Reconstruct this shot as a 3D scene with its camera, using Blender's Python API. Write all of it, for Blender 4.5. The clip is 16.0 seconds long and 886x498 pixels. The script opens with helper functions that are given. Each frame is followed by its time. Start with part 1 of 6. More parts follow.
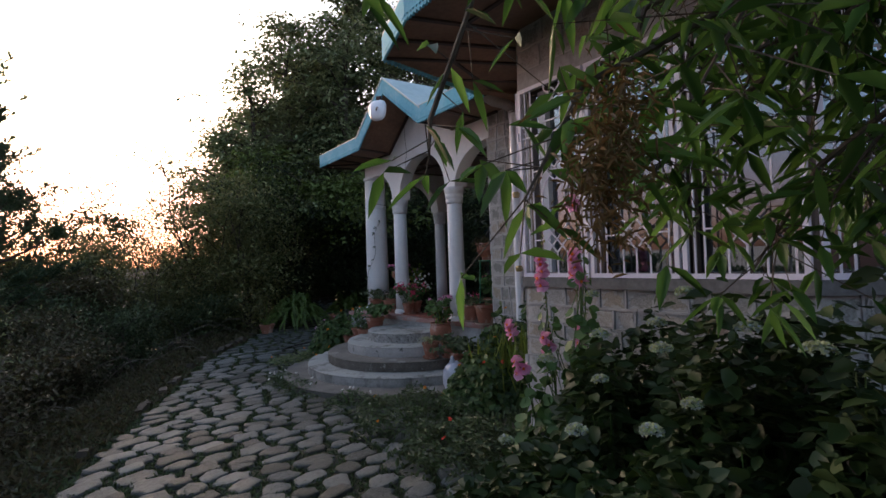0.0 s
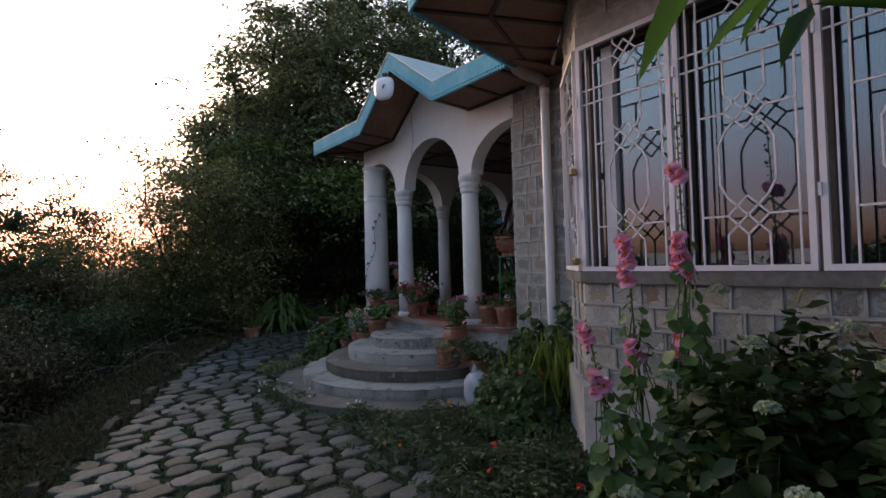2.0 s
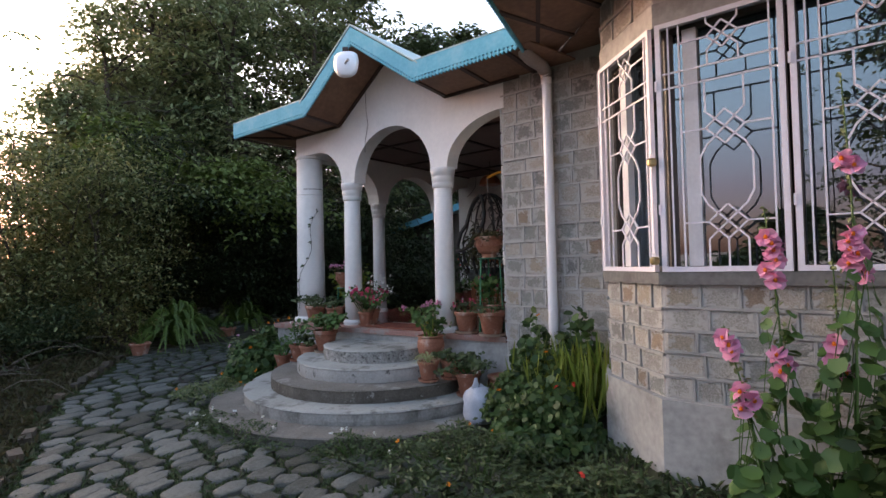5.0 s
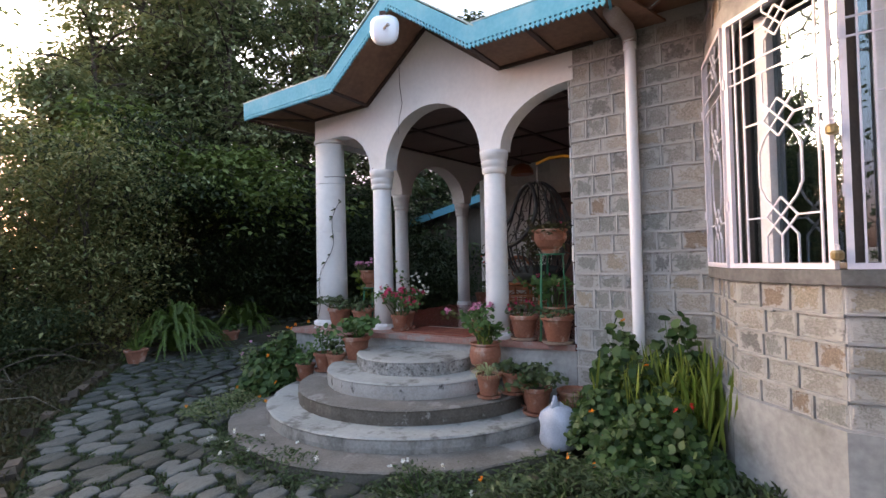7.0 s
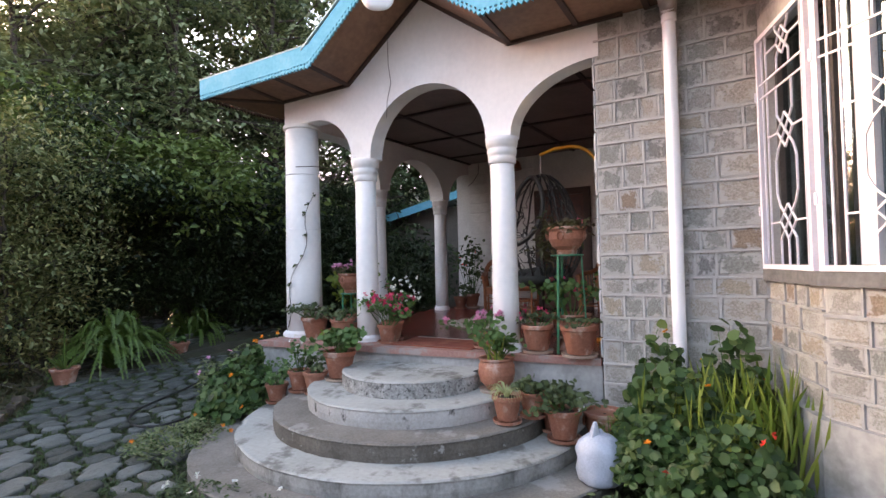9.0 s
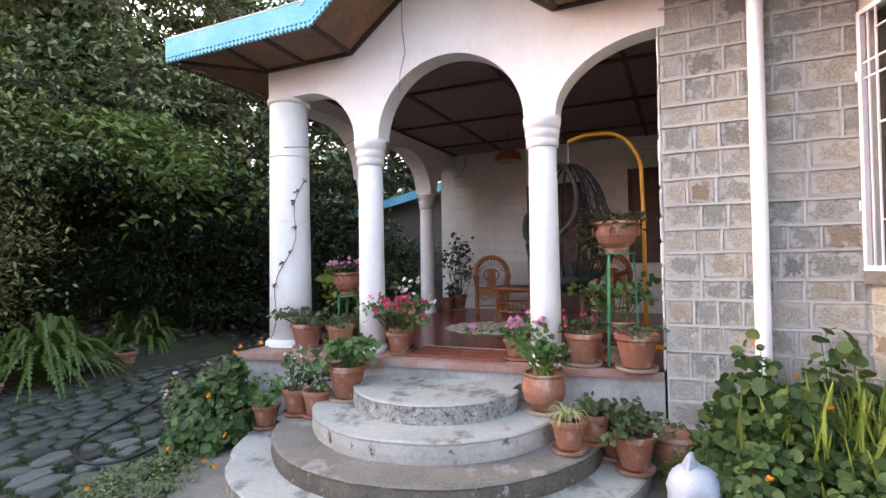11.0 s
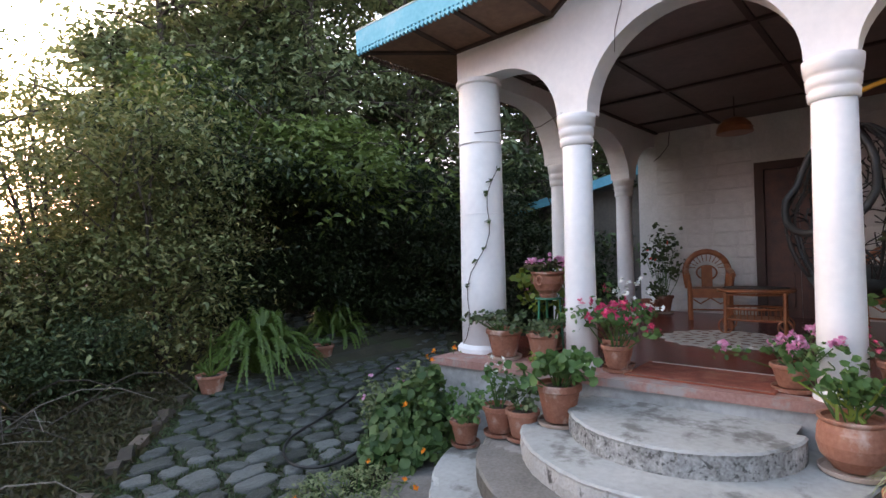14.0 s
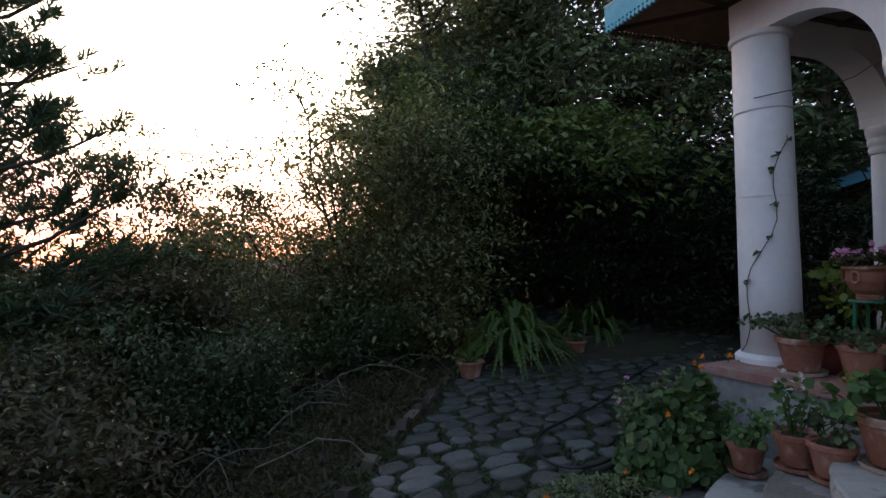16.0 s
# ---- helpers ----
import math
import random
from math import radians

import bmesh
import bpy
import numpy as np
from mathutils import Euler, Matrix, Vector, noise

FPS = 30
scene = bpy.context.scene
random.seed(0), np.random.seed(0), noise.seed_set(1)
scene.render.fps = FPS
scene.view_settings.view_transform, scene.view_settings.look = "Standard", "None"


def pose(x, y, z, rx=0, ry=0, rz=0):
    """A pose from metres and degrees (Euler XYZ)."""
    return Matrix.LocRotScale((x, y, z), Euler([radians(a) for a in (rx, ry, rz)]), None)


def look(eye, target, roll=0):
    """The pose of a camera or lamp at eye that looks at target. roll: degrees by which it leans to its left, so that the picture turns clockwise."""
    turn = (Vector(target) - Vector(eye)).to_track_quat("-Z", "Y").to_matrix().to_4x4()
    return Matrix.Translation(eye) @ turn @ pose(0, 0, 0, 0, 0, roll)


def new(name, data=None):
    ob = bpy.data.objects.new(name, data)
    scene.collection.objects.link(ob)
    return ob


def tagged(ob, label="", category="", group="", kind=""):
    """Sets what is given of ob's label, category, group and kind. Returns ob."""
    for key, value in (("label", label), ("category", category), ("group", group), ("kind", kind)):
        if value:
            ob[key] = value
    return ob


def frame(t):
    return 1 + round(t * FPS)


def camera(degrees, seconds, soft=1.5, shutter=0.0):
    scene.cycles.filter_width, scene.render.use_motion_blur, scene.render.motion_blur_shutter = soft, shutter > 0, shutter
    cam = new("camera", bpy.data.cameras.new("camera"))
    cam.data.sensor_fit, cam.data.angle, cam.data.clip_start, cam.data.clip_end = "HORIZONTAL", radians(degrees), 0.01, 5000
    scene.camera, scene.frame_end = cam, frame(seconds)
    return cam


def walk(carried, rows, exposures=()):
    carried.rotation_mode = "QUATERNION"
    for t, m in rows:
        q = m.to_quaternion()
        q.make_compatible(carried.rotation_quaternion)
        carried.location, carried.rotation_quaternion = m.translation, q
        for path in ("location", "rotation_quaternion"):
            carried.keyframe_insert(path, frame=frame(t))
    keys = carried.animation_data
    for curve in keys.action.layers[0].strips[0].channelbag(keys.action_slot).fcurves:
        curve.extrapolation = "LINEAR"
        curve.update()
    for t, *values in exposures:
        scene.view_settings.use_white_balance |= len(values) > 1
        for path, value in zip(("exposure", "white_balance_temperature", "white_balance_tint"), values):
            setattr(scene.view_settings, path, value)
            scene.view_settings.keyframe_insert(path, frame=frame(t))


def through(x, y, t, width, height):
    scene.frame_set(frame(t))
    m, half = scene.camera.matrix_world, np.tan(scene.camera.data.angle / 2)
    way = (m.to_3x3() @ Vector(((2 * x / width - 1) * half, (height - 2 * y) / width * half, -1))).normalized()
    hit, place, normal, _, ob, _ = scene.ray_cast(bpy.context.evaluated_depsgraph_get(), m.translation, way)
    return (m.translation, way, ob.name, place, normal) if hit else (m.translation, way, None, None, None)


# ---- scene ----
import collections
cam = camera(81.4, 16.0)
PATH = [
    (0, (-0.033, -0.007, 1.573), (1.094, 1.644, 1.612), -2.1),
    (0.5, (0.006, 0.229, 1.553), (1.131, 1.882, 1.597), -2.1),
    (1, (0.021, 0.457, 1.571), (1.144, 2.111, 1.622), -1.9),
    (1.5, (0.036, 0.699, 1.554), (1.167, 2.347, 1.606), -1.8),
    (2, (0.067, 0.979, 1.488), (1.256, 2.587, 1.536), -1.7),
    (2.5, (-0.061, 1.262, 1.469), (1.265, 2.759, 1.518), -1.7),
    (3, (-0.135, 1.465, 1.435), (1.338, 2.818, 1.486), -1.6),
    (3.5, (-0.207, 1.72, 1.45), (1.342, 2.984, 1.503), -1.5),
    (4, (-0.252, 1.928, 1.44), (1.31, 3.176, 1.496), -1.5),
    (4.5, (-0.357, 2.22, 1.458), (1.208, 3.464, 1.511), -1.4),
    (5, (-0.47, 2.485, 1.472), (1.094, 3.731, 1.529), -1.3),
    (5.2, (-0.462, 2.586, 1.478), (1.104, 3.829, 1.53), -1.4),
    (7.3, (-0.227, 3.786, 1.474), (1.387, 4.966, 1.521), -1.3),
    (7.5, (-0.186, 3.898, 1.462), (1.446, 5.054, 1.505), -1.4),
    (7.6, (-0.149, 3.933, 1.464), (1.488, 5.081, 1.503), -1.2),
    (8, (-0.032, 4.113, 1.492), (1.623, 5.235, 1.538), -1.3),
    (8.2, (-0.009, 4.176, 1.49), (1.652, 5.289, 1.537), -1.4),
    (10.3, (0.263, 5.139, 1.5), (2.052, 6.032, 1.541), -1.1),
    (10.5, (0.306, 5.245, 1.503), (2.101, 6.127, 1.54), -1.1),
    (11, (0.349, 5.538, 1.498), (2.163, 6.379, 1.539), -0.9),
    (11.5, (0.415, 5.719, 1.498), (2.242, 6.533, 1.543), -0.9),
    (12, (0.566, 5.785, 1.534), (2.393, 6.6, 1.578), -0.8),
    (12.5, (0.652, 5.847, 1.54), (2.473, 6.674, 1.582), -1.1),
    (13, (0.666, 5.944, 1.517), (2.397, 6.946, 1.555), -1.3),
    (13.5, (0.67, 6.105, 1.536), (2.268, 7.307, 1.568), -1.4),
    (14, (0.756, 6.225, 1.537), (2.217, 7.59, 1.566), -1.3),
    (14.5, (0.814, 6.298, 1.543), (2.118, 7.814, 1.572), -1.4),
    (15, (0.808, 6.33, 1.556), (1.902, 8.004, 1.582), -1.6),
    (15.5, (0.837, 6.34, 1.534), (1.705, 8.141, 1.564), -1.7),
    (16, (0.855, 6.35, 1.534), (1.524, 8.235, 1.564), -1.8),
]
EXPOSURES = [(0.0, 1.5, 6950, 13), (2.0, 1.36, 7100, 13), (2.6, 1.38, 7200, 13), (3.5, 2.15, 7400, 13), (5.0, 2.4, 7500, 13), (8.0, 3.02, 7700, 14), (11.0, 3.68, 8200, 15), (12.5, 3.72, 8200, 15), (13.6, 3.55, 8000, 15), (14.0, 3.25, 7800, 14), (14.5, 2.65, 7500, 13), (15.0, 2.15, 7200, 13), (16.0, 1.55, 6900, 13)]
walk(cam, [(t, look(eye, target, roll)) for t, eye, target, roll in PATH], EXPOSURES)

# ---- light ----
world = bpy.data.worlds.new("dusk")
scene.world = world
world.use_nodes = True
wn = world.node_tree.nodes
sky = wn.new("ShaderNodeTexSky")
sky.sky_type, sky.sun_disc = "NISHITA", False
sky.sun_elevation, sky.sun_rotation = radians(13.0), radians(-5.0)
sky.air_density, sky.dust_density, sky.ozone_density = 1.0, 2.2, 0.9
wn["Background"].inputs["Strength"].default_value = 0.15
# evening haze: the lowest sky is dimmer and rosier all round
coord, height, haze, tinted = wn.new("ShaderNodeTexCoord"), wn.new("ShaderNodeSeparateXYZ"), wn.new("ShaderNodeValToRGB"), wn.new("ShaderNodeMixRGB")
haze.color_ramp.elements[0].position, haze.color_ramp.elements[0].color = 0.0, (0.36, 0.22, 0.34, 1)
haze.color_ramp.elements[1].position, haze.color_ramp.elements[1].color = 0.34, (1.0, 0.98, 1.04, 1)
haze.color_ramp.elements.new(0.12).color = (0.5, 0.345, 0.48, 1)
tinted.blend_type = "MULTIPLY"
tinted.inputs[0].default_value = 1.0
world.node_tree.links.new(coord.outputs["Generated"], height.inputs[0])
world.node_tree.links.new(height.outputs[2], haze.inputs[0])
world.node_tree.links.new(sky.outputs[0], tinted.inputs[1])
world.node_tree.links.new(haze.outputs[0], tinted.inputs[2])
world.node_tree.links.new(tinted.outputs[0], wn["Background"].inputs["Color"])
sun = new("sun", bpy.data.lights.new("sun", "SUN"))
sun.data.energy, sun.data.angle, sun.data.color = 0.4, radians(14), (1.0, 0.8, 0.66)
sun.matrix_world = look((0, 0, 0), (0.09, -1, -0.23))

# ---- materials ----


def surface(name, dark, light, rough=0.7, scale=6.0, bump=0.3, metal=0.0, spread=0.0, stain=None, fine=9.0, spec=0.5, cut=(0.52, 0.72), streak=1.0):
    """Two scales of noise between two colours, optional per-object spread and stains, with relief."""
    m = bpy.data.materials.new(name)
    m.use_nodes = True
    n, l = m.node_tree.nodes, m.node_tree.links
    b = n["Principled BSDF"]
    co = n.new("ShaderNodeTexCoord")
    big, small = n.new("ShaderNodeTexNoise"), n.new("ShaderNodeTexNoise")
    big.inputs["Scale"].default_value, big.inputs["Detail"].default_value = scale, 4
    small.inputs["Scale"].default_value, small.inputs["Detail"].default_value = scale * fine, 5
    for t in (big, small):
        l.new(co.outputs["Object"], t.inputs["Vector"])
    add = n.new("ShaderNodeMath")
    add.operation = "MULTIPLY_ADD"
    add.inputs[1].default_value, add.inputs[2].default_value = 0.45, 0.0
    l.new(small.outputs[0], add.inputs[0])
    half = n.new("ShaderNodeMath")
    half.operation = "MULTIPLY_ADD"
    half.inputs[1].default_value = 0.55
    l.new(big.outputs[0], half.inputs[0])
    l.new(add.outputs[0], half.inputs[2])
    last = half
    if spread:
        info, mad = n.new("ShaderNodeObjectInfo"), n.new("ShaderNodeMath")
        mad.operation = "MULTIPLY_ADD"
        mad.inputs[1].default_value = spread
        l.new(info.outputs["Random"], mad.inputs[0])
        sub = n.new("ShaderNodeMath")
        sub.operation = "SUBTRACT"
        sub.inputs[1].default_value = spread / 2
        l.new(half.outputs[0], sub.inputs[0])
        l.new(sub.outputs[0], mad.inputs[2])
        last = mad
    ramp = n.new("ShaderNodeValToRGB")
    ramp.color_ramp.elements[0].position, ramp.color_ramp.elements[0].color = 0.32, (*dark, 1)
    ramp.color_ramp.elements[1].position, ramp.color_ramp.elements[1].color = 0.68, (*light, 1)
    l.new(last.outputs[0], ramp.inputs[0])
    colour = ramp.outputs[0]
    if stain:
        tint, amount, size = stain
        blot, mix = n.new("ShaderNodeTexNoise"), n.new("ShaderNodeMixRGB")
        blot.inputs["Scale"].default_value, blot.inputs["Detail"].default_value, blot.inputs["Roughness"].default_value = size, 6, 0.65
        flow = n.new("ShaderNodeMapping")
        flow.inputs["Scale"].default_value = (1, 1, streak)
        l.new(co.outputs["Object"], flow.inputs["Vector"])
        l.new(flow.outputs[0], blot.inputs["Vector"])
        edge = n.new("ShaderNodeValToRGB")
        edge.color_ramp.elements[0].position, edge.color_ramp.elements[1].position = cut
        edge.color_ramp.elements[1].color = (amount, amount, amount, 1)
        l.new(blot.outputs[0], edge.inputs[0])
        l.new(edge.outputs[0], mix.inputs[0])
        l.new(colour, mix.inputs[1])
        mix.inputs[2].default_value = (*tint, 1)
        colour = mix.outputs[0]
    l.new(colour, b.inputs["Base Color"])
    b.inputs["Roughness"].default_value, b.inputs["Metallic"].default_value = rough, metal
    b.inputs["Specular IOR Level"].default_value = spec
    if bump:
        bp = n.new("ShaderNodeBump")
        bp.inputs["Strength"].default_value, bp.inputs["Distance"].default_value = bump, 0.01
        l.new(half.outputs[0], bp.inputs["Height"])
        l.new(bp.outputs[0], b.inputs["Normal"])
    return m


def leafy(name, colours, rough=0.5, through=0.25):
    """Leaves or petals: colour by island, a little light passing through."""
    m = bpy.data.materials.new(name)
    m.use_nodes = True
    n, l = m.node_tree.nodes, m.node_tree.links
    b = n["Principled BSDF"]
    geo, ramp = n.new("ShaderNodeNewGeometry"), n.new("ShaderNodeValToRGB")
    e = ramp.color_ramp.elements
    e[0].color, e[1].color = (*colours[0], 1), (*colours[-1], 1)
    for i, c in enumerate(colours[1:-1]):
        e.new((i + 1) / (len(colours) - 1)).color = (*c, 1)
    l.new(geo.outputs["Random Per Island"], ramp.inputs[0])
    l.new(ramp.outputs[0], b.inputs["Base Color"])
    b.inputs["Roughness"].default_value = rough
    b.inputs["Specular IOR Level"].default_value = 0.35
    tr, mix = n.new("ShaderNodeBsdfTranslucent"), n.new("ShaderNodeMixShader")
    l.new(ramp.outputs[0], tr.inputs[0])
    mix.inputs[0].default_value = through
    l.new(b.outputs[0], mix.inputs[1])
    l.new(tr.outputs[0], mix.inputs[2])
    l.new(mix.outputs[0], n["Material Output"].inputs[0])
    return m


WHITE = surface("whitewashed_plaster", (0.74, 0.74, 0.74), (0.84, 0.83, 0.82), 0.75, 2.0, 0.25, stain=((0.55, 0.52, 0.48), 0.3, 1.3))
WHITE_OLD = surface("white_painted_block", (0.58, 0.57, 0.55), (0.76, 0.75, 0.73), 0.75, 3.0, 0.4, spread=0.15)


def stone_material():
    """Rough stone faces, each of its own hue, with cement smeared in from the joints."""
    m = bpy.data.materials.new("rubble_stone_with_smeared_cement")
    m.use_nodes = True
    n, l = m.node_tree.nodes, m.node_tree.links
    b = n["Principled BSDF"]
    co, info, sep = n.new("ShaderNodeTexCoord"), n.new("ShaderNodeObjectInfo"), n.new("ShaderNodeSeparateXYZ")
    l.new(co.outputs["Object"], sep.inputs[0])

    def math_node(op, a, c=None, d=None):
        k = n.new("ShaderNodeMath")
        k.operation = op
        for slot, v in zip(k.inputs, (a, c, d)):
            if v is None:
                continue
            if isinstance(v, (int, float)):
                slot.default_value = v
            else:
                l.new(v, slot)
        return k.outputs[0]
    shift = n.new("ShaderNodeVectorMath")
    shift.operation = "MULTIPLY_ADD"
    shift.inputs[1].default_value = (1.6, 0.3, 1.1)
    l.new(co.outputs["Object"], shift.inputs[0])
    l.new(math_node("MULTIPLY", info.outputs["Random"], 60.0), shift.inputs[2])

    def noise_at(scale, detail, rough):
        k = n.new("ShaderNodeTexNoise")
        k.inputs["Scale"].default_value, k.inputs["Detail"].default_value, k.inputs["Roughness"].default_value = scale, detail, rough
        l.new(shift.outputs[0], k.inputs["Vector"])
        return k.outputs[0]
    blot, grain = noise_at(2.2, 6, 0.7), noise_at(11.0, 6, 0.65)
    ex = math_node("ABSOLUTE", math_node("SUBTRACT", sep.outputs[0], 0.5))
    ez = math_node("ABSOLUTE", math_node("SUBTRACT", sep.outputs[2], 0.5))
    rim = math_node("ADD", math_node("MAXIMUM", ex, ez), math_node("MULTIPLY", math_node("SUBTRACT", blot, 0.5), 1.5))
    hue = n.new("ShaderNodeValToRGB")
    hue.color_ramp.interpolation = "CONSTANT"
    tones = [(0.0, (0.29, 0.29, 0.27)), (0.22, (0.32, 0.29, 0.235)), (0.32, (0.24, 0.255, 0.24)), (0.52, (0.36, 0.34, 0.3)), (0.72, (0.25, 0.2, 0.155)), (0.78, (0.34, 0.34, 0.315)), (0.93, (0.19, 0.195, 0.19))]
    for k, (at, c) in enumerate(tones):
        e = hue.color_ramp.elements[k] if k < 2 else hue.color_ramp.elements.new(at)
        e.position, e.color = at, (*c, 1)
    l.new(info.outputs["Random"], hue.inputs[0])
    shade, tone = n.new("ShaderNodeValToRGB"), n.new("ShaderNodeMixRGB")
    shade.color_ramp.elements[0].position, shade.color_ramp.elements[0].color = 0.3, (0.55, 0.53, 0.5, 1)
    shade.color_ramp.elements[1].position, shade.color_ramp.elements[1].color = 0.68, (1.25, 1.25, 1.25, 1)
    l.new(grain, shade.inputs[0])
    tone.blend_type = "MULTIPLY"
    tone.inputs[0].default_value = 1.0
    l.new(hue.outputs[0], tone.inputs[1])
    l.new(shade.outputs[0], tone.inputs[2])
    smear, mix = n.new("ShaderNodeValToRGB"), n.new("ShaderNodeMixRGB")
    smear.color_ramp.elements[0].position, smear.color_ramp.elements[0].color = 0.3, (0, 0, 0, 1)
    smear.color_ramp.elements[1].position, smear.color_ramp.elements[1].color = 0.43, (0.85, 0.85, 0.85, 1)
    l.new(rim, smear.inputs[0])
    l.new(smear.outputs[0], mix.inputs[0])
    l.new(tone.outputs[0], mix.inputs[1])
    mix.inputs[2].default_value = (0.43, 0.425, 0.41, 1)
    l.new(mix.outputs[0], b.inputs["Base Color"])
    b.inputs["Roughness"].default_value = 0.9
    bp = n.new("ShaderNodeBump")
    bp.inputs["Strength"].default_value, bp.inputs["Distance"].default_value = 0.9, 0.012
    l.new(math_node("ADD", math_node("MULTIPLY", grain, 0.7), math_node("MULTIPLY", smear.outputs[0], 0.3)), bp.inputs["Height"])
    l.new(bp.outputs[0], b.inputs["Normal"])
    return m


STONE = stone_material()
MORTAR = surface("cement_mortar", (0.37, 0.37, 0.36), (0.54, 0.535, 0.525), 0.9, 8.0, 0.6, stain=((0.3, 0.3, 0.28), 0.5, 2.0))
CEMENT = surface("worn_cement_steps", (0.28, 0.285, 0.265), (0.41, 0.415, 0.39), 0.8, 1.8, 0.35, stain=((0.11, 0.105, 0.09), 0.8, 2.8), fine=14.0, cut=(0.53, 0.62))
CEMENT_OLD = surface("weathered_brown_cement", (0.11, 0.1, 0.085), (0.23, 0.21, 0.185), 0.9, 3.5, 0.7, stain=((0.36, 0.35, 0.33), 0.5, 2.6), cut=(0.56, 0.62), fine=14.0)
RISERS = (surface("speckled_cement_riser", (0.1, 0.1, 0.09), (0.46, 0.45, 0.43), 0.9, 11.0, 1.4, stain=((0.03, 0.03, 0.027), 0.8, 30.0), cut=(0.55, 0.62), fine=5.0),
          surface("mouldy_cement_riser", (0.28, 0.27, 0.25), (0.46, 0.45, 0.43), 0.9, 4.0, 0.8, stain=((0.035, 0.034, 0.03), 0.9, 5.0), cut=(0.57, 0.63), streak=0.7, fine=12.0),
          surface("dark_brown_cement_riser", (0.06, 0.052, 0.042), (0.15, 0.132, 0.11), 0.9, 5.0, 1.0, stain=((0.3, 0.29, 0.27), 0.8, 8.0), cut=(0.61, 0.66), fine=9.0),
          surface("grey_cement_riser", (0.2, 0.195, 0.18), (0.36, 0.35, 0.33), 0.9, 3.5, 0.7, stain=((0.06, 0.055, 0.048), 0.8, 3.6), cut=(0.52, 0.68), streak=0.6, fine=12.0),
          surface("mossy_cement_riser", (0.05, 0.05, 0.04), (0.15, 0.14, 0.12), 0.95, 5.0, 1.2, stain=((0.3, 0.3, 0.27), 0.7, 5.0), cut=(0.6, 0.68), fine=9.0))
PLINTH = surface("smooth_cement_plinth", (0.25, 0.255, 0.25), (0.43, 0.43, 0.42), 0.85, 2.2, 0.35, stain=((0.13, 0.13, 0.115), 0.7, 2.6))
SILL = surface("dark_weathered_sill", (0.09, 0.09, 0.088), (0.2, 0.2, 0.195), 0.9, 3.0, 0.5, stain=((0.05, 0.055, 0.045), 0.7, 3.0))
OXIDE = surface("polished_red_oxide_floor", (0.13, 0.02, 0.015), (0.22, 0.045, 0.03), 0.22, 1.5, 0.05)
PINK_EDGE = surface("worn_red_cement_edge", (0.25, 0.12, 0.1), (0.42, 0.24, 0.2), 0.7, 5.0, 0.4, stain=((0.3, 0.27, 0.25), 0.85, 5.0), cut=(0.5, 0.6))
BLUE = surface("sky_blue_paint", (0.1, 0.38, 0.51), (0.17, 0.5, 0.63), 0.8, 3.0, 0.15, stain=((0.32, 0.53, 0.6), 0.4, 3.0), spec=0.15)
TIN = surface("pale_roof_sheet", (0.26, 0.4, 0.4), (0.42, 0.55, 0.53), 0.45, 1.0, 0.1)
BOARD = surface("brown_soffit_board", (0.17, 0.09, 0.055), (0.3, 0.17, 0.11), 0.7, 2.0, 0.2, stain=((0.1, 0.055, 0.04), 0.6, 1.6))
BATTEN = surface("dark_brown_batten", (0.035, 0.018, 0.012), (0.07, 0.035, 0.025), 0.6, 6.0, 0.2)
IRON = surface("white_painted_iron", (0.68, 0.66, 0.73), (0.8, 0.77, 0.84), 0.4, 6.0, 0.1, stain=((0.4, 0.3, 0.27), 0.22, 12.0))
PIPE = surface("white_plastic_pipe", (0.92, 0.92, 0.95), (0.95, 0.95, 0.98), 0.22, 3.0, 0, spec=0.8)
GUTTER = surface("grey_gutter_elbow", (0.3, 0.26, 0.24), (0.42, 0.38, 0.36), 0.6, 5.0, 0.2)
COBBLE = surface("river_stone_paving", (0.034, 0.038, 0.031), (0.145, 0.153, 0.142), 0.58, 6.0, 1.3, spread=0.5, stain=((0.035, 0.048, 0.02), 0.8, 5.5), fine=7.0)
SOIL = surface("mossy_soil", (0.02, 0.022, 0.01), (0.06, 0.05, 0.03), 0.95, 3.0, 1.0, stain=((0.03, 0.055, 0.012), 0.8, 1.5))
BARK = surface("rough_bark", (0.03, 0.022, 0.016), (0.1, 0.08, 0.06), 0.9, 8.0, 1.0)
TERRA = surface("weathered_terracotta", (0.23, 0.085, 0.05), (0.38, 0.17, 0.11), 0.8, 5.0, 0.4, spread=0.25, stain=((0.55, 0.44, 0.38), 0.75, 5.0), cut=(0.5, 0.66))
POTSOIL = surface("potting_soil", (0.015, 0.01, 0.007), (0.05, 0.035, 0.02), 0.95, 20.0, 1.0)
CANE = surface("varnished_cane", (0.2, 0.06, 0.025), (0.38, 0.14, 0.055), 0.4, 12.0, 0.2)
DARKWOOD = surface("dark_carved_wood", (0.03, 0.01, 0.007), (0.12, 0.04, 0.022), 0.45, 7.0, 0.4)
BLACK = surface("black_wicker", (0.008, 0.008, 0.008), (0.03, 0.028, 0.026), 0.5, 10.0, 0.2)
YELLOW = surface("yellow_enamelled_steel", (0.6, 0.27, 0.02), (0.72, 0.36, 0.04), 0.35, 5.0, 0.05)
GREENIRON = surface("green_enamelled_iron", (0.012, 0.12, 0.06), (0.03, 0.2, 0.11), 0.4, 8.0, 0.1)
DARKROOM = surface("gloom_coloured_plaster", (0.1, 0.09, 0.08), (0.16, 0.14, 0.12), 0.9, 2.0, 0.1)

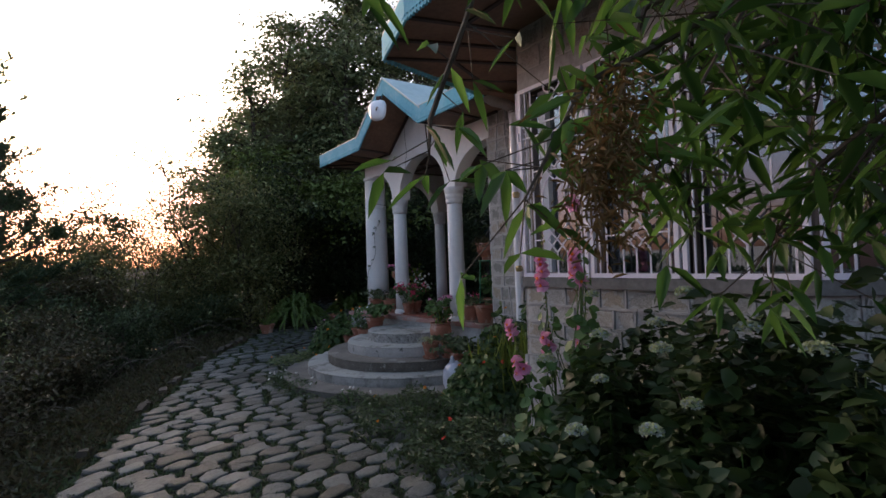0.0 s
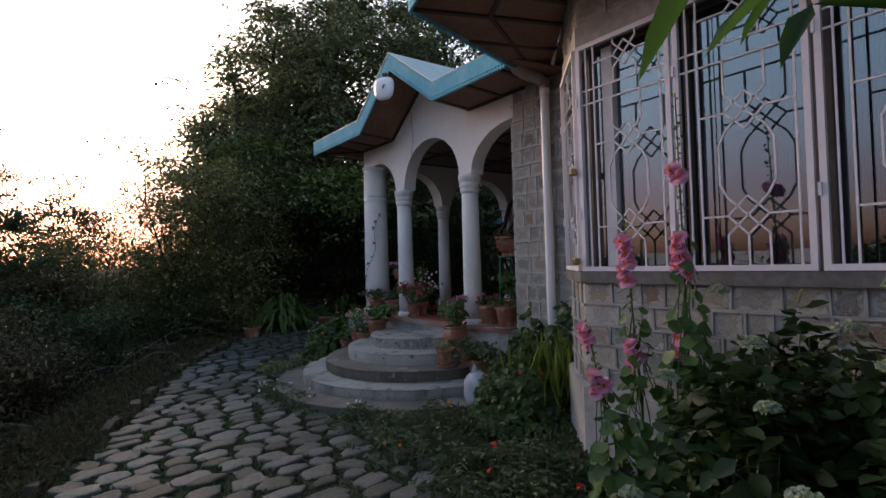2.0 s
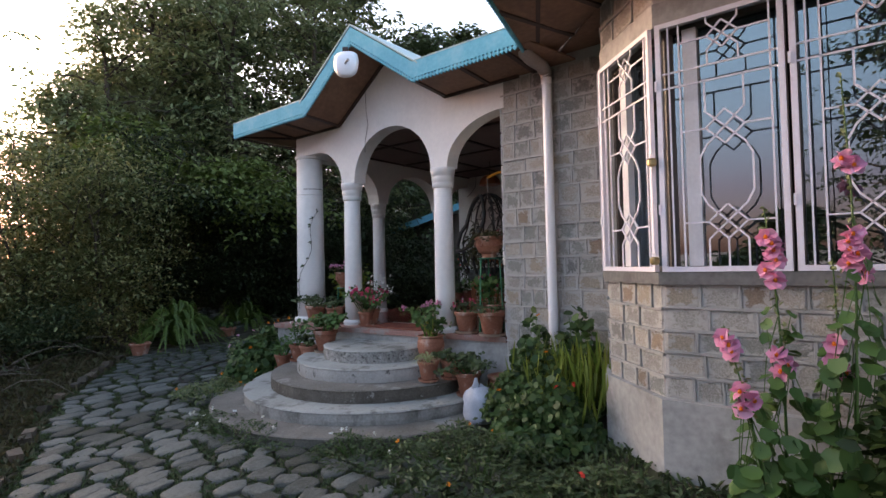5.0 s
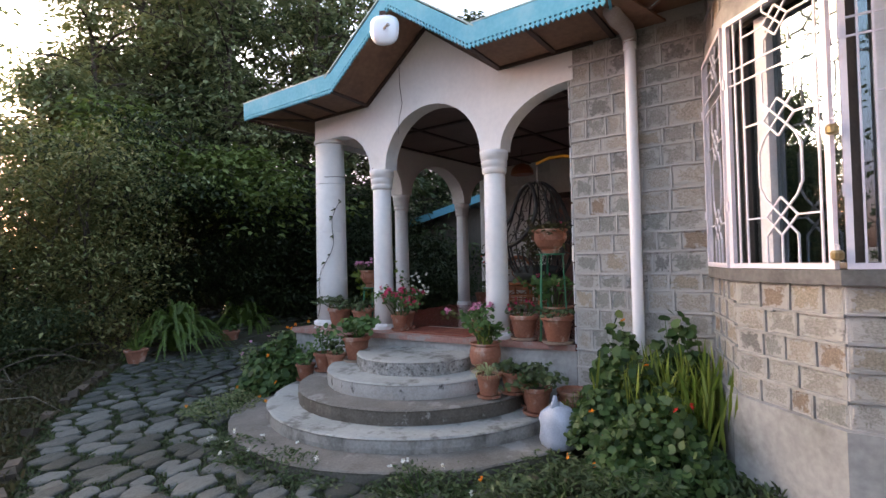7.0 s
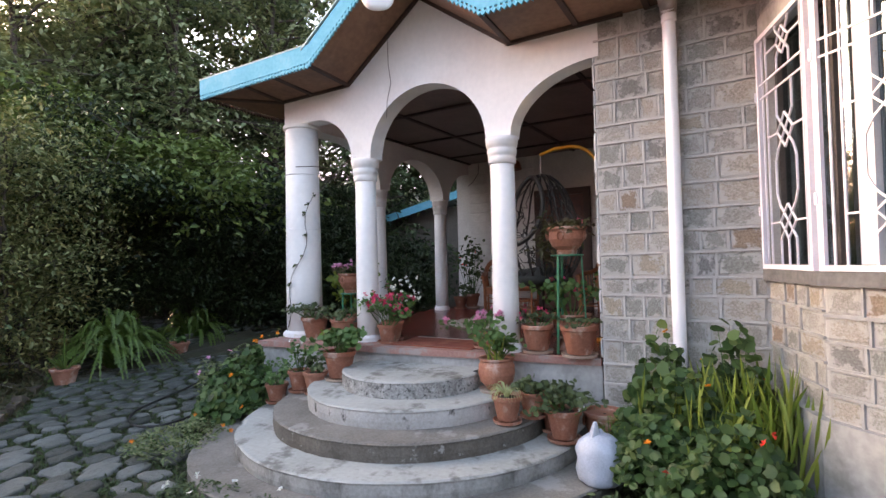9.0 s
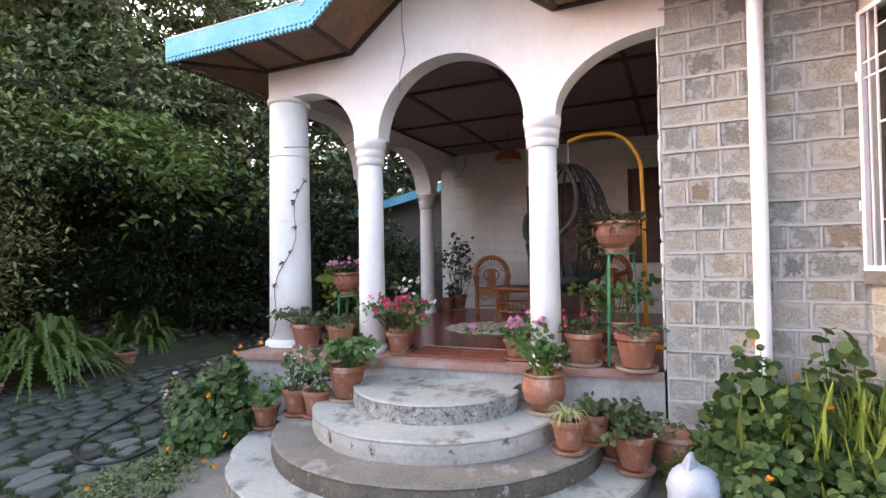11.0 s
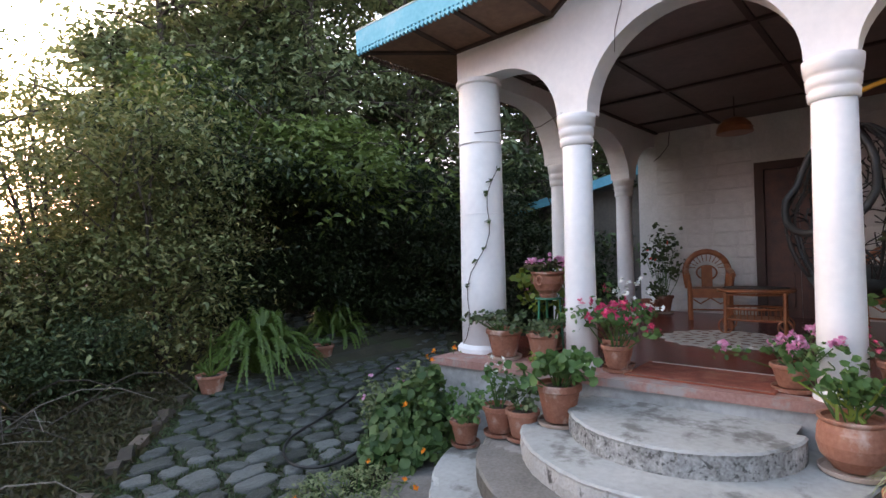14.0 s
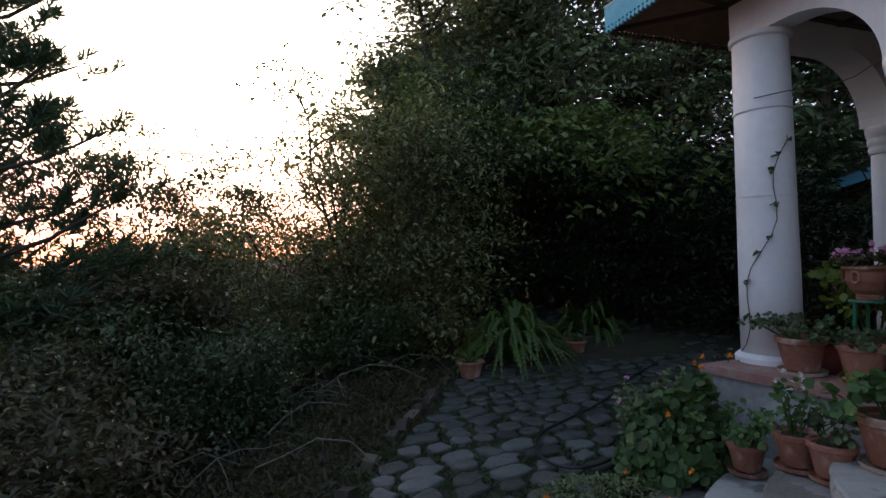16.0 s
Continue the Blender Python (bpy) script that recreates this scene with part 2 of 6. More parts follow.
LEAF_TREE = leafy("tree_leaves", [(0.11, 0.14, 0.058), (0.17, 0.21, 0.09), (0.24, 0.27, 0.13), (0.14, 0.185, 0.075)])
LEAF_DARK = leafy("deep_green_leaves", [(0.04, 0.06, 0.027), (0.07, 0.102, 0.042), (0.1, 0.14, 0.058)])
LEAF_PALE = leafy("yellowing_leaves", [(0.1, 0.12, 0.04), (0.24, 0.25, 0.1), (0.08, 0.11, 0.035), (0.32, 0.29, 0.12)])
LEAF_BRIGHT = leafy("fresh_leaves", [(0.04, 0.095, 0.024), (0.07, 0.145, 0.038), (0.11, 0.19, 0.06)])
LEAF_ROUND = leafy("nasturtium_leaves", [(0.018, 0.042, 0.013), (0.045, 0.095, 0.026), (0.095, 0.16, 0.05), (0.035, 0.08, 0.022), (0.13, 0.18, 0.06)], 0.5, 0.3)
LEAF_MAPLE = leafy("yellow_green_tree_leaves", [(0.085, 0.125, 0.028), (0.13, 0.18, 0.045), (0.2, 0.25, 0.07)], 0.5, 0.4)
LEAF_DRY = leafy("dry_stems_and_leaves", [(0.06, 0.048, 0.025), (0.11, 0.088, 0.045), (0.06, 0.072, 0.026), (0.085, 0.065, 0.032)])
LEAF_BLADE = leafy("fern_leaves", [(0.055, 0.1, 0.02), (0.1, 0.16, 0.034), (0.16, 0.22, 0.055)], 0.4)
LEAF_STRIPE = leafy("striped_cream_green_blades", [(0.3, 0.36, 0.14), (0.45, 0.48, 0.26), (0.16, 0.24, 0.06)])
LEAF_YELLOW = leafy("yellow_green_blades", [(0.12, 0.2, 0.03), (0.22, 0.28, 0.05), (0.16, 0.2, 0.04)])
# undergrowth leaves darkened: the gloom below the trees is in the colour
LEAF_DEEP = leafy("leaves_with_shade_in_colour", [(0.014, 0.024, 0.009), (0.026, 0.042, 0.014), (0.04, 0.06, 0.02)])
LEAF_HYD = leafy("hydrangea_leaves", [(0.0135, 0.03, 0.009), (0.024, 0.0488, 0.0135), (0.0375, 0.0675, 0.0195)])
LEAF_LANCE = leafy("lance_leaves", [(0.03, 0.075, 0.016), (0.065, 0.15, 0.028), (0.12, 0.24, 0.05)], 0.45, 0.5)
LEAF_PINE = leafy("pine_needles", [(0.03, 0.06, 0.03), (0.05, 0.09, 0.045), (0.07, 0.11, 0.055)])
PINK = leafy("pink_petals", [(0.64, 0.23, 0.4), (0.76, 0.33, 0.52), (0.75, 0.45, 0.61)], 0.6, 0.35)
HOTPINK = leafy("magenta_petals", [(0.7, 0.05, 0.16), (0.8, 0.1, 0.25), (0.75, 0.16, 0.2)], 0.6, 0.3)
WHITEPETAL = leafy("white_petals", [(0.75, 0.75, 0.7), (0.8, 0.8, 0.78), (0.7, 0.72, 0.6)], 0.6, 0.3)
CREAM = leafy("pale_green_blue_petals", [(0.33, 0.4, 0.2), (0.42, 0.47, 0.29), (0.32, 0.37, 0.42), (0.3, 0.4, 0.11)], 0.6, 0.3)
ORANGE = leafy("orange_petals", [(0.85, 0.22, 0.02), (0.9, 0.32, 0.03)], 0.6, 0.3)
RED = leafy("red_petals", [(0.75, 0.05, 0.04), (0.85, 0.1, 0.06)], 0.6, 0.3)
RUST = leafy("rusty_seed_spikes", [(0.09, 0.055, 0.02), (0.15, 0.09, 0.03), (0.08, 0.075, 0.022)], 0.7, 0.2)

# ---- mesh helpers ----


def mesh_object(name, bm, material, smooth=False):
    me = bpy.data.meshes.new(name)
    bmesh.ops.recalc_face_normals(bm, faces=bm.faces[:])
    bm.to_mesh(me)
    bm.free()
    if smooth:
        me.shade_smooth()
        for poly in me.polygons:
            if len(poly.vertices) > 4:
                poly.use_smooth = False
    me.materials.append(material)
    return new(name, me)


def part(name, bm, material, parent, label="", smooth=False):
    ob = mesh_object(name, bm, material, smooth)
    ob.parent = parent
    if label:
        tagged(ob, label)
    return ob


def structure(name, bm, material, label, category, smooth=False):
    return tagged(mesh_object(name, bm, material, smooth), label, category, kind="structure")


def thing(name, label, category, at=(0, 0, 0), turn=0, group=""):
    ob = new(name)
    ob.matrix_basis = pose(*at, 0, 0, turn)
    return tagged(ob, label, category, group)


def box(bm, x0, x1, y0, y1, z0, z1):
    v = [bm.verts.new((x, y, z)) for z in (z0, z1) for x, y in ((x0, y0), (x1, y0), (x1, y1), (x0, y1))]
    for f in ((3, 2, 1, 0), (4, 5, 6, 7), (0, 1, 5, 4), (1, 2, 6, 5), (2, 3, 7, 6), (3, 0, 4, 7)):
        bm.faces.new([v[i] for i in f])
    return bm


def extrude(bm, outline, a, b, axis):
    """A flat outline of (u, v), drawn out along an axis from a to b."""
    def place(u, v, w):
        return {"x": (w, u, v), "y": (u, w, v), "z": (u, v, w)}[axis]
    lo = [bm.verts.new(place(u, v, a)) for u, v in outline]
    hi = [bm.verts.new(place(u, v, b)) for u, v in outline]
    bm.faces.new(lo)
    bm.faces.new(hi[::-1])
    k = len(outline)
    for i in range(k):
        bm.faces.new((lo[i], hi[i], hi[(i + 1) % k], lo[(i + 1) % k]))
    return bm


def beam(bm, p, q, w, h):
    """A bar of section w by h between two points, h towards z."""
    p, q = Vector(p), Vector(q)
    d = (q - p).normalized()
    s = d.cross(Vector((0, 0, 1)))
    s = s.normalized() if s.length > 1e-4 else Vector((1, 0, 0))
    u = s.cross(d)
    v = [bm.verts.new(o + s * a * w / 2 + u * b * h / 2) for o in (p, q) for a, b in ((-1, -1), (1, -1), (1, 1), (-1, 1))]
    for f in ((0, 1, 2, 3), (7, 6, 5, 4), (0, 4, 5, 1), (1, 5, 6, 2), (2, 6, 7, 3), (3, 7, 4, 0)):
        bm.faces.new([v[i] for i in f])
    return bm


def tube(bm, points, radii, seg=7, closed=False):
    points = [Vector(p) for p in points]
    k = len(points)
    if not hasattr(radii, "__len__"):
        radii = [radii] * k
    rings = []
    for i, p in enumerate(points):
        a = points[(i - 1) % k] if closed or i else p
        b = points[(i + 1) % k] if closed or i < k - 1 else p
        d = (b - a).normalized()
        s = d.orthogonal().normalized() if not rings else (prev - d * prev.dot(d)).normalized()
        prev = s
        u = d.cross(s)
        rings.append([bm.verts.new(p + (s * math.cos(t) + u * math.sin(t)) * radii[i]) for t in [2 * math.pi * j / seg for j in range(seg)]])
    for i in range(k if closed else k - 1):
        r, q = rings[i], rings[(i + 1) % k]
        for j in range(seg):
            bm.faces.new((r[j], r[(j + 1) % seg], q[(j + 1) % seg], q[j]))
    if not closed:
        bm.faces.new(rings[0][::-1])
        bm.faces.new(rings[-1])
    return bm


def lathe(bm, profile, seg=24, at=(0, 0), wobble=0.0):
    """Rings of (radius, z) round a vertical axis; ends are closed."""
    rings = []
    for r, z in profile:
        rings.append([bm.verts.new((at[0] + r * math.cos(t) * (1 + wobble * math.sin(2 * t)), at[1] + r * math.sin(t), z)) for t in [2 * math.pi * j / seg for j in range(seg)]])
    for r, q in zip(rings, rings[1:]):
        for j in range(seg):
            bm.faces.new((r[j], r[(j + 1) % seg], q[(j + 1) % seg], q[j]))
    bm.faces.new(rings[0][::-1])
    bm.faces.new(rings[-1])
    return bm


def arc(cx, cz, rx, rz, a0, a1, n=16):
    return [(cx + rx * math.cos(radians(a0 + (a1 - a0) * i / n)), cz + rz * math.sin(radians(a0 + (a1 - a0) * i / n))) for i in range(n + 1)]


rng = np.random.default_rng(7)


def unit(v):
    return v / np.maximum(np.linalg.norm(v, axis=1, keepdims=True), 1e-6)


def blades(name, P, D, L, W, material, parent=None, droop=0.15, fold=0.2):
    """Many leaves at once: each a folded, drooping lens of six corners."""
    n = len(P)
    D = unit(D)
    S = unit(np.cross(D, rng.normal(size=(n, 3)) * 0.5 + np.array([0, 0, 1.0])))
    U = np.cross(S, D)
    L, W = np.broadcast_to(L, n)[:, None], np.broadcast_to(W, n)[:, None]
    dz = np.array([[0, 0, -1.0]])
    v = np.stack([P, P + D * L * 0.35 + S * W * 0.5 + U * W * fold, P + D * L * 0.72 + S * W * 0.36 + U * W * fold + dz * L * droop * 0.4,
                  P + D * L + dz * L * droop, P + D * L * 0.72 - S * W * 0.36 + U * W * fold + dz * L * droop * 0.4, P + D * L * 0.35 - S * W * 0.5 + U * W * fold], 1).reshape(-1, 3)
    base = (np.arange(n) * 6)[:, None]
    faces = (base + np.array([[0, 1, 2, 3, 0, 3, 4, 5]])).reshape(-1)
    me = bpy.data.meshes.new(name)
    me.vertices.add(n * 6)
    me.vertices.foreach_set("co", v.astype(np.float32).ravel())
    me.loops.add(n * 8)
    me.loops.foreach_set("vertex_index", faces.astype(np.int32))
    me.polygons.add(n * 2)
    me.polygons.foreach_set("loop_start", (np.arange(n * 2) * 4).astype(np.int32))
    me.update(calc_edges=True)
    me.materials.append(material)
    ob = new(name, me)
    ob.parent = parent
    if n > 100:
        ob["kind"] = "stuff"
    return ob


def discs(name, P, N, R, material, parent=None, cup=0.16, wave=0.1):
    """Many rounded leaves at once: a notched, slightly cupped and wavy disc of eight sides each."""
    n = len(P)
    N = unit(np.asarray(N, float))
    S = unit(np.cross(N, rng.normal(size=(n, 3))))
    U = np.cross(N, S)
    R = np.broadcast_to(R, n)[:, None]
    rows = [P - N * R * cup * 0.4]
    for j in range(8):
        a = 2 * math.pi * j / 8
        k = (0.62 if j == 0 else 1.0) * (1 + wave * rng.uniform(-1, 1, (n, 1)))
        rows.append(P + (S * math.cos(a) + U * math.sin(a)) * R * k + N * R * cup * rng.uniform(-0.3, 1.0, (n, 1)))
    v = np.stack(rows, 1).reshape(-1, 3)
    tri = np.array([[0, j + 1, (j + 1) % 8 + 1] for j in range(8)]).reshape(1, -1)
    faces = ((np.arange(n) * 9)[:, None] + tri).reshape(-1)
    me = bpy.data.meshes.new(name)
    me.vertices.add(n * 9)
    me.vertices.foreach_set("co", v.astype(np.float32).ravel())
    me.loops.add(n * 24)
    me.loops.foreach_set("vertex_index", faces.astype(np.int32))
    me.polygons.add(n * 8)
    me.polygons.foreach_set("loop_start", (np.arange(n * 8) * 3).astype(np.int32))
    me.update(calc_edges=True)
    me.shade_smooth()
    me.materials.append(material)
    ob = new(name, me)
    ob.parent = parent
    if n > 100:
        ob["kind"] = "stuff"
    return ob


def ground_height(x, y):
    """Level by the house and the path, falling away down the slope beyond the path's edge."""
    edge = -0.45 + (y - 5.2) * 0.42 if y > 5.2 else -0.45 + (y - 5.2) * 0.1
    z = -0.22 + 0.17 * min(max((y - 9.5) / 3, 0), 1)
    off = edge - 0.9 - x
    if off > 0:
        z -= 0.32 * off if off < 60 else 19.2 + 0.12 * (min(off, 400) - 60)
    rise = min(max(y - 14.5 + 0.25 * x, 0), 30) * min(max((x - 1.5 - 0.3 * (y - 14.5)) / 4, 0), 1)
    z += 0.3 * rise
    bed = max(0.0, 1 - math.hypot((x - 3.6) / 1.3, (y - 2.6) / 2.6))
    return z + 0.2 * min(bed * 2, 1)

# ---- ground ----
def axis_steps(near, far, step, centre):
    a = [centre + i * step for i in range(-int(near / step), int(near / step) + 1)]
    d, s = near, step
    while d < far:
        s *= 1.35
        d += s
        a = [centre - d] + a + [centre + d]
    return a


gx, gy = axis_steps(10, 1500, 0.4, 2.0), axis_steps(12, 1500, 0.4, 6.0)
verts = [(x, y, ground_height(x, y) + 0.03 * noise.noise((x * 1.3, y * 1.3, 0)) - 0.03) for y in gy for x in gx]
k = len(gx)
faces = [(j * k + i, j * k + i + 1, (j + 1) * k + i + 1, (j + 1) * k + i) for j in range(len(gy) - 1) for i in range(k - 1)]
me = bpy.data.meshes.new("ground")
me.from_pydata(verts, [], faces)
me.shade_smooth()
me.materials.append(SOIL)
tagged(new("ground", me), "dark mossy soil falling away down a hillside", "ground", kind="structure")

# ---- porch ----
F = 4.66
bm = bmesh.new()
outline = [(9.62, 3.6), (8.53, 3.6), (7.5, 4.36), (6.46, 3.6), (5.62, 3.6), (5.62, 3.28)]
outline += arc(5.62, 2.7, 0.86, 0.58, 90, 0, 14)[1:]
outline += arc(7.485, 2.7, 0.735, 0.7, 180, 0, 28)
outline += [(8.5, 2.7)] + arc(9.1, 2.7, 0.6, 0.57, 180, 90, 14)[1:] + [(9.62, 3.27)]
extrude(bm, outline, F, F + 0.22, "x")
structure("wall_west", bm, WHITE, "whitewashed plaster porch front with three arches", "wall")
bm = bmesh.new()
outline = [(4.882, 3.6), (9.1, 3.6), (9.1, 3.2)] + arc(9.1, 2.62, 0.77, 0.58, 90, 180, 10)[1:] + arc(7.3, 2.62, 0.8, 0.6, 0, 180, 24)
outline += [(6.26, 2.62)] + arc(5.6, 2.62, 0.66, 0.62, 0, 90, 12)[1:] + [(4.882, 3.24)]
extrude(bm, outline, 9.34, 9.62, "y")
structure("wall_north", bm, WHITE, "whitewashed plaster arcade along the porch side", "wall")


def column(at, z0, z1, r, capital, label):
    base = thing("column", label, "column", (*at, z0), group="porch columns")
    h = z1 - z0
    top = h - (0.26 if capital else 0)
    part("shaft", lathe(bmesh.new(), [(r * 1.04, 0.07), (r * 1.03, h * 0.25), (r, h * 0.5), (r * 0.95, top)], 32), WHITE, base, smooth=True)
    part("base", lathe(bmesh.new(), [(r * 1.25, 0), (r * 1.25, 0.04), (r * 1.1, 0.07), (r * 1.0, 0.075)], 32), WHITE, base)
    if capital:
        part("capital", lathe(bmesh.new(), [(r * 0.98, top), (r * 1.08, top + 0.01), (r * 1.12, top + 0.06), (r * 1.03, top + 0.075), (r * 1.14, top + 0.085), (r * 1.18, top + 0.14),
                                            (r * 1.09, top + 0.155), (r * 1.22, top + 0.165), (r * 1.28, top + 0.22), (r * 1.3, top + 0.26)], 32), WHITE, base, "ringed plaster capital", True)
    else:
        part("neck_ring", lathe(bmesh.new(), [(r * 0.95, h - 0.06), (r * 1.06, h - 0.045), (r * 1.06, h - 0.005), (r * 0.9, h)], 32), WHITE, base)
    for f in ((0.24, 0.5, 0.76) if not capital else ()):
        part("joint_ring", lathe(bmesh.new(), [(r * 0.95, h * f), (r * 1.028, h * f + 0.004), (r * 1.028, h * f + 0.01), (r * 0.95, h * f + 0.014)], 32), WHITE, base)
    return base


column((4.79, 9.45), 0.6, 3.27, 0.215, False, "stout round white plaster corner column with a creeper")
column((4.735, 8.36), 0.6, 2.7, 0.125, True, "slender white plaster column with ringed capital beside pots")
column((4.735, 6.61), 0.6, 2.7, 0.125, True, "slender white plaster column with ringed capital by the steps")
column((6.38, 9.48), 0.6, 2.62, 0.115, True, "slender white plaster column on the porch side")
column((8.21, 9.48), 0.6, 2.62, 0.115, True, "slender white plaster column near the back wall")

bm = bmesh.new()
extrude(bm, [(4.70, 5.68), (9.1, 5.68), (9.1, 9.58), (4.24, 9.58)], -0.3, 0.535, "z")
structure("porch_plinth", bm, PLINTH, "grey cement porch base", "plinth")
bm = bmesh.new()
extrude(bm, [(4.674, 5.685), (4.69, 5.685), (4.69, 9.62), (4.195, 9.62)], 0.536, 0.6, "z")
structure("porch_edge", bm, PINK_EDGE, "worn red cement edging of the porch floor", "edging")
bm = bmesh.new()
box(bm, 4.69, 9.1, 5.68, 9.62, 0.536, 0.602)
structure("floor", bm, OXIDE, "polished dark red oxide porch floor", "floor")
bm = bmesh.new()
box(bm, 4.88, 9.1, 5.68, 9.34, 3.42, 3.46)
for x in (5.57, 6.94, 8.3):
    box(bm, x - 0.025, x + 0.025, 5.69, 9.33, 3.395, 3.421)
for y in (6.0, 7.2, 8.39, 9.3):
    box(bm, 4.89, 9.09, y - 0.025, y + 0.025, 3.4, 3.422)
CEILBOARD = surface("brown_ceiling_board", (0.13, 0.085, 0.075), (0.2, 0.135, 0.12), 0.5, 2.0, 0.1, stain=((0.09, 0.06, 0.055), 0.5, 1.2))
ceiling = structure("ceiling", bm, CEILBOARD, "brown boarded porch ceiling with dark battens", "ceiling")
ceiling.data.materials.append(BATTEN)
for i, poly in enumerate(ceiling.data.polygons):
    poly.material_index = 1 if i >= 6 else 0

# semicircular steps
TREADS = (CEMENT, CEMENT, CEMENT_OLD, CEMENT, CEMENT_OLD)
for i, (r, z, zb) in enumerate(((0.72, 0.45, 0.2), (1.05, 0.3, 0.08), (1.365, 0.147, -0.06), (1.69, 0.0, -0.2), (2.06, -0.13, -0.4))):
    bm = bmesh.new()
    n = 120
    rings = []
    for k, (inset, level) in enumerate(((0.012, zb), (0.0, z - 0.09), (0.006, z - 0.028), (0.0, z - 0.012), (0.014, z), (0.06, z))):
        ring = []
        for j in range(n + 1):
            a = radians(90 + 180 * j / n)
            c, q = math.cos(a), math.sin(a)
            w = r * (1 + 0.012 * noise.noise((3 * c, 3 * q, i))) - inset
            w += 0.006 * noise.noise((14 * c, 14 * q, i + 5)) + 0.004 * noise.noise((40 * c, 40 * q, level * 30))
            chip = max(0.0, noise.noise((6 * c * r, 6 * q * r, i + 20)) - 0.32) if k in (3, 4) else 0.0
            ring.append(bm.verts.new((4.36 + (w - 0.06 * chip) * c, 7.46 + (w - 0.06 * chip) * q, level - 0.035 * chip + (0.004 * noise.noise((5 * c, 5 * q, i)) if k > 3 else 0))))
        rings.append(ring)
    for a, b in zip(rings, rings[1:]):
        for j in range(n):
            bm.faces.new((a[j], a[j + 1], b[j + 1], b[j]))
    bm.faces.new(rings[-1] + [bm.verts.new((4.74, rings[-1][-1].co.y, z)), bm.verts.new((4.74, rings[-1][0].co.y, z))])
    step = structure("step_%d" % (i + 1), bm, TREADS[i], ("pale worn cement" if i in (0, 1, 3) else "brown weathered cement") + " semicircular step with chipped, mould-stained riser", "step")
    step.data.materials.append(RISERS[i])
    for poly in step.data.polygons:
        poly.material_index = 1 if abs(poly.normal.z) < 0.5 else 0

# ---- roofs ----


def fascia(name, pts, label, top=0.25):
    """A painted board with a fretted lower edge along a line of points at its foot."""
    bm, fret = bmesh.new(), bmesh.new()
    for p, q in zip(pts, pts[1:]):
        p, q = Vector(p), Vector(q)
        up = Vector((0, 0, 1))
        out = (q - p).cross(up).normalized() * 0.011
        d = q - p

        def slab(b, a0, a1, z0, z1, z2=None):
            c = [(p + d * a0 + up * z0), (p + d * a1 + up * z0), (p + d * a1 + up * z1), (p + d * a0 + up * z1)]
            if z2 is not None:
                c = [p + d * a0 + up * z1, p + d * a1 + up * z1, p + d * (a0 + a1) / 2 + up * z2]
            f, g = [b.verts.new(v - out) for v in c], [b.verts.new(v + out) for v in c]
            b.faces.new(f)
            b.faces.new(g[::-1])
            for i in range(len(c)):
                j = (i + 1) % len(c)
                b.faces.new((f[i], g[i], g[j], f[j]))
        slab(bm, 0, 1, 0.062, top)
        slab(fret, 0, 1, 0.03, 0.042)
        k = max(2, int(d.length / 0.05))
        for i in range(k):
            slab(fret, (i + 0.25) / k, (i + 0.75) / k, 0.042, 0.062)
            slab(fret, i / k, (i + 1) / k, 0.0, 0.03, 0.0)
    ob = structure(name, bm, BLUE, label, "fascia")
    lace = part("fretwork", fret, BLUE, ob)
    # faces turned from outside go dark: bare backs, and backlit shade as colour
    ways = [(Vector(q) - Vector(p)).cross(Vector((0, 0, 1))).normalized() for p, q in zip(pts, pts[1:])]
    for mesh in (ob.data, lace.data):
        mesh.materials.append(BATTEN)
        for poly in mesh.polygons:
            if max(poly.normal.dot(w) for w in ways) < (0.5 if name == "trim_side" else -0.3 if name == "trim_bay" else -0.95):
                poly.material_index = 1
    return ob


E0, Z0 = 4.0, 3.59
fascia("trim_porch", [(E0, 10.39, Z0), (E0, 8.5, Z0), (E0, 7.5, Z0 + 0.74), (E0, 6.44, Z0), (E0, 5.04, Z0)], "sky-blue painted eave board with fretted edge, gabled over the steps")
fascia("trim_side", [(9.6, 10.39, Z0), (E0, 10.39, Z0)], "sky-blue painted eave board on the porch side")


def sheet(name, quads, material, label, category, t=0.03):
    bm = bmesh.new()
    for c in quads:
        lo, hi = [bm.verts.new(p) for p in c], [bm.verts.new((p[0], p[1], p[2] + t)) for p in c]
        bm.faces.new(lo)
        bm.faces.new(hi[::-1])
        for i in range(len(c)):
            j = (i + 1) % len(c)
            bm.faces.new((lo[i], hi[i], hi[j], lo[j]))
    return structure(name, bm, material, label, category)


a = E0 + 0.013
sheet("soffit_porch", [[(a, 10.375, 3.64), (a, 8.5, 3.64), (F, 8.53, 3.6), (F, 9.62, 3.6)], [(a, 8.498, 3.64), (a, 7.5, 4.38), (F, 7.5, 4.36), (F, 8.528, 3.602)],
                       [(a, 7.498, 4.38), (a, 6.442, 3.64), (F, 6.462, 3.602), (F, 7.498, 4.36)], [(a, 6.44, 3.64), (a, 4.9, 3.64), (F + 0.1, 4.7, 3.6), (F, 6.46, 3.6)],
                       [(a, 10.375, 3.645), (F, 9.622, 3.605), (9.6, 9.622, 3.605), (9.6, 10.375, 3.645)]], BOARD, "brown boarded soffit under the porch eaves", "soffit", 0.02)
bm = bmesh.new()
for y in (9.6, 9.1, 8.52, 6.45, 5.8, 5.2):
    w = {9.6: 9.62, 8.52: 8.53, 6.45: 6.46}.get(y, y)
    beam(bm, (a, y, 3.635), (F + 0.01, w, 3.595), 0.05, 0.03)
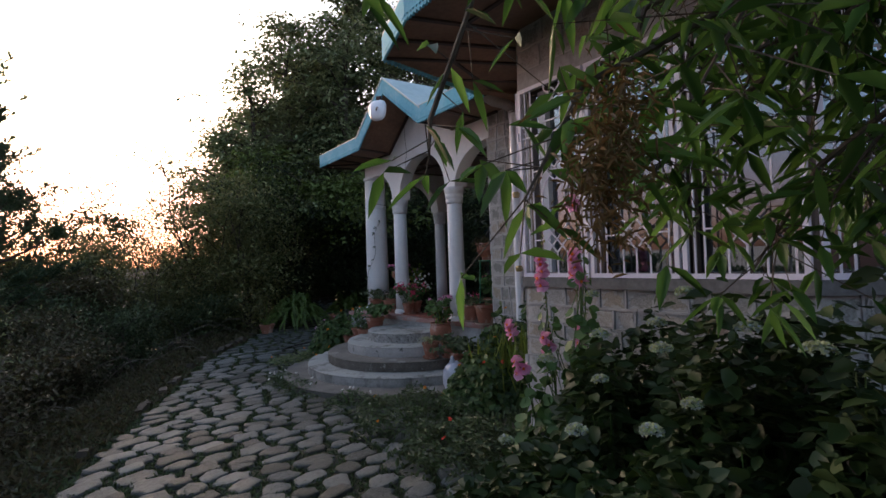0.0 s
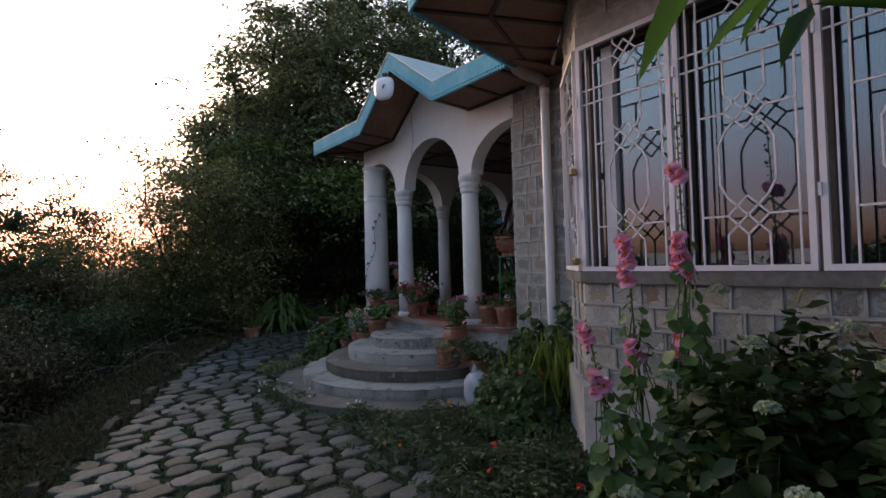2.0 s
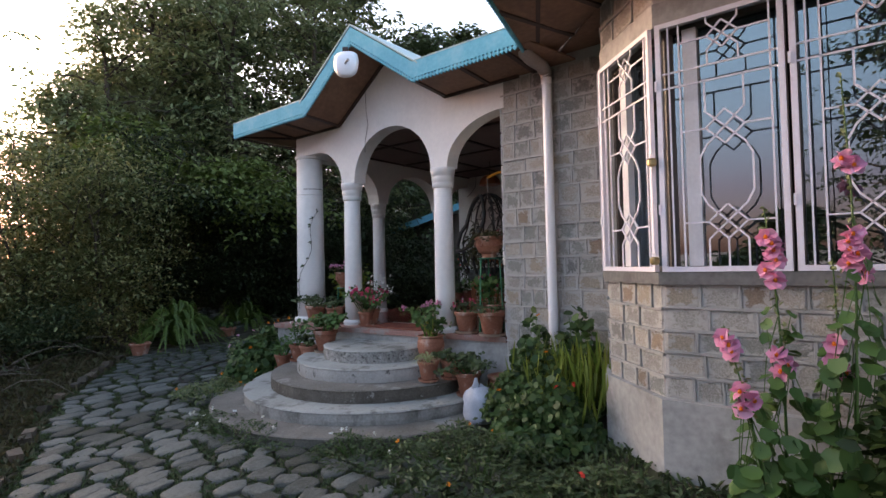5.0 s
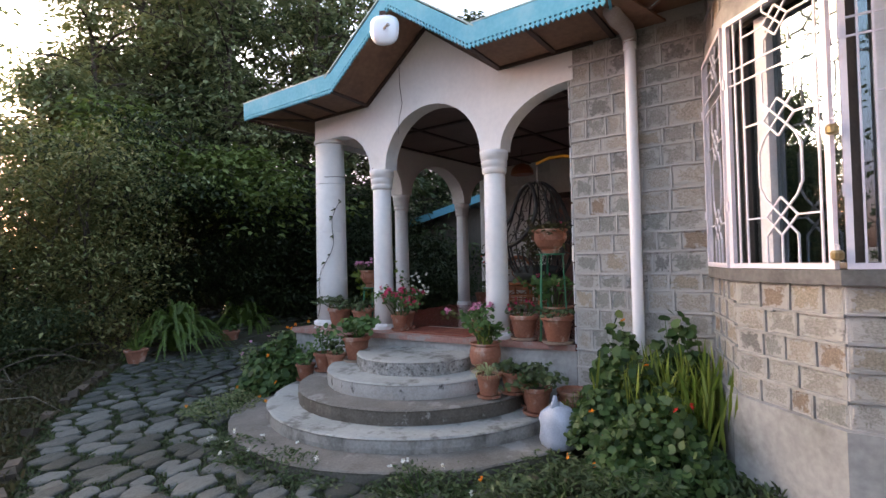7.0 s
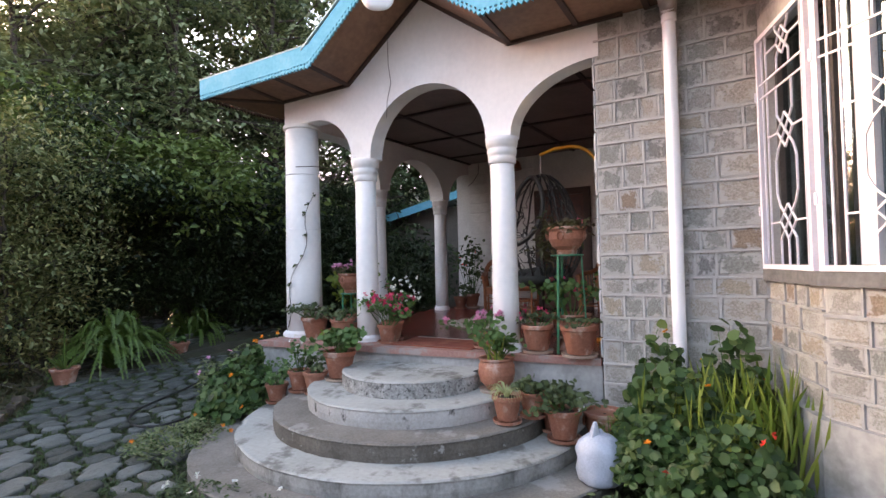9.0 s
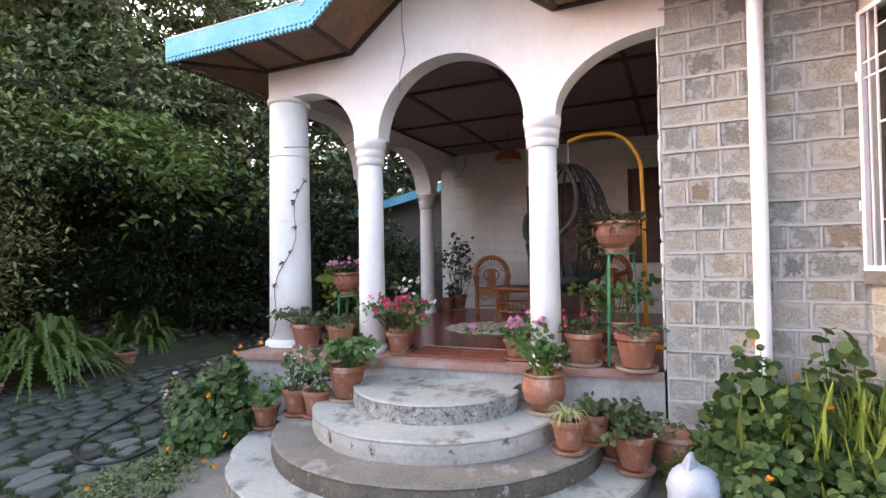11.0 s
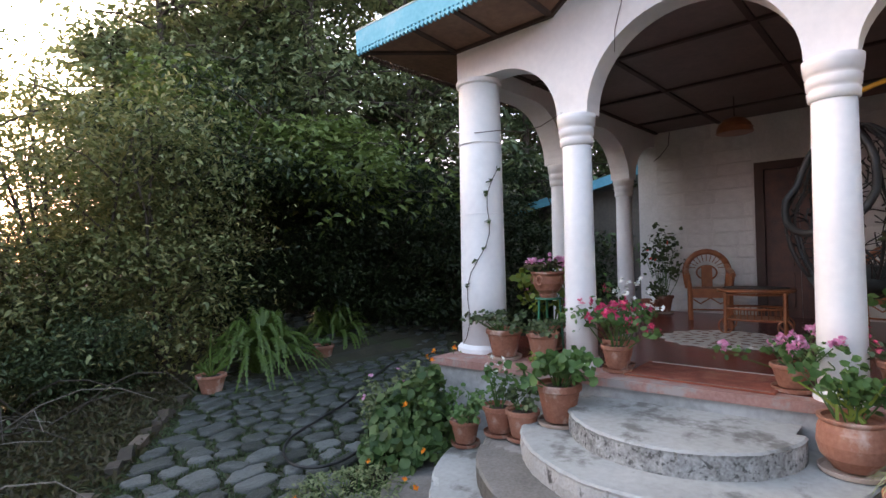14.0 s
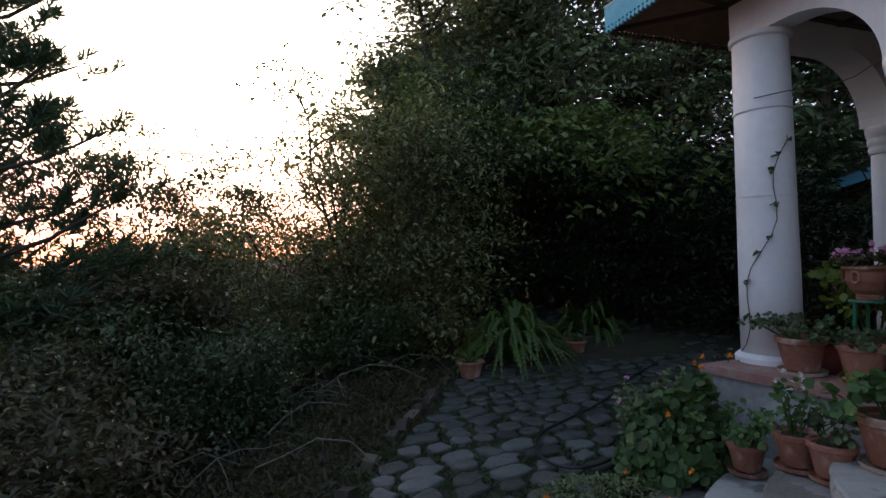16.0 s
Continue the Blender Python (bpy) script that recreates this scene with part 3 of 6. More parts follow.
for s in (-1, 1):
    beam(bm, (F - 0.02, 7.5, 4.345), (F - 0.02, 7.5 + s * 1.03, 3.585), 0.04, 0.035)
    beam(bm, (F - 0.02, 7.5 + s * 1.03, 3.59), (F - 0.02, 9.65 if s > 0 else 5.4, 3.59), 0.04, 0.03)
beam(bm, (a + 0.02, 10.36, 3.63), (F, 9.62, 3.59), 0.05, 0.03)
structure("soffit_battens", bm, BATTEN, "dark brown battens over the soffit joints", "batten")
sheet("roof_porch", [[(3.985, 10.4, 3.842), (3.985, 8.56, 3.842), (9.4, 8.56, 5.0), (9.4, 10.4, 5.0)], [(3.985, 6.4, 3.842), (3.985, 4.9, 3.842), (9.4, 4.9, 5.0), (9.4, 6.4, 5.0)], [(4.7, 8.56, 4.0), (4.7, 6.4, 4.0), (9.4, 6.4, 5.0), (9.4, 8.56, 5.0)]], TIN, "pale painted metal roof sheets over the porch", "roof", 0.012)
sheet("roof_gable", [[(3.98, 7.5, 4.595), (3.98, 8.6, 3.8), (7.6, 8.62, 3.79), (7.6, 7.5, 4.6)], [(3.98, 7.5, 4.595), (3.98, 6.36, 3.8), (7.6, 6.34, 3.79), (7.6, 7.5, 4.6)]], TIN, "pale green metal sheets of the small gable", "roof", 0.02)

# ---- stone walls ----


def stone_meshes(name, material, count, rough):
    out = []
    for s in range(count):
        bm = bmesh.new()
        g = []
        for j in range(4):
            row = []
            for i in range(4):
                u, v = (0, 0.06, 0.94, 1)[i], (0, 0.09, 0.91, 1)[j]
                rim = i in (0, 3) or j in (0, 3)
                row.append(bm.verts.new((u + random.uniform(-0.022, 0.022), 0.35 if rim else 0.8 + random.uniform(-rough, rough), v + random.uniform(-0.03, 0.03))))
            g.append(row)
        for j in range(3):
            for i in range(3):
                bm.faces.new((g[j][i], g[j][i + 1], g[j + 1][i + 1], g[j + 1][i]))
        ring = [g[0][0], g[0][3], g[3][3], g[3][0]]
        back = [bm.verts.new((v.co.x, -0.2, v.co.z)) for v in ring]
        bm.faces.new((g[0][0], g[0][1], g[0][2], g[0][3], back[1], back[0]))
        bm.faces.new((g[0][3], g[1][3], g[2][3], g[3][3], back[2], back[1]))
        bm.faces.new((g[3][3], g[3][2], g[3][1], g[3][0], back[3], back[2]))
        bm.faces.new((g[3][0], g[2][0], g[1][0], g[0][0], back[0], back[3]))
        bmesh.ops.recalc_face_normals(bm, faces=bm.faces[:])
        me = bpy.data.meshes.new(name)
        bm.to_mesh(me)
        bm.free()
        me.materials.append(material)
        out.append(me)
    return out


STONES = stone_meshes("stone", STONE, 14, 0.4)
WSTONES = stone_meshes("block", WHITE_OLD, 4, 0.12)


def courses(parent, p, q, z0, z1, meshes, name, course=0.2, proud=0.022, joint=0.02, lengths=(0.2, 0.36), ribbon=None):
    """Lay stones in courses on the face from p to q (outward to the right of that way)."""
    p, q = Vector((*p, 0)), Vector((*q, 0))
    d = (q - p).normalized()
    out = Vector((d.y, -d.x, 0))
    span = (q - p).length
    rows = max(1, round((z1 - z0) / course))
    levels = [z0 + (z1 - z0) * (r + (random.uniform(-0.12, 0.12) if 0 < r < rows else 0)) / rows for r in range(rows + 1)]
    bead = bmesh.new()

    def strip(u0, z0, u1, z1, wide, deep):
        a = p + d * u0 + out * deep * 0.5 + Vector((0, 0, z0))
        b = p + d * u1 + out * deep * 0.5 + Vector((0, 0, z1))
        beam(bead, tuple(a), tuple(b), wide, deep)
    for r in range(rows):
        h = levels[r + 1] - levels[r]
        cuts, s = [0.0], 0.0
        if ribbon and r:
            u = 0.0
            while u < span - 0.02:
                e = min(span, u + random.uniform(0.2, 0.5))
                strip(u, levels[r] + random.uniform(-0.004, 0.004), e, levels[r] + random.uniform(-0.004, 0.004), random.uniform(0.018, 0.027), random.uniform(0.012, 0.019))
                u = e
        while span - s > lengths[1] * 1.2:
            s += random.uniform(*lengths)
            cuts.append(s)
        cuts.append(span)
        for u0, u1 in zip(cuts, cuts[1:]):
            if ribbon and u0 > 0:
                strip(u0, levels[r], u0 + random.uniform(-0.006, 0.006), levels[r + 1], random.uniform(0.016, 0.025), random.uniform(0.01, 0.017))
            if u1 - u0 < 0.06:
                continue
            ob = new(name, random.choice(meshes))
            w = u1 - u0 - joint
            o = p + d * (u0 + joint / 2) + Vector((0, 0, levels[r] + joint / 2))
            m = Matrix((d, out, (0, 0, 1))).transposed().to_4x4()
            m.translation = o
            ob.matrix_basis = m @ Matrix.Diagonal((w, proud * random.uniform(0.8, 1.3), h - joint, 1))
            ob.parent = parent
    if ribbon:
        part("pointing", bead, ribbon, parent, "raised cement pointing between the stones")["kind"] = "stuff"
    else:
        bead.free()


def wall_prism(bm, o0, o1, i1, i0, z0, z1):
    lo = [bm.verts.new((*c, z0)) for c in (o0, o1, i1, i0)]
    hi = [bm.verts.new((*c, z1)) for c in (o0, o1, i1, i0)]
    bm.faces.new(lo[::-1])
    bm.faces.new(hi)
    for i in range(4):
        j = (i + 1) % 4
        bm.faces.new((lo[i], lo[j], hi[j], hi[i]))


bm = bmesh.new()
box(bm, F + 0.012, F + 0.3, 4.2, 5.03, -0.3, 3.73)
box(bm, F + 0.012, F + 0.3, 5.03, 5.66, -0.3, 3.62)
pier = structure("wall_pier", bm, MORTAR, "coursed grey stone pier beside the porch with cement joints", "wall")
bm = bmesh.new()
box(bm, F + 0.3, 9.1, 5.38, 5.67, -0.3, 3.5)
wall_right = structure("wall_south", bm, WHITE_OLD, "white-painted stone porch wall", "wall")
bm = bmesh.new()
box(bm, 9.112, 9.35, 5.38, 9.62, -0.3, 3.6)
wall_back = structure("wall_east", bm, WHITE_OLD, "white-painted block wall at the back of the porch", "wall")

# bay window
BAY = [(4.66, 4.40), (3.89, 4.14), (3.33, 3.54), (3.33, 1.2), (3.89, 0.6), (4.66, 0.34)]


def shifted(pts, amount):
    """The same line of corners, moved outwards by an amount."""
    out = []
    for i, p in enumerate(pts):
        dirs = []
        for a, b in ((i - 1, i), (i, i + 1)):
            if a >= 0 and b < len(pts):
                d = Vector(pts[b]) - Vector(pts[a])
                d.normalize()
                dirs.append(Vector((d.y, -d.x)))
        nrm = sum(dirs, Vector((0, 0))).normalized()
        nrm = nrm / max(0.4, nrm.dot(dirs[0]))
        out.append((p[0] + nrm.x * amount, p[1] + nrm.y * amount))
    return out


inner, plinth_line, sill_line = shifted(BAY, -0.24), shifted(BAY, 0.05), shifted(BAY, 0.045)
bm, bp, bs, bl = bmesh.new(), bmesh.new(), bmesh.new(), bmesh.new()
for i in range(5):
    wall_prism(bm, BAY[i], BAY[i + 1], inner[i + 1], inner[i], 0.5, 1.29)
    wall_prism(bm, BAY[i], BAY[i + 1], inner[i + 1], inner[i], 3.12, 3.72)
    wall_prism(bp, plinth_line[i], plinth_line[i + 1], inner[i + 1], inner[i], -0.4, 0.498)
    wall_prism(bs, sill_line[i], sill_line[i + 1], inner[i + 1], inner[i], 1.292, 1.375)
    q0, q1 = shifted(BAY, 0.02)[i:i + 2]
    wall_prism(bl, q0, q1, BAY[i + 1], BAY[i], 3.11, 3.28)
bay = structure("wall_bay", bm, MORTAR, "coursed grey stone wall of the bay window", "wall")
structure("bay_plinth", bp, PLINTH, "smooth grey cement plinth under the bay", "plinth")
structure("window_sill", bs, SILL, "dark weathered cement window sill round the bay", "sill")
structure("lintel", bl, PLINTH, "plain cement lintel over the bay windows", "lintel")

# eave over the bay
EAVE = [(4.12, 5.04), (2.45, 4.58), (2.2, 3.7), (2.2, 1.0), (2.5, 0.1), (4.66, -0.4)]
fascia("trim_bay", [(x, y, 3.59) for x, y in EAVE], "sky-blue eave board with fretted edge round the bay roof")
quads, bats = [], bmesh.new()
wall_line = [(4.66, 5.0)] + BAY[1:5] + [(4.66, 0.34)]
for i in range(5):
    quads.append([(*EAVE[i], 3.64), (*EAVE[i + 1], 3.64), (*wall_line[i + 1], 3.70), (*wall_line[i], 3.70)])
    for f in (0.0, 0.5):
        a0 = Vector(EAVE[i]).lerp(Vector(EAVE[i + 1]), f)
        b0 = Vector(wall_line[i]).lerp(Vector(wall_line[i + 1]), f)
        beam(bats, (*a0, 3.634), (*b0, 3.694), 0.05, 0.025)
    m0, m1 = Vector(EAVE[i]).lerp(Vector(wall_line[i]), 0.5), Vector(EAVE[i + 1]).lerp(Vector(wall_line[i + 1]), 0.5)
    beam(bats, (*m0, 3.664), (*m1, 3.664), 0.04, 0.025)
quads.append([(4.76, 5.03, 3.70), (3.9, 4.15, 3.70), (4.76, 4.3, 3.70)])
sheet("soffit_bay", quads, BOARD, "brown boarded soffit under the bay eaves", "soffit", 0.02)
structure("soffit_battens_bay", bats, BATTEN, "dark battens under the bay eaves", "batten")
bm = bmesh.new()
box(bm, 4.14, 6.2, 5.05, 5.08, 3.62, 4.5)
structure("gable_board", bm, BOARD, "brown board closing the end of the bay eave", "board")
apex = (6.2, 2.37, 5.2)
sheet("roof_bay", [[(*EAVE[i], 3.85), (*EAVE[i + 1], 3.85), apex] for i in range(5)], TIN, "metal roof sheets over the bay", "roof")

# the room behind the bay, its gloom put into dark plaster
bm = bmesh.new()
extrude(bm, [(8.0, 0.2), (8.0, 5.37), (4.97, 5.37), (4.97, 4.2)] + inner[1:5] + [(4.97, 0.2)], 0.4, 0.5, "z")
structure("floor_room", bm, DARKROOM, "room floor behind the bay window, coloured dark for gloom", "floor")
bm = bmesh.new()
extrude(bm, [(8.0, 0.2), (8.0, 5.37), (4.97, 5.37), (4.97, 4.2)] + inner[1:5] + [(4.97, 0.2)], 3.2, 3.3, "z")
structure("ceiling_room", bm, DARKROOM, "room ceiling, coloured dark for gloom", "ceiling")
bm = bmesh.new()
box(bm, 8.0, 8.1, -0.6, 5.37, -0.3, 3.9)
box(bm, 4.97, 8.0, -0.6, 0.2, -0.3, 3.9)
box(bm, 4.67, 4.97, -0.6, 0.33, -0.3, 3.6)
structure("wall_room", bm, DARKROOM, "plaster walls of the room, coloured dark for gloom", "wall")

# ---- trees and shrubs ----


def woody(name, label, category, base, height, spread, limbs, twigs, per, leaf, material, bare=0.25, rise=0.5, trunk=0.12, puff=0.3, stems=1, lean=(0, 0), seed=1, wide=0.45, top=0.35):
    """A tapered trunk (or several stems) with limbs and twigs, and leaves in uneven sprays round the twig ends."""
    r = random.Random(seed)
    root = thing(name, label, category, base)
    wood = bmesh.new()
    ends = []
    for s in range(stems):
        ang = r.uniform(0, 6.28)
        out = 0.0 if stems == 1 else spread * r.uniform(0.2, 0.75)
        hh = height * (1 if stems == 1 else r.uniform(0.6, 1.0))
        line = []
        for i in range(7):
            f = i / 6
            line.append(Vector((lean[0] * f + out * f * math.cos(ang) + r.uniform(-1, 1) * 0.03 * height * f, lean[1] * f + out * f * math.sin(ang) + r.uniform(-1, 1) * 0.03 * height * f, hh * f * 0.93)))
        tube(wood, line, [trunk * (1.15 - f / 6.6) / (1 if stems == 1 else 1.6) for f in range(7)], 6)
        for b in range(max(1, limbs // stems)):
            f = bare + (1 - bare) * (b + r.random()) / max(1, limbs // stems)
            f = min(f, 0.99)
            i = min(5, int(f * 6))
            start = line[i].lerp(line[i + 1], f * 6 - i)
            shape = math.sqrt(max(0.02, 1 - (0.25 + 0.75 * (f - bare) / (1 - bare)) ** 2.6)) if stems == 1 else 0.55
            length = spread * max(0.25, shape) * r.uniform(0.65, 1.15)
            az = r.uniform(0, 6.28)
            up = rise * r.uniform(0.2, 1.2)
            tip = start + Vector((math.cos(az), math.sin(az), up)) * length
            mid = start.lerp(tip, 0.5) + Vector((0, 0, 0.12 * length))
            tube(wood, [start, mid, tip], [trunk * 0.35, trunk * 0.2, trunk * 0.06], 5)
            for t in range(twigs):
                g = 0.25 + 0.75 * (t + r.random()) / twigs
                p = (start.lerp(mid, g * 2) if g < 0.5 else mid.lerp(tip, g * 2 - 1))
                e = p + Vector((r.gauss(0, 1), r.gauss(0, 1), r.gauss(0.15, 0.7))) * length * 0.22
                if t % 2 == 0:
                    tube(wood, [p, e], [trunk * 0.1, trunk * 0.03], 3)
                ends.append((e, p))
    part("trunk", wood, BARK, root)
    E = np.array([e for e, p in ends])
    n = len(E) * per
    if stems == 1:
        a, d = rng.uniform(0, 6.283, n), puff * 1.55 * np.sqrt(rng.uniform(0, 1, n))
        P = np.repeat(E, per, 0) + np.stack([d * np.cos(a), d * np.sin(a), -0.45 * d + rng.normal(0, puff * 0.16, n)], 1)
        D = np.stack([np.cos(a), np.sin(a), np.full(n, -0.3)], 1) + rng.normal(size=(n, 3)) * np.array([0.6, 0.6, 0.35])
    else:
        P = np.repeat(E, per, 0) + rng.normal(size=(n, 3)) * np.array([puff, puff, puff * 0.38])
        D = rng.normal(size=(n, 3)) * np.array([1, 1, 0.5]) + np.array([0, 0, -0.3])
    L = leaf * rng.uniform(0.6, 1.3, n)
    blades("crown", P, D, L, L * wide, material, root)
    return root


TREES = "trees on the slope behind the house"
for i, (x, y, h, s, m, lf, per) in enumerate([(3.5, 17.2, 6.3, 1.7, LEAF_TREE, 0.11, 70), (4.4, 17.0, 8.0, 2.0, LEAF_TREE, 0.11, 60), (5.8, 17.6, 9.8, 2.6, LEAF_TREE, 0.13, 75), (7.3, 16.4, 9.8, 3.1, LEAF_TREE, 0.13, 75), (9.9, 16.0, 10.6, 3.4, LEAF_TREE, 0.13, 70),
                                              (13.0, 14.5, 9.5, 3.4, LEAF_DARK, 0.15, 55), (5.6, 20.6, 7.2, 2.4, LEAF_TREE, 0.15, 60), (7.8, 20.8, 8.6, 3.0, LEAF_DARK, 0.17, 60), (9.4, 20.5, 11.5, 3.8, LEAF_DARK, 0.17, 60), (11.8, 18.0, 9.0, 3.6, LEAF_DARK, 0.17, 55), (7.6, 18.4, 7.5, 3.2, LEAF_DARK, 0.16, 55), (14.0, 19.0, 12.0, 4.2, LEAF_DARK, 0.19, 55),
                                              # negative x: unseen but mirrored in panes; (-7.5, -6) added to shade the
                                              # bay
                                              (14.5, 10.0, 8.5, 3.4, LEAF_DARK, 0.16, 50), (-8.8, 1.2, 11.0, 2.6, LEAF_DARK, 0.12, 34), (-9.5, -3.0, 11.0, 3.0, LEAF_DARK, 0.14, 50), (-7.5, -6.0, 11.0, 3.2, LEAF_DARK, 0.16, 50), (-10.5, 5.0, 5.2, 2.2, LEAF_DARK, 0.17, 26), (-10.0, 8.2, 4.6, 2.2, LEAF_DARK, 0.17, 26), (16.5, 15.0, 10.5, 3.6, LEAF_DARK, 0.19, 55), (18.5, 12.0, 10.0, 3.6, LEAF_DARK, 0.19, 50)]):
    tagged(woody("broadleaf_tree", "tall leafy broadleaf tree, dense dark green crown at dusk", "tree", (x, y, ground_height(x, y) - 0.1), h, s, 50, 7, int(per * (0.36 if i < 5 else 0.5)), lf * (1.15 if i < 5 else 1.25), m, 0.05, 0.35, 0.13, 0.32, seed=20 + i, wide=0.5), group=TREES)
SHRUBS = "shrubs along the slope"
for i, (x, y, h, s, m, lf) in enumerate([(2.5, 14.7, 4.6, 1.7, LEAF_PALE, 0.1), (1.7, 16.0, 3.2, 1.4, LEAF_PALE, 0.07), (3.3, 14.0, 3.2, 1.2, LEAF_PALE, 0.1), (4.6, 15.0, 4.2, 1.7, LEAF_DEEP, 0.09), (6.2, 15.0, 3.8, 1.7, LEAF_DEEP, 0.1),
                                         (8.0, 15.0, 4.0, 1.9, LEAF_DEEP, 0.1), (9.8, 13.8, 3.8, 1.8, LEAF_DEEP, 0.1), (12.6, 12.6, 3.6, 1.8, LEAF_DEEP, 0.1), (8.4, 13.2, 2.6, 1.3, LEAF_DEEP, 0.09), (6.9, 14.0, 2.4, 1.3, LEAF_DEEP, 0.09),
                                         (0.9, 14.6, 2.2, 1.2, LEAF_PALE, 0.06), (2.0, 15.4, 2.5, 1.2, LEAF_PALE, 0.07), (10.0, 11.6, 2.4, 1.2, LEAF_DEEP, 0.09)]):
    tagged(woody("shrub", "tangled leafy shrub with yellowing leaves at the path's end" if m is LEAF_PALE else "dense shrub below the trees, shade put into its dark green leaves", "shrub", (x, y, ground_height(x, y) - 0.1), h + (0.7 if m is LEAF_PALE else 0), s, 35, 9, 40 if m is LEAF_PALE else 56, lf * (0.85 if m is LEAF_PALE else 1), m, 0.03, 0.75 if m is LEAF_PALE else 0.4, 0.05, 0.4 if m is LEAF_PALE else 0.26, stems=7, seed=50 + i), group=SHRUBS)
for i, (x, y, h, s) in enumerate([(-1.0, 17.5, 6.0, 2.0), (-3.2, 16.5, 6.6, 2.2), (0.3, 19.5, 6.0, 2.0), (-2.0, 21.0, 8.0, 2.6), (-5.5, 18.5, 8.5, 2.8), (-4.6, 11.5, 4.0, 1.8), (-2.0, 13.0, 3.2, 1.5), (0.4, 12.6, 1.5, 1.1), (-0.7, 10.6, 1.5, 1.1),
                                  (-2.6, 9.4, 2.4, 1.4), (-1.7, 7.4, 1.3, 1.1), (-3.4, 6.6, 2.4, 1.5), (0.0, 14.0, 2.6, 1.3), (-0.6, 15.6, 3.9, 1.5), (-2.2, 14.8, 4.8, 1.6), (-3.9, 14.2, 5.4, 1.8), (-1.2, 12.0, 2.2, 1.2), (1.5, 15.1, 1.7, 1.1), (2.3, 16.2, 1.9, 1.2), (2.4, 13.9, 1.1, 0.7)]):
    tagged(woody("bush", "loose straggling bush of thin dry stems on the slope", "bush", (x, y, ground_height(x, y) - 0.1), h, s, 36, 8, 66 if h > 2.5 else 40, 0.09 if h > 2.5 else 0.062, LEAF_DARK if i < 7 else (LEAF_DRY, LEAF_PALE, LEAF_DRY, LEAF_DARK)[i % 4], 0.05, 0.6, 0.03, 0.25, stems=8, seed=80 + i), group="bushes below the path")
for x, y, h, s, sd in ((6.4, 14.4, 4.2, 1.9, 201), (4.5, 15.7, 5.2, 1.6, 202)):
    tagged(woody("young_tree", "young tree with fresh green sprays before the dark wood", "tree", (x, y, ground_height(x, y) - 0.1), h, s, 24, 8, 22, 0.15, LEAF_MAPLE, 0.5, 0.12, 0.07, 0.34, seed=sd, wide=0.55), group=TREES)

# trees far down the slope to the west, mirrored in the bay windows
rf = random.Random(77)
for i in range(11):
    y = -24 + 5.6 * i + rf.uniform(-1.5, 1.5)
    x = -27 - rf.uniform(0, 9)
    tagged(woody("far_tree", "dark tree far down the western slope against the sunset", "tree", (x, y, ground_height(x, y) - 0.2), 14.0 + rf.uniform(-2.5, 2.5), 3.6, 40, 6, 20, 0.5, LEAF_DARK, 0.2, 0.4, 0.2, 0.8, seed=300 + i), group="trees down the western slope")

# hazy valley and ridge at the horizon, the haze painted on as a glow
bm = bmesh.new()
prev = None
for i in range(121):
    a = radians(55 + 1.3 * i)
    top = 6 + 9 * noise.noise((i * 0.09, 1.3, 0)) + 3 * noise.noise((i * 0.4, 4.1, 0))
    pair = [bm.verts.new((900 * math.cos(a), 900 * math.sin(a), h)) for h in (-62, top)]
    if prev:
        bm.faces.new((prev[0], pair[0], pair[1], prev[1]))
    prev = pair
HAZE = bpy.data.materials.new("painted_glowing_haze")
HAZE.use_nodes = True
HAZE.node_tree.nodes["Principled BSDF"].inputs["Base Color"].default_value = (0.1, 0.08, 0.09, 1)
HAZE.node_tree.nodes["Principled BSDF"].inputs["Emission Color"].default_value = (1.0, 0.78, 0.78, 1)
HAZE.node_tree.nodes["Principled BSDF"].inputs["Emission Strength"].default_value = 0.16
structure("backdrop", bm, HAZE, "flat glowing backdrop of a hazy rosy valley and ridge at the horizon", "distance")

# ---- windows of the bay ----
GLASS = bpy.data.materials.new("reflective_window_glass")
GLASS.use_nodes = True
gn, gl = GLASS.node_tree.nodes, GLASS.node_tree.links
gloss, clear, gmix = gn.new("ShaderNodeBsdfGlossy"), gn.new("ShaderNodeBsdfTransparent"), gn.new("ShaderNodeMixShader")
gloss.inputs["Roughness"].default_value, gloss.inputs["Color"].default_value = 0.01, (0.75, 0.9, 0.98, 1)
clear.inputs["Color"].default_value = (0.5, 0.55, 0.55, 1)
gmix.inputs[0].default_value = 0.19
gl.new(clear.outputs[0], gmix.inputs[1])
gl.new(gloss.outputs[0], gmix.inputs[2])
gl.new(gmix.outputs[0], gn["Material Output"].inputs[0])
CURTAIN = surface("cream_curtain", (0.26, 0.23, 0.18), (0.4, 0.36, 0.29), 0.9, 3.0, 0.2)
DARKCURTAIN = surface("dark_green_curtain", (0.015, 0.02, 0.02), (0.04, 0.05, 0.05), 0.9, 3.0, 0.2)
WINWOOD = surface("white_painted_wood", (0.62, 0.62, 0.64), (0.78, 0.78, 0.8), 0.5, 5.0, 0.15)
BRASS = surface("tarnished_brass", (0.3, 0.22, 0.1), (0.5, 0.4, 0.22), 0.35, 20.0, 0.1, metal=0.8)
WINDARK = surface("dark_window_wood", (0.05, 0.04, 0.035), (0.11, 0.09, 0.08), 0.5, 6.0, 0.2)
WZ, WH = 1.38, 1.73


def rect_frame(bm, w, h, t, y0, y1):
    box(bm, 0, w, y0, y1, 0, t)
    box(bm, 0, w, y0, y1, h - t, h)
    box(bm, 0, t, y0, y1, t, h - t)
    box(bm, w - t, w, y0, y1, t, h - t)
    return bm


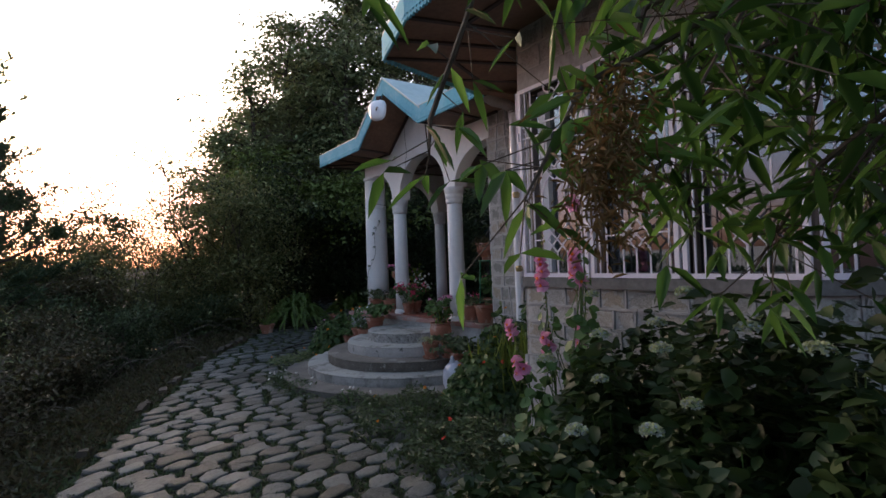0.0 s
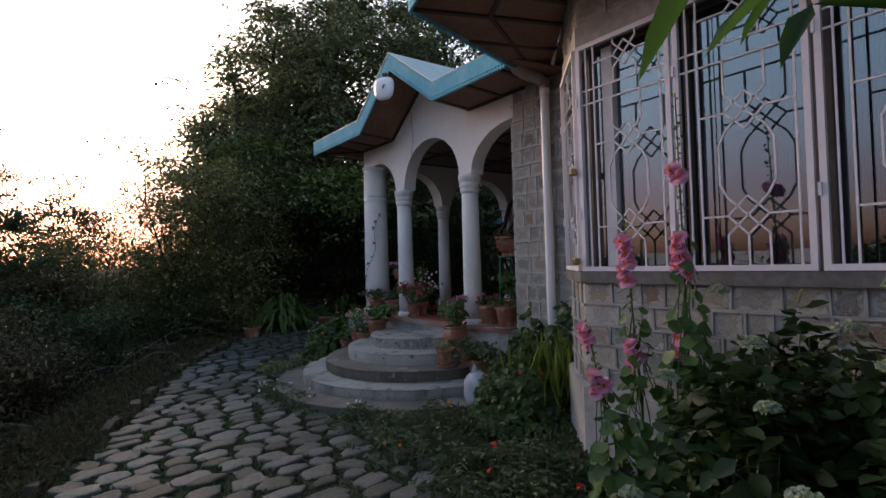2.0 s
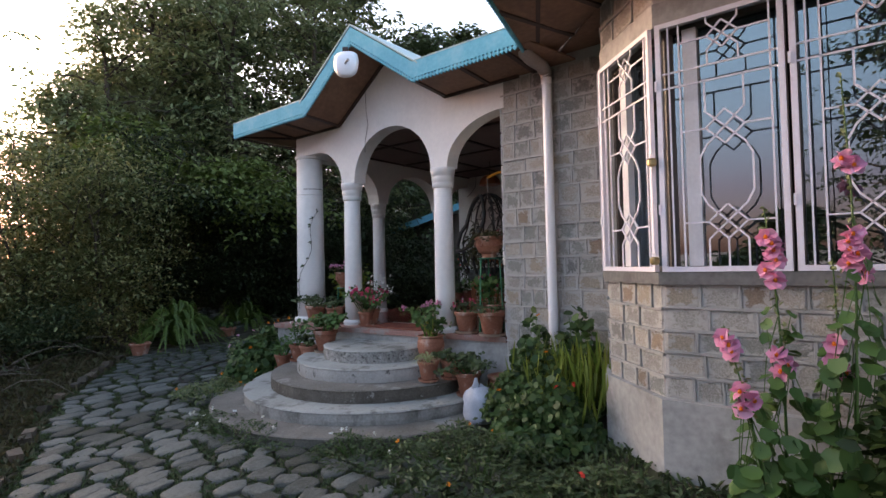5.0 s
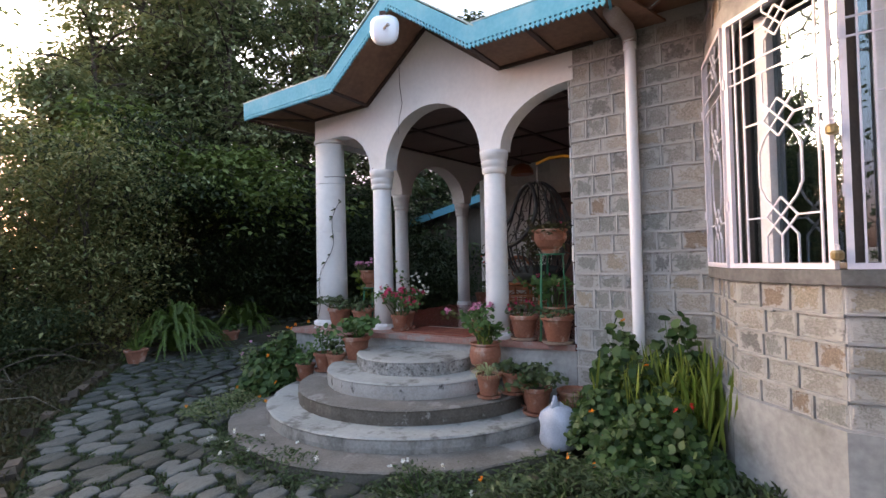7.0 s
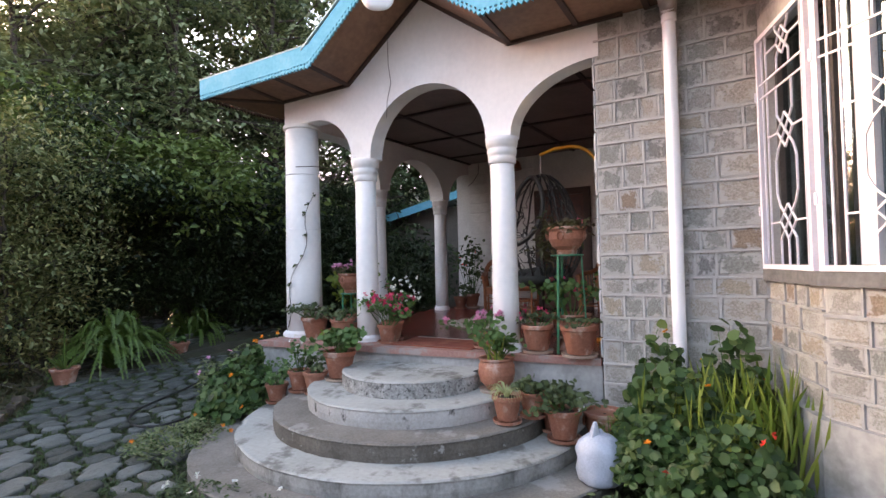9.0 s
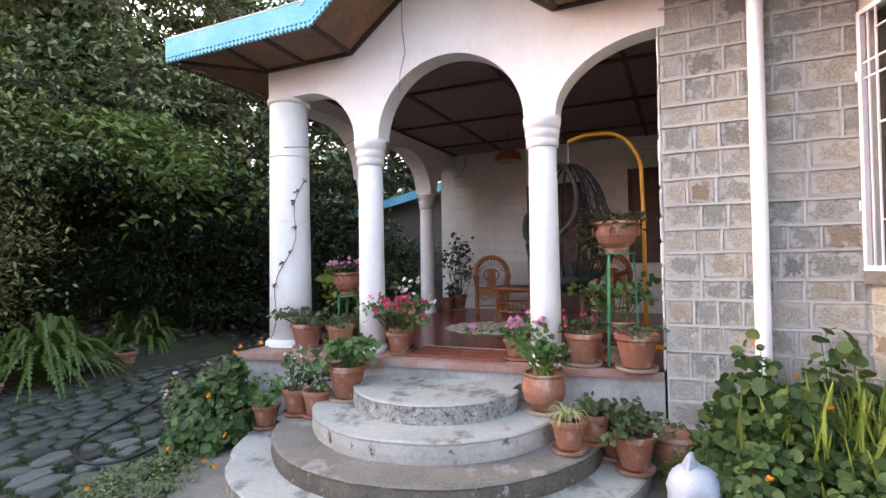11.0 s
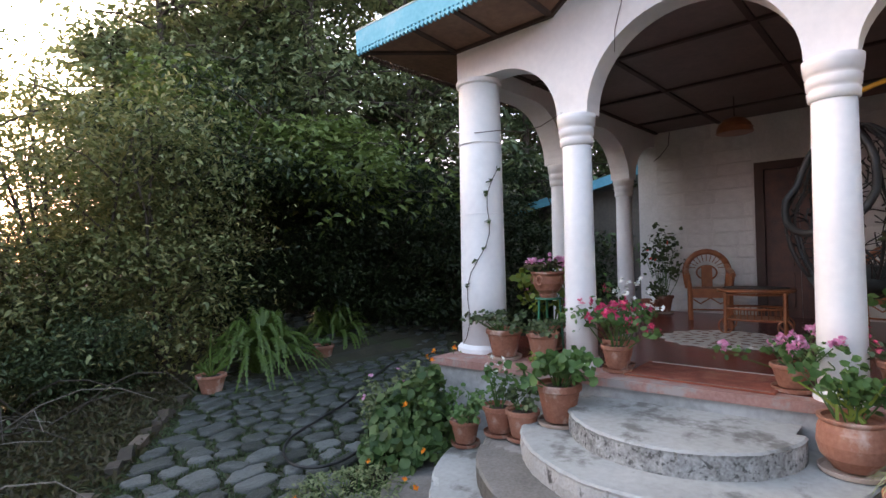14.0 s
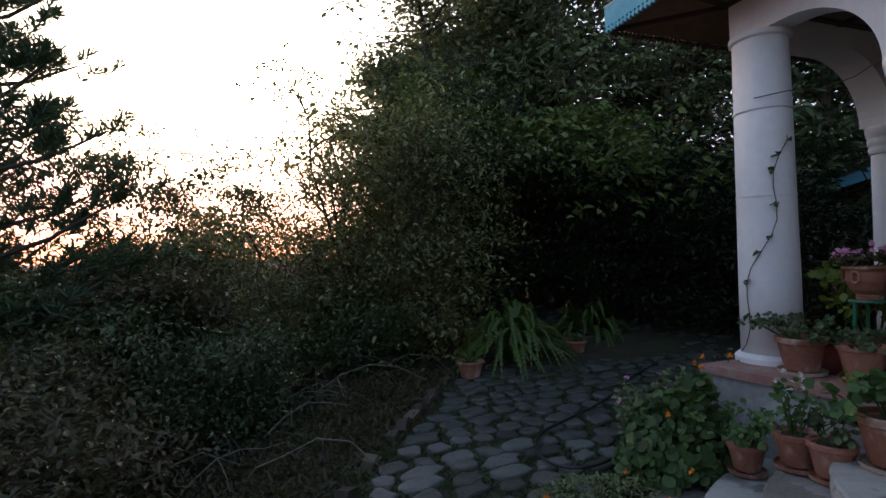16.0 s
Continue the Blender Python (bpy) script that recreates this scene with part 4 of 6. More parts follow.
def grille(w, h, m):
    """A welded iron window guard: frame, upright and cross bars, and lozenge lattices."""
    root = thing("window_grille", "lilac-white painted iron window grille with lozenge pattern", "grille", group="bay window grilles")
    root.matrix_basis = m
    part("frame", rect_frame(bmesh.new(), w, h, 0.034, 0.018, 0.05), IRON, root)
    y = 0.034

    def bar(name, pts):
        bm = bmesh.new()
        for a, b in zip(pts, pts[1:]):
            beam(bm, (a[0], y, a[1]), (b[0], y, b[1]), 0.011, 0.011)
        part(name, bm, IRON, root)
    for v in (0.735, 0.795):
        bar("cross_bar", [(0.03, v * h), (w - 0.03, v * h)])
    for u in (0.11, 0.2, 0.9):
        bar("upright_bar", [(u * w, 0.03), (u * w, h - 0.03)])
    c, a = 0.55 * w, 0.15 * w
    for v0, lo, hi in ((0.19, 0.03, None), (0.55, None, 0.735 * h), (0.905, 0.795 * h, h - 0.03)):
        z = v0 * h
        s = a if v0 < 0.9 else a * 0.8
        bar("lozenge", [(c - s, z), (c, z + s), (c + s, z), (c, z - s), (c - s, z)])
        bar("lozenge", [(c - s, z + s), (c, z), (c + s, z + s)])
        bar("lozenge", [(c - s, z - s), (c, z), (c + s, z - s)])
        bar("tie_bar", [(0.2 * w, z), (c - s, z)])
        bar("tie_bar", [(c + s, z), (0.9 * w, z)])
        for g in (-1, 1):
            if hi:
                bar("upright_bar", [(c + g * s, z + s), (c + g * s, hi)])
            if lo:
                bar("upright_bar", [(c + g * s, z - s), (c + g * s, lo)])
        if lo and v0 < 0.5:
            bar("upright_bar", [(c, z - s), (c, lo)])
            for g in (-1, 1):
                bar("upright_bar", [(c + g * s, z + s), (c + g * s * 1.35, z + s + 0.08), (c + g * s * 1.35, 0.55 * h - s - 0.08), (c + g * s, 0.55 * h - s)])
    for v in (0.25, 0.75):
        bm = bmesh.new()
        box(bm, -0.008, 0.008, 0.045, 0.06, v * h - 0.035, v * h + 0.035)
        part("hinge", bm, IRON, root)
    return root


panels = []
for i, count in ((0, 1), (1, 1), (2, 3), (3, 1), (4, 1)):
    p, q = Vector(BAY[i]), Vector(BAY[i + 1])
    for j in range(count):
        panels.append((p.lerp(q, j / count), p.lerp(q, (j + 1) / count)))
for k, (p, q) in enumerate(panels):
    d = (q - p).normalized()
    m = Matrix(((d.x, d.y, 0), (d.y, -d.x, 0), (0, 0, 1))).to_4x4()
    m.translation = (p.x + d.x * 0.012, p.y + d.y * 0.012, WZ)
    w = (q - p).length - 0.024
    grille(w, WH, m)
    back = m @ Matrix.Translation((0, -0.11, 0))
    win = tagged(new("window_%d" % (k + 1), None), "white wooden window of the bay with reflective glass", "window", kind="structure")
    win.matrix_basis = back
    part("window_frame", rect_frame(bmesh.new(), w, WH, 0.035, -0.04, 0.03), WINDARK, win, "dark window frame")
    if k in (1, 2):
        bm = bmesh.new()
        box(bm, w * 0.2, w * 0.32, -0.035, 0.045, 0.036, WH - 0.036)
        part("mullion", bm, WINWOOD, win)
    bm = bmesh.new()
    box(bm, w * (0.32 if k in (1, 2) else 0.24) + 0.005, w - 0.02, -0.012, -0.006, 0.03, WH - 0.03)
    pane = part("pane", bm, GLASS, win, "glass reflecting the evening sky")
    pane.visible_shadow = False
    bm = bmesh.new()
    box(bm, 0.03, w * 0.238, -0.012, -0.006, 0.03, WH - 0.03)
    pane = part("pane", bm, GLASS, win)
    pane.visible_shadow = False
    cur = tagged(new("curtain"), "cream curtain drawn aside behind the window" if k in (3, 5) else "dark curtain behind the window, full-width ones standing for the unlit room", "curtain", "curtains")
    cur.matrix_basis = back
    bm = bmesh.new()
    n = 40
    # for k < 2 a full-width dark sheet stands for the unlit interior
    u0, u1 = ((0.55, 0.98) if k in (3, 5) else (0.03, 0.97) if k < 2 else (0.05, 0.3))
    rows = [[bm.verts.new((w * (u0 + (u1 - u0) * i / n), -0.16 + 0.025 * math.sin(i * 1.3) + 0.01 * math.sin(i * 0.4 + s), z)) for i in range(n + 1)] for s, z in ((0, -0.1), (1, WH * 0.5), (2, WH))]
    for a, b in zip(rows, rows[1:]):
        for i in range(n):
            bm.faces.new((a[i], a[i + 1], b[i + 1], b[i]))
    cloth = part("cloth", bm, CURTAIN if k in (3, 5) else DARKCURTAIN, cur, smooth=True)
    cloth.modifiers.new("thick", "SOLIDIFY").thickness = 0.004
for z in (1.46, 2.15):
    p = panels[1][1]
    lock = thing("padlock", "small tarnished brass padlock on the grille", "padlock", (p.x - 0.07, p.y + 0.03, z), 45, "grille padlocks")
    part("body", lathe(bmesh.new(), [(0.02, -0.03), (0.032, -0.02), (0.034, 0.01), (0.024, 0.025)], 12), BRASS, lock)
    part("shackle", tube(bmesh.new(), [(0.015, 0, 0.02), (0.015, 0, 0.05), (0, 0, 0.062), (-0.015, 0, 0.05), (-0.015, 0, 0.02)], 0.004, 6), IRON, lock)

# ---- downpipe, dish, cables ----
dp = thing("downpipe", "white plastic rain pipe with grey elbow at the eave", "downpipe", (4.595, 5.03, 0))
part("pipe", lathe(bmesh.new(), [(0.045, 0.42), (0.053, 0.421), (0.053, 0.43), (0.053, 3.39), (0.053, 3.398), (0.06, 3.4), (0.06, 3.41), (0.06, 3.5)], 20), PIPE, dp, smooth=True)
part("elbow", tube(bmesh.new(), [(0, 0, 3.46), (0, 0, 3.52), (-0.1, 0, 3.57), (-0.3, 0.02, 3.59), (-0.4, 0.03, 3.63), (-0.42, 0.03, 3.7)], [0.066, 0.068, 0.07, 0.072, 0.075, 0.075], 12), GUTTER, dp, "grey stained metal elbow", True)

dish = thing("antenna_plate", "white plastic outdoor antenna on the gable board", "antenna", (3.86, 7.44, 4.03), 35)
bm = bmesh.new()
rings = []
for f in (0.0, 0.35, 0.7, 1.0):
    rings.append([bm.verts.new((-0.05 + 0.05 * f * f, 0.16 * f * math.copysign(abs(math.cos(t)) ** 0.7, math.cos(t)) * (1 + 0.1 * math.sin(t)), 0.17 * f * math.copysign(abs(math.sin(t)) ** 0.75, math.sin(t)))) for t in [j * math.pi / 14 for j in range(28)]])
for a, b in zip(rings[1:], rings[2:]):
    for j in range(28):
        bm.faces.new((a[j], a[(j + 1) % 28], b[(j + 1) % 28], b[j]))
bm.faces.new(rings[1])
for v in rings[0]:
    bm.verts.remove(v)
shell = part("shell", bm, PIPE, dish, smooth=True)
shell.modifiers.new("thick", "SOLIDIFY").thickness = 0.012
part("feed", tube(bmesh.new(), [(-0.04, 0, 0), (-0.1, -0.03, 0.0), (-0.12, -0.06, 0.01)], [0.014, 0.012, 0.02], 8), GUTTER, dish)
part("arm", tube(bmesh.new(), [(-0.03, 0, 0), (0.1, 0.02, 0.1), (0.14, 0.05, 0.22)], 0.012, 6), BATTEN, dish)
bm = bmesh.new()
box(bm, 0.1, 0.135, 0.0, 0.07, 0.16, 0.27)
part("clamp", bm, BATTEN, dish)


def cable(label, pts, r=0.005):
    root = thing("cable", label, "cable", group="cables")
    part("wire", tube(bmesh.new(), pts, r, 5), BATTEN, root)


cable("thin dark cable hanging down the white gable wall", [(4.63, 7.92, 4.0), (4.65, 7.93, 3.7), (4.653, 7.9, 3.5), (4.654, 7.96, 3.3), (4.654, 7.97, 3.12)], 0.0032)
cable("thin wire strung between the porch columns", [(4.62, 9.58, 2.76), (4.6, 9.35, 2.72), (4.62, 9.1, 2.7), (4.7, 8.9, 2.66), (4.72, 8.7, 2.68), (4.66, 8.45, 2.74)], 0.004)
cable("thin wire running down from the porch ceiling corner", [(9.09, 9.1, 3.4), (9.09, 9.12, 3.2), (9.09, 9.25, 3.05), (9.05, 9.33, 2.98)], 0.006)
hose = thing("garden_hose", "black rubber garden hose looped on the paving", "hose", (0, 0, -0.15))
pts = [(6.2, 12.3, 0.1), (5.2, 11.7, 0.09), (4.4, 11.15, 0.05), (3.7, 10.8, 0.04), (3.3, 10.6, 0.03), (3.08, 10.35, 0.02), (2.98, 10.05, 0.02), (3.05, 9.85, 0.02), (3.25, 9.78, 0.02), (3.5, 9.85, 0.02), (3.75, 9.95, 0.03), (4.0, 10.0, 0.06)]
fine = []
for i in range(len(pts) - 1):
    a, b, c, d = (Vector(pts[max(0, min(len(pts) - 1, i + o))]) for o in (-1, 0, 1, 2))
    for s in (0, 0.25, 0.5, 0.75):
        fine.append(0.5 * (2 * b + (c - a) * s + (2 * a - 5 * b + 4 * c - d) * s * s + (3 * b - a - 3 * c + d) * s ** 3))
part("tube", tube(bmesh.new(), fine, 0.013, 7), BLACK, hose, smooth=True)

# ---- porch furniture ----
door = tagged(new("door_1"), "dark carved wooden double door, closed", "door", kind="structure")
door.matrix_basis = pose(9.1, 7.95, 0.6, 0, 0, -90)
bm = bmesh.new()
for u0, u1, z0, z1 in ((0, 0.11, 0, 2.15), (0.91, 1.02, 0, 2.15), (0.11, 0.91, 2.04, 2.15)):
    box(bm, u0, u1, -0.06, 0.1, z0, z1)
part("door_frame", bm, BATTEN, door)
for u in (0.112, 0.512):
    bm = bmesh.new()
    box(bm, u, u + 0.396, 0.0, 0.04, 0.0, 2.038)
    leaf = part("door_leaf", bm, DARKWOOD, door)
    for z0, z1 in ((0.15, 0.6), (0.7, 1.2), (1.3, 1.85)):
        bm = bmesh.new()
        box(bm, u + 0.07, u + 0.326, -0.022, 0.0, z0, z1)
        bmesh.ops.bevel(bm, geom=[e for e in bm.edges], offset=0.015, segments=1)
        part("door_panel", bm, DARKWOOD, leaf)
win = tagged(new("window_9"), "dark narrow window in the porch back wall", "window", kind="structure")
win.matrix_basis = pose(9.1, 6.3, 1.4, 0, 0, -90)
part("window_frame", rect_frame(bmesh.new(), 0.5, 1.5, 0.07, -0.03, 0.05), BATTEN, win)
bm = bmesh.new()
box(bm, 0.06, 0.44, -0.008, 0.004, 0.06, 1.44)
part("pane", bm, DARKWOOD, win)

lamp = thing("pendant_lamp", "woven cane dome pendant lamp under the porch ceiling", "lamp", (7.79, 7.88, 2.96))
shade = bmesh.new()
lathe(shade, [(0.19, 0.0), (0.2, 0.02), (0.185, 0.09), (0.14, 0.15), (0.06, 0.19), (0.03, 0.2)], 24)
part("shade", shade, CANE, lamp, smooth=True)
for z, r in ((0.01, 0.203), (0.06, 0.196), (0.11, 0.172), (0.16, 0.122)):
    part("hoop", tube(bmesh.new(), [(r * math.cos(t), r * math.sin(t), z) for t in [j * math.pi / 10 for j in range(20)]], 0.006, 5, True), CANE, lamp)
part("cord", tube(bmesh.new(), [(0, 0, 0.19), (0, 0, 0.45)], 0.006, 5), BATTEN, lamp)


def cane_chair(at, turn, label):
    root = thing("cane_chair", label, "chair", at, turn, "cane chairs")
    for sx in (-0.24, 0.24):
        part("leg", tube(bmesh.new(), [(sx, -0.25, 0), (sx, -0.25, 0.4), (sx * 1.12, -0.25, 0.62)], 0.03, 8), CANE, root)
        part("leg", tube(bmesh.new(), [(sx, 0.25, 0), (sx, 0.22, 0.4)], 0.02, 7), CANE, root)
        part("armrest", tube(bmesh.new(), [(sx * 1.12, -0.27, 0.6), (sx * 1.15, -0.1, 0.64), (sx * 1.12, 0.12, 0.66), (sx * 1.05, 0.26, 0.72)], 0.036, 8), CANE, root)
        part("stretcher", tube(bmesh.new(), [(sx, -0.25, 0.14), (sx, 0.25, 0.14)], 0.012, 6), CANE, root)
    part("stretcher", tube(bmesh.new(), [(-0.24, -0.25, 0.14), (0.24, -0.25, 0.14)], 0.012, 6), CANE, root)
    part("apron", tube(bmesh.new(), [(-0.24, -0.25, 0.3), (-0.12, -0.26, 0.22), (0, -0.26, 0.3), (0.12, -0.26, 0.22), (0.24, -0.25, 0.3)], 0.01, 6), CANE, root)
    for sx in (-0.25, 0.25):
        for j in range(6):
            part("side_rod", tube(bmesh.new(), [(sx, -0.2 + 0.08 * j, 0.4), (sx * 1.08, -0.2 + 0.08 * j, 0.645)], 0.009, 5), CANE, root)
    bm = bmesh.new()
    box(bm, -0.24, 0.24, -0.262, -0.245, 0.3, 0.39)
    part("front_rail", bm, CANE, root)
    bm = bmesh.new()
    box(bm, -0.26, 0.26, -0.27, 0.24, 0.38, 0.42)
    bmesh.ops.bevel(bm, geom=bm.edges[:], offset=0.015, segments=2)
    part("seat", bm, CANE, root)
    outer = [(0.28 * math.cos(t), 0.27, 0.62 + 0.3 * math.sin(t)) for t in [j * math.pi / 14 for j in range(15)]]
    part("back_frame", tube(bmesh.new(), [(0.25, 0.23, 0.4)] + outer + [(-0.25, 0.23, 0.4)], 0.04, 8), CANE, root, smooth=True)
    part("back_ring", tube(bmesh.new(), [(0.13 * math.cos(t), 0.26, 0.62 + 0.1 * math.sin(t)) for t in [j * math.pi / 8 for j in range(16)]], 0.012, 6, True), CANE, root)
    bm = bmesh.new()
    box(bm, -0.07, 0.07, 0.25, 0.265, 0.42, 0.72)
    part("back_splat", bm, CANE, root)
    for j in range(1, 12):
        t = j * math.pi / 12
        part("back_rod", tube(bmesh.new(), [(0.15 * math.cos(t), 0.26, 0.66 + 0.12 * math.sin(t)), (0.27 * math.cos(t), 0.27, 0.62 + 0.29 * math.sin(t))], 0.006, 5), CANE, root)
    return root


cane_chair((8.47, 8.42, 0.602), -70, "varnished brown cane armchair with fan back by the wall")
cane_chair((8.4, 6.6, 0.602), -110, "varnished brown cane armchair beyond the hanging seat")
table = thing("cane_table", "low oval cane table with dark top", "table", (7.35, 7.62, 0.602), 8)
for sx in (-0.2, 0.2):
    for sy in (-0.28, 0.28):
        part("leg", tube(bmesh.new(), [(sx, sy, 0.02), (sx, sy, 0.46)], 0.018, 7), CANE, table)
    part("leg_loop", tube(bmesh.new(), [(sx, -0.28 + 0.07 * math.cos(t), 0.09 + 0.08 * math.sin(t)) for t in [j * math.pi / 6 for j in range(12)]], 0.01, 5, True), CANE, table)
    part("leg_loop", tube(bmesh.new(), [(sx, 0.28 + 0.07 * math.cos(t), 0.09 + 0.08 * math.sin(t)) for t in [j * math.pi / 6 for j in range(12)]], 0.01, 5, True), CANE, table)
for z in (0.16, 0.28, 0.44):
    part("rail", tube(bmesh.new(), [(0.22 * math.cos(t), 0.3 * math.sin(t), z) for t in [j * math.pi / 12 for j in range(24)]], 0.014, 6, True), CANE, table)
for j in range(28):
    t = j * math.pi / 14
    part("spindle", tube(bmesh.new(), [(0.22 * math.cos(t), 0.3 * math.sin(t), 0.16), (0.22 * math.cos(t), 0.3 * math.sin(t), 0.28)], 0.006, 5), CANE, table)
bm = lathe(bmesh.new(), [(0.3, 0.46), (0.31, 0.47), (0.31, 0.49), (0.3, 0.5)], 32)
bmesh.ops.scale(bm, vec=(0.9, 1.25, 1), verts=bm.verts[:])
part("tabletop", bm, CANE, table)
bm = lathe(bmesh.new(), [(0.27, 0.501), (0.27, 0.512)], 32)
bmesh.ops.scale(bm, vec=(0.85, 1.2, 1), verts=bm.verts[:])
part("top_glass", bm, BLACK, table, "dark glass inset")
bm = bmesh.new()
box(bm, -0.2, 0.2, -0.27, 0.27, 0.155, 0.17)
part("shelf", bm, CANE, table)

# hanging seat on its stand
seat = thing("hanging_chair", "black wicker egg seat hanging from a yellow steel stand", "chair", (5.75, 5.87, 0.602))
arch = [(0, 0, 0.03), (0, 0, 1.2), (0, 0.01, 1.65)] + [(0.0, 0.36 - 0.36 * math.cos(t), 1.65 + 0.5 * math.sin(t)) for t in [radians(a) for a in (15, 30, 45, 60, 75, 90)]] + [(0, 0.55, 2.15), (0, 0.72, 2.1)]
part("stand", tube(bmesh.new(), arch, 0.02, 10), YELLOW, seat, "yellow enamelled steel stand", True)
bm = bmesh.new()
for ang in (30, 150, 270):
    beam(bm, (0, 0, 0.02), (0.16 * math.cos(radians(ang)), 0.16 * math.sin(radians(ang)), 0.02), 0.04, 0.035)
part("stand_foot", bm, YELLOW, seat)
part("chain", tube(bmesh.new(), [(0, 0.72, 2.1), (0, 0.72, 1.86)], 0.009, 6), GUTTER, seat)
rs = random.Random(4)
cy, cz = 0.72, 1.15


def egg(t, p):
    r = math.sin(t) * (0.46 if t > 1.3 else 0.4)
    return Vector((r * math.cos(p), cy + r * math.sin(p), cz + 0.72 * math.cos(t) * (1 if t < 1.57 else 0.85)))


for j in range(16):
    p = j * math.pi / 8
    if math.cos(p - 2.6) > 0.55:
        pts = [egg(t, p) for t in np.linspace(1.75, 3.1, 8)]
    else:
        pts = [egg(t, p) for t in np.linspace(0.05, 3.1, 14)]
    part("rib", tube(bmesh.new(), pts, 0.012, 5), BLACK, seat)
part("rim", tube(bmesh.new(), [egg(0.3 + 1.45 * (0.5 - 0.5 * math.cos(a)), 2.6 + 0.95 * math.sin(a)) for a in np.linspace(0, 6.283, 26)[:-1]], 0.028, 7, True), BLACK, seat, smooth=True)
weave = bmesh.new()
for j in range(120):
    p, t = rs.uniform(0, 6.28), rs.uniform(0.3, 2.6)
    pts = []
    for s in range(7):
        pts.append(egg(min(max(t, 0.05), 3.05), p))
        p += rs.uniform(-0.3, 0.3)
        t += rs.uniform(-0.05, 0.25)
    if all(math.cos(math.atan2(q.y - cy, q.x) - 2.6) < 0.6 or q.z < cz - 0.1 for q in pts):
        tube(weave, pts, 0.006, 4)
part("weave", weave, BLACK, seat)
bm = lathe(bmesh.new(), [(0.12, 0.58), (0.28, 0.62), (0.33, 0.7), (0.28, 0.77), (0.1, 0.8)], 20, (0, cy))
part("cushion", bm, DARKCURTAIN, seat, "dark padded cushion", True)

rug = thing("rug", "round cream lace-patterned rug on the red floor", "rug", (6.7, 7.78, 0.603))
RUGM = surface("cream_rug", (0.4, 0.36, 0.3), (0.6, 0.56, 0.5), 0.95, 12.0, 0.4)
RUGD = surface("brown_rug_pattern", (0.14, 0.06, 0.04), (0.25, 0.13, 0.1), 0.95, 12.0, 0.4)
bm = bmesh.new()
ring = [bm.verts.new(((0.6 + 0.03 * math.cos(16 * t)) * math.cos(t), (0.6 + 0.03 * math.cos(16 * t)) * math.sin(t), z)) for z in (0, 0.008) for t in [j * math.pi / 64 for j in range(128)]]
bm.faces.new(ring[128:])
for j in range(128):
    bm.faces.new((ring[j], ring[(j + 1) % 128], ring[128 + (j + 1) % 128], ring[128 + j]))
part("weave", bm, RUGM, rug)
bm = bmesh.new()
for rad, n, s in ((0.5, 24, 0.035), (0.36, 16, 0.05), (0.22, 10, 0.045), (0.08, 5, 0.03)):
    for j in range(n):
        t = 2 * math.pi * j / n
        c = Vector((rad * math.cos(t), rad * math.sin(t), 0.0095))
        e1, e2 = Vector((math.cos(t), math.sin(t), 0)) * s * 1.4, Vector((-math.sin(t), math.cos(t), 0)) * s * 0.8
        bm.faces.new([bm.verts.new(c + v) for v in (e1, e2, -e1, -e2)])
part("pattern", bm, RUGD, rug)
MATM = surface("worn_red_mat", (0.13, 0.025, 0.015), (0.34, 0.09, 0.05), 0.95, 9.0, 0.5, stain=((0.35, 0.18, 0.1), 0.5, 7.0))
mat = thing("doormat", "worn red patterned doormat at the top of the steps", "mat", (4.78, 7.45, 0.603), 2)
bm = bmesh.new()
box(bm, -0.2, 0.36, -0.5, 0.48, 0, 0.012)
part("weave", bm, MATM, mat)
for x in (-0.19, 0.34):
    bm = bmesh.new()
    box(bm, x - 0.008, x + 0.008, -0.47, 0.45, 0.012, 0.016)
    part("border", bm, RUGM if x > 0 else RUGD, mat)

# outbuilding seen through the side arches
shed = thing("outbuilding", "dark outbuilding with sky-blue eave board behind the porch", "building", (0, 0, 0))
# wall in the same dark plaster: shade below the eave as colour
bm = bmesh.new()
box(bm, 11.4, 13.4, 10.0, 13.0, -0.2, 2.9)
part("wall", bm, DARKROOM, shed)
bm = bmesh.new()
extrude(bm, [(13.6, 2.55), (9.4, 3.45), (9.4, 3.5), (13.6, 2.6)], 10.98, 13.6, "x")
part("roof", bm, TIN, shed)
bm = bmesh.new()
extrude(bm, [(13.6, 2.4), (9.4, 3.3), (9.4, 3.49), (13.6, 2.59)], 10.95, 10.975, "x")
part("eave_board", bm, BLUE, shed)

# ---- pots and their plants ----
SAUCER = surface("pale_terracotta_saucer", (0.36, 0.26, 0.2), (0.5, 0.38, 0.31), 0.85, 6.0, 0.3, spread=0.2)


def tuft(parent, name, n, centre, spread, leaf, material, wide=0.5, up=0.5, droop=0.15, out=1.0):
    """Leaves springing outwards from round a point."""
    D = rng.normal(size=(n, 3)) * np.array([out, out, 0.5]) + np.array([0, 0, up])
    P = np.array(centre) + rng.normal(size=(n, 3)) * np.array(spread)
    L = leaf * rng.uniform(0.6, 1.25, n)
    return blades(name, P, D, L, L * wide, material, parent, droop)


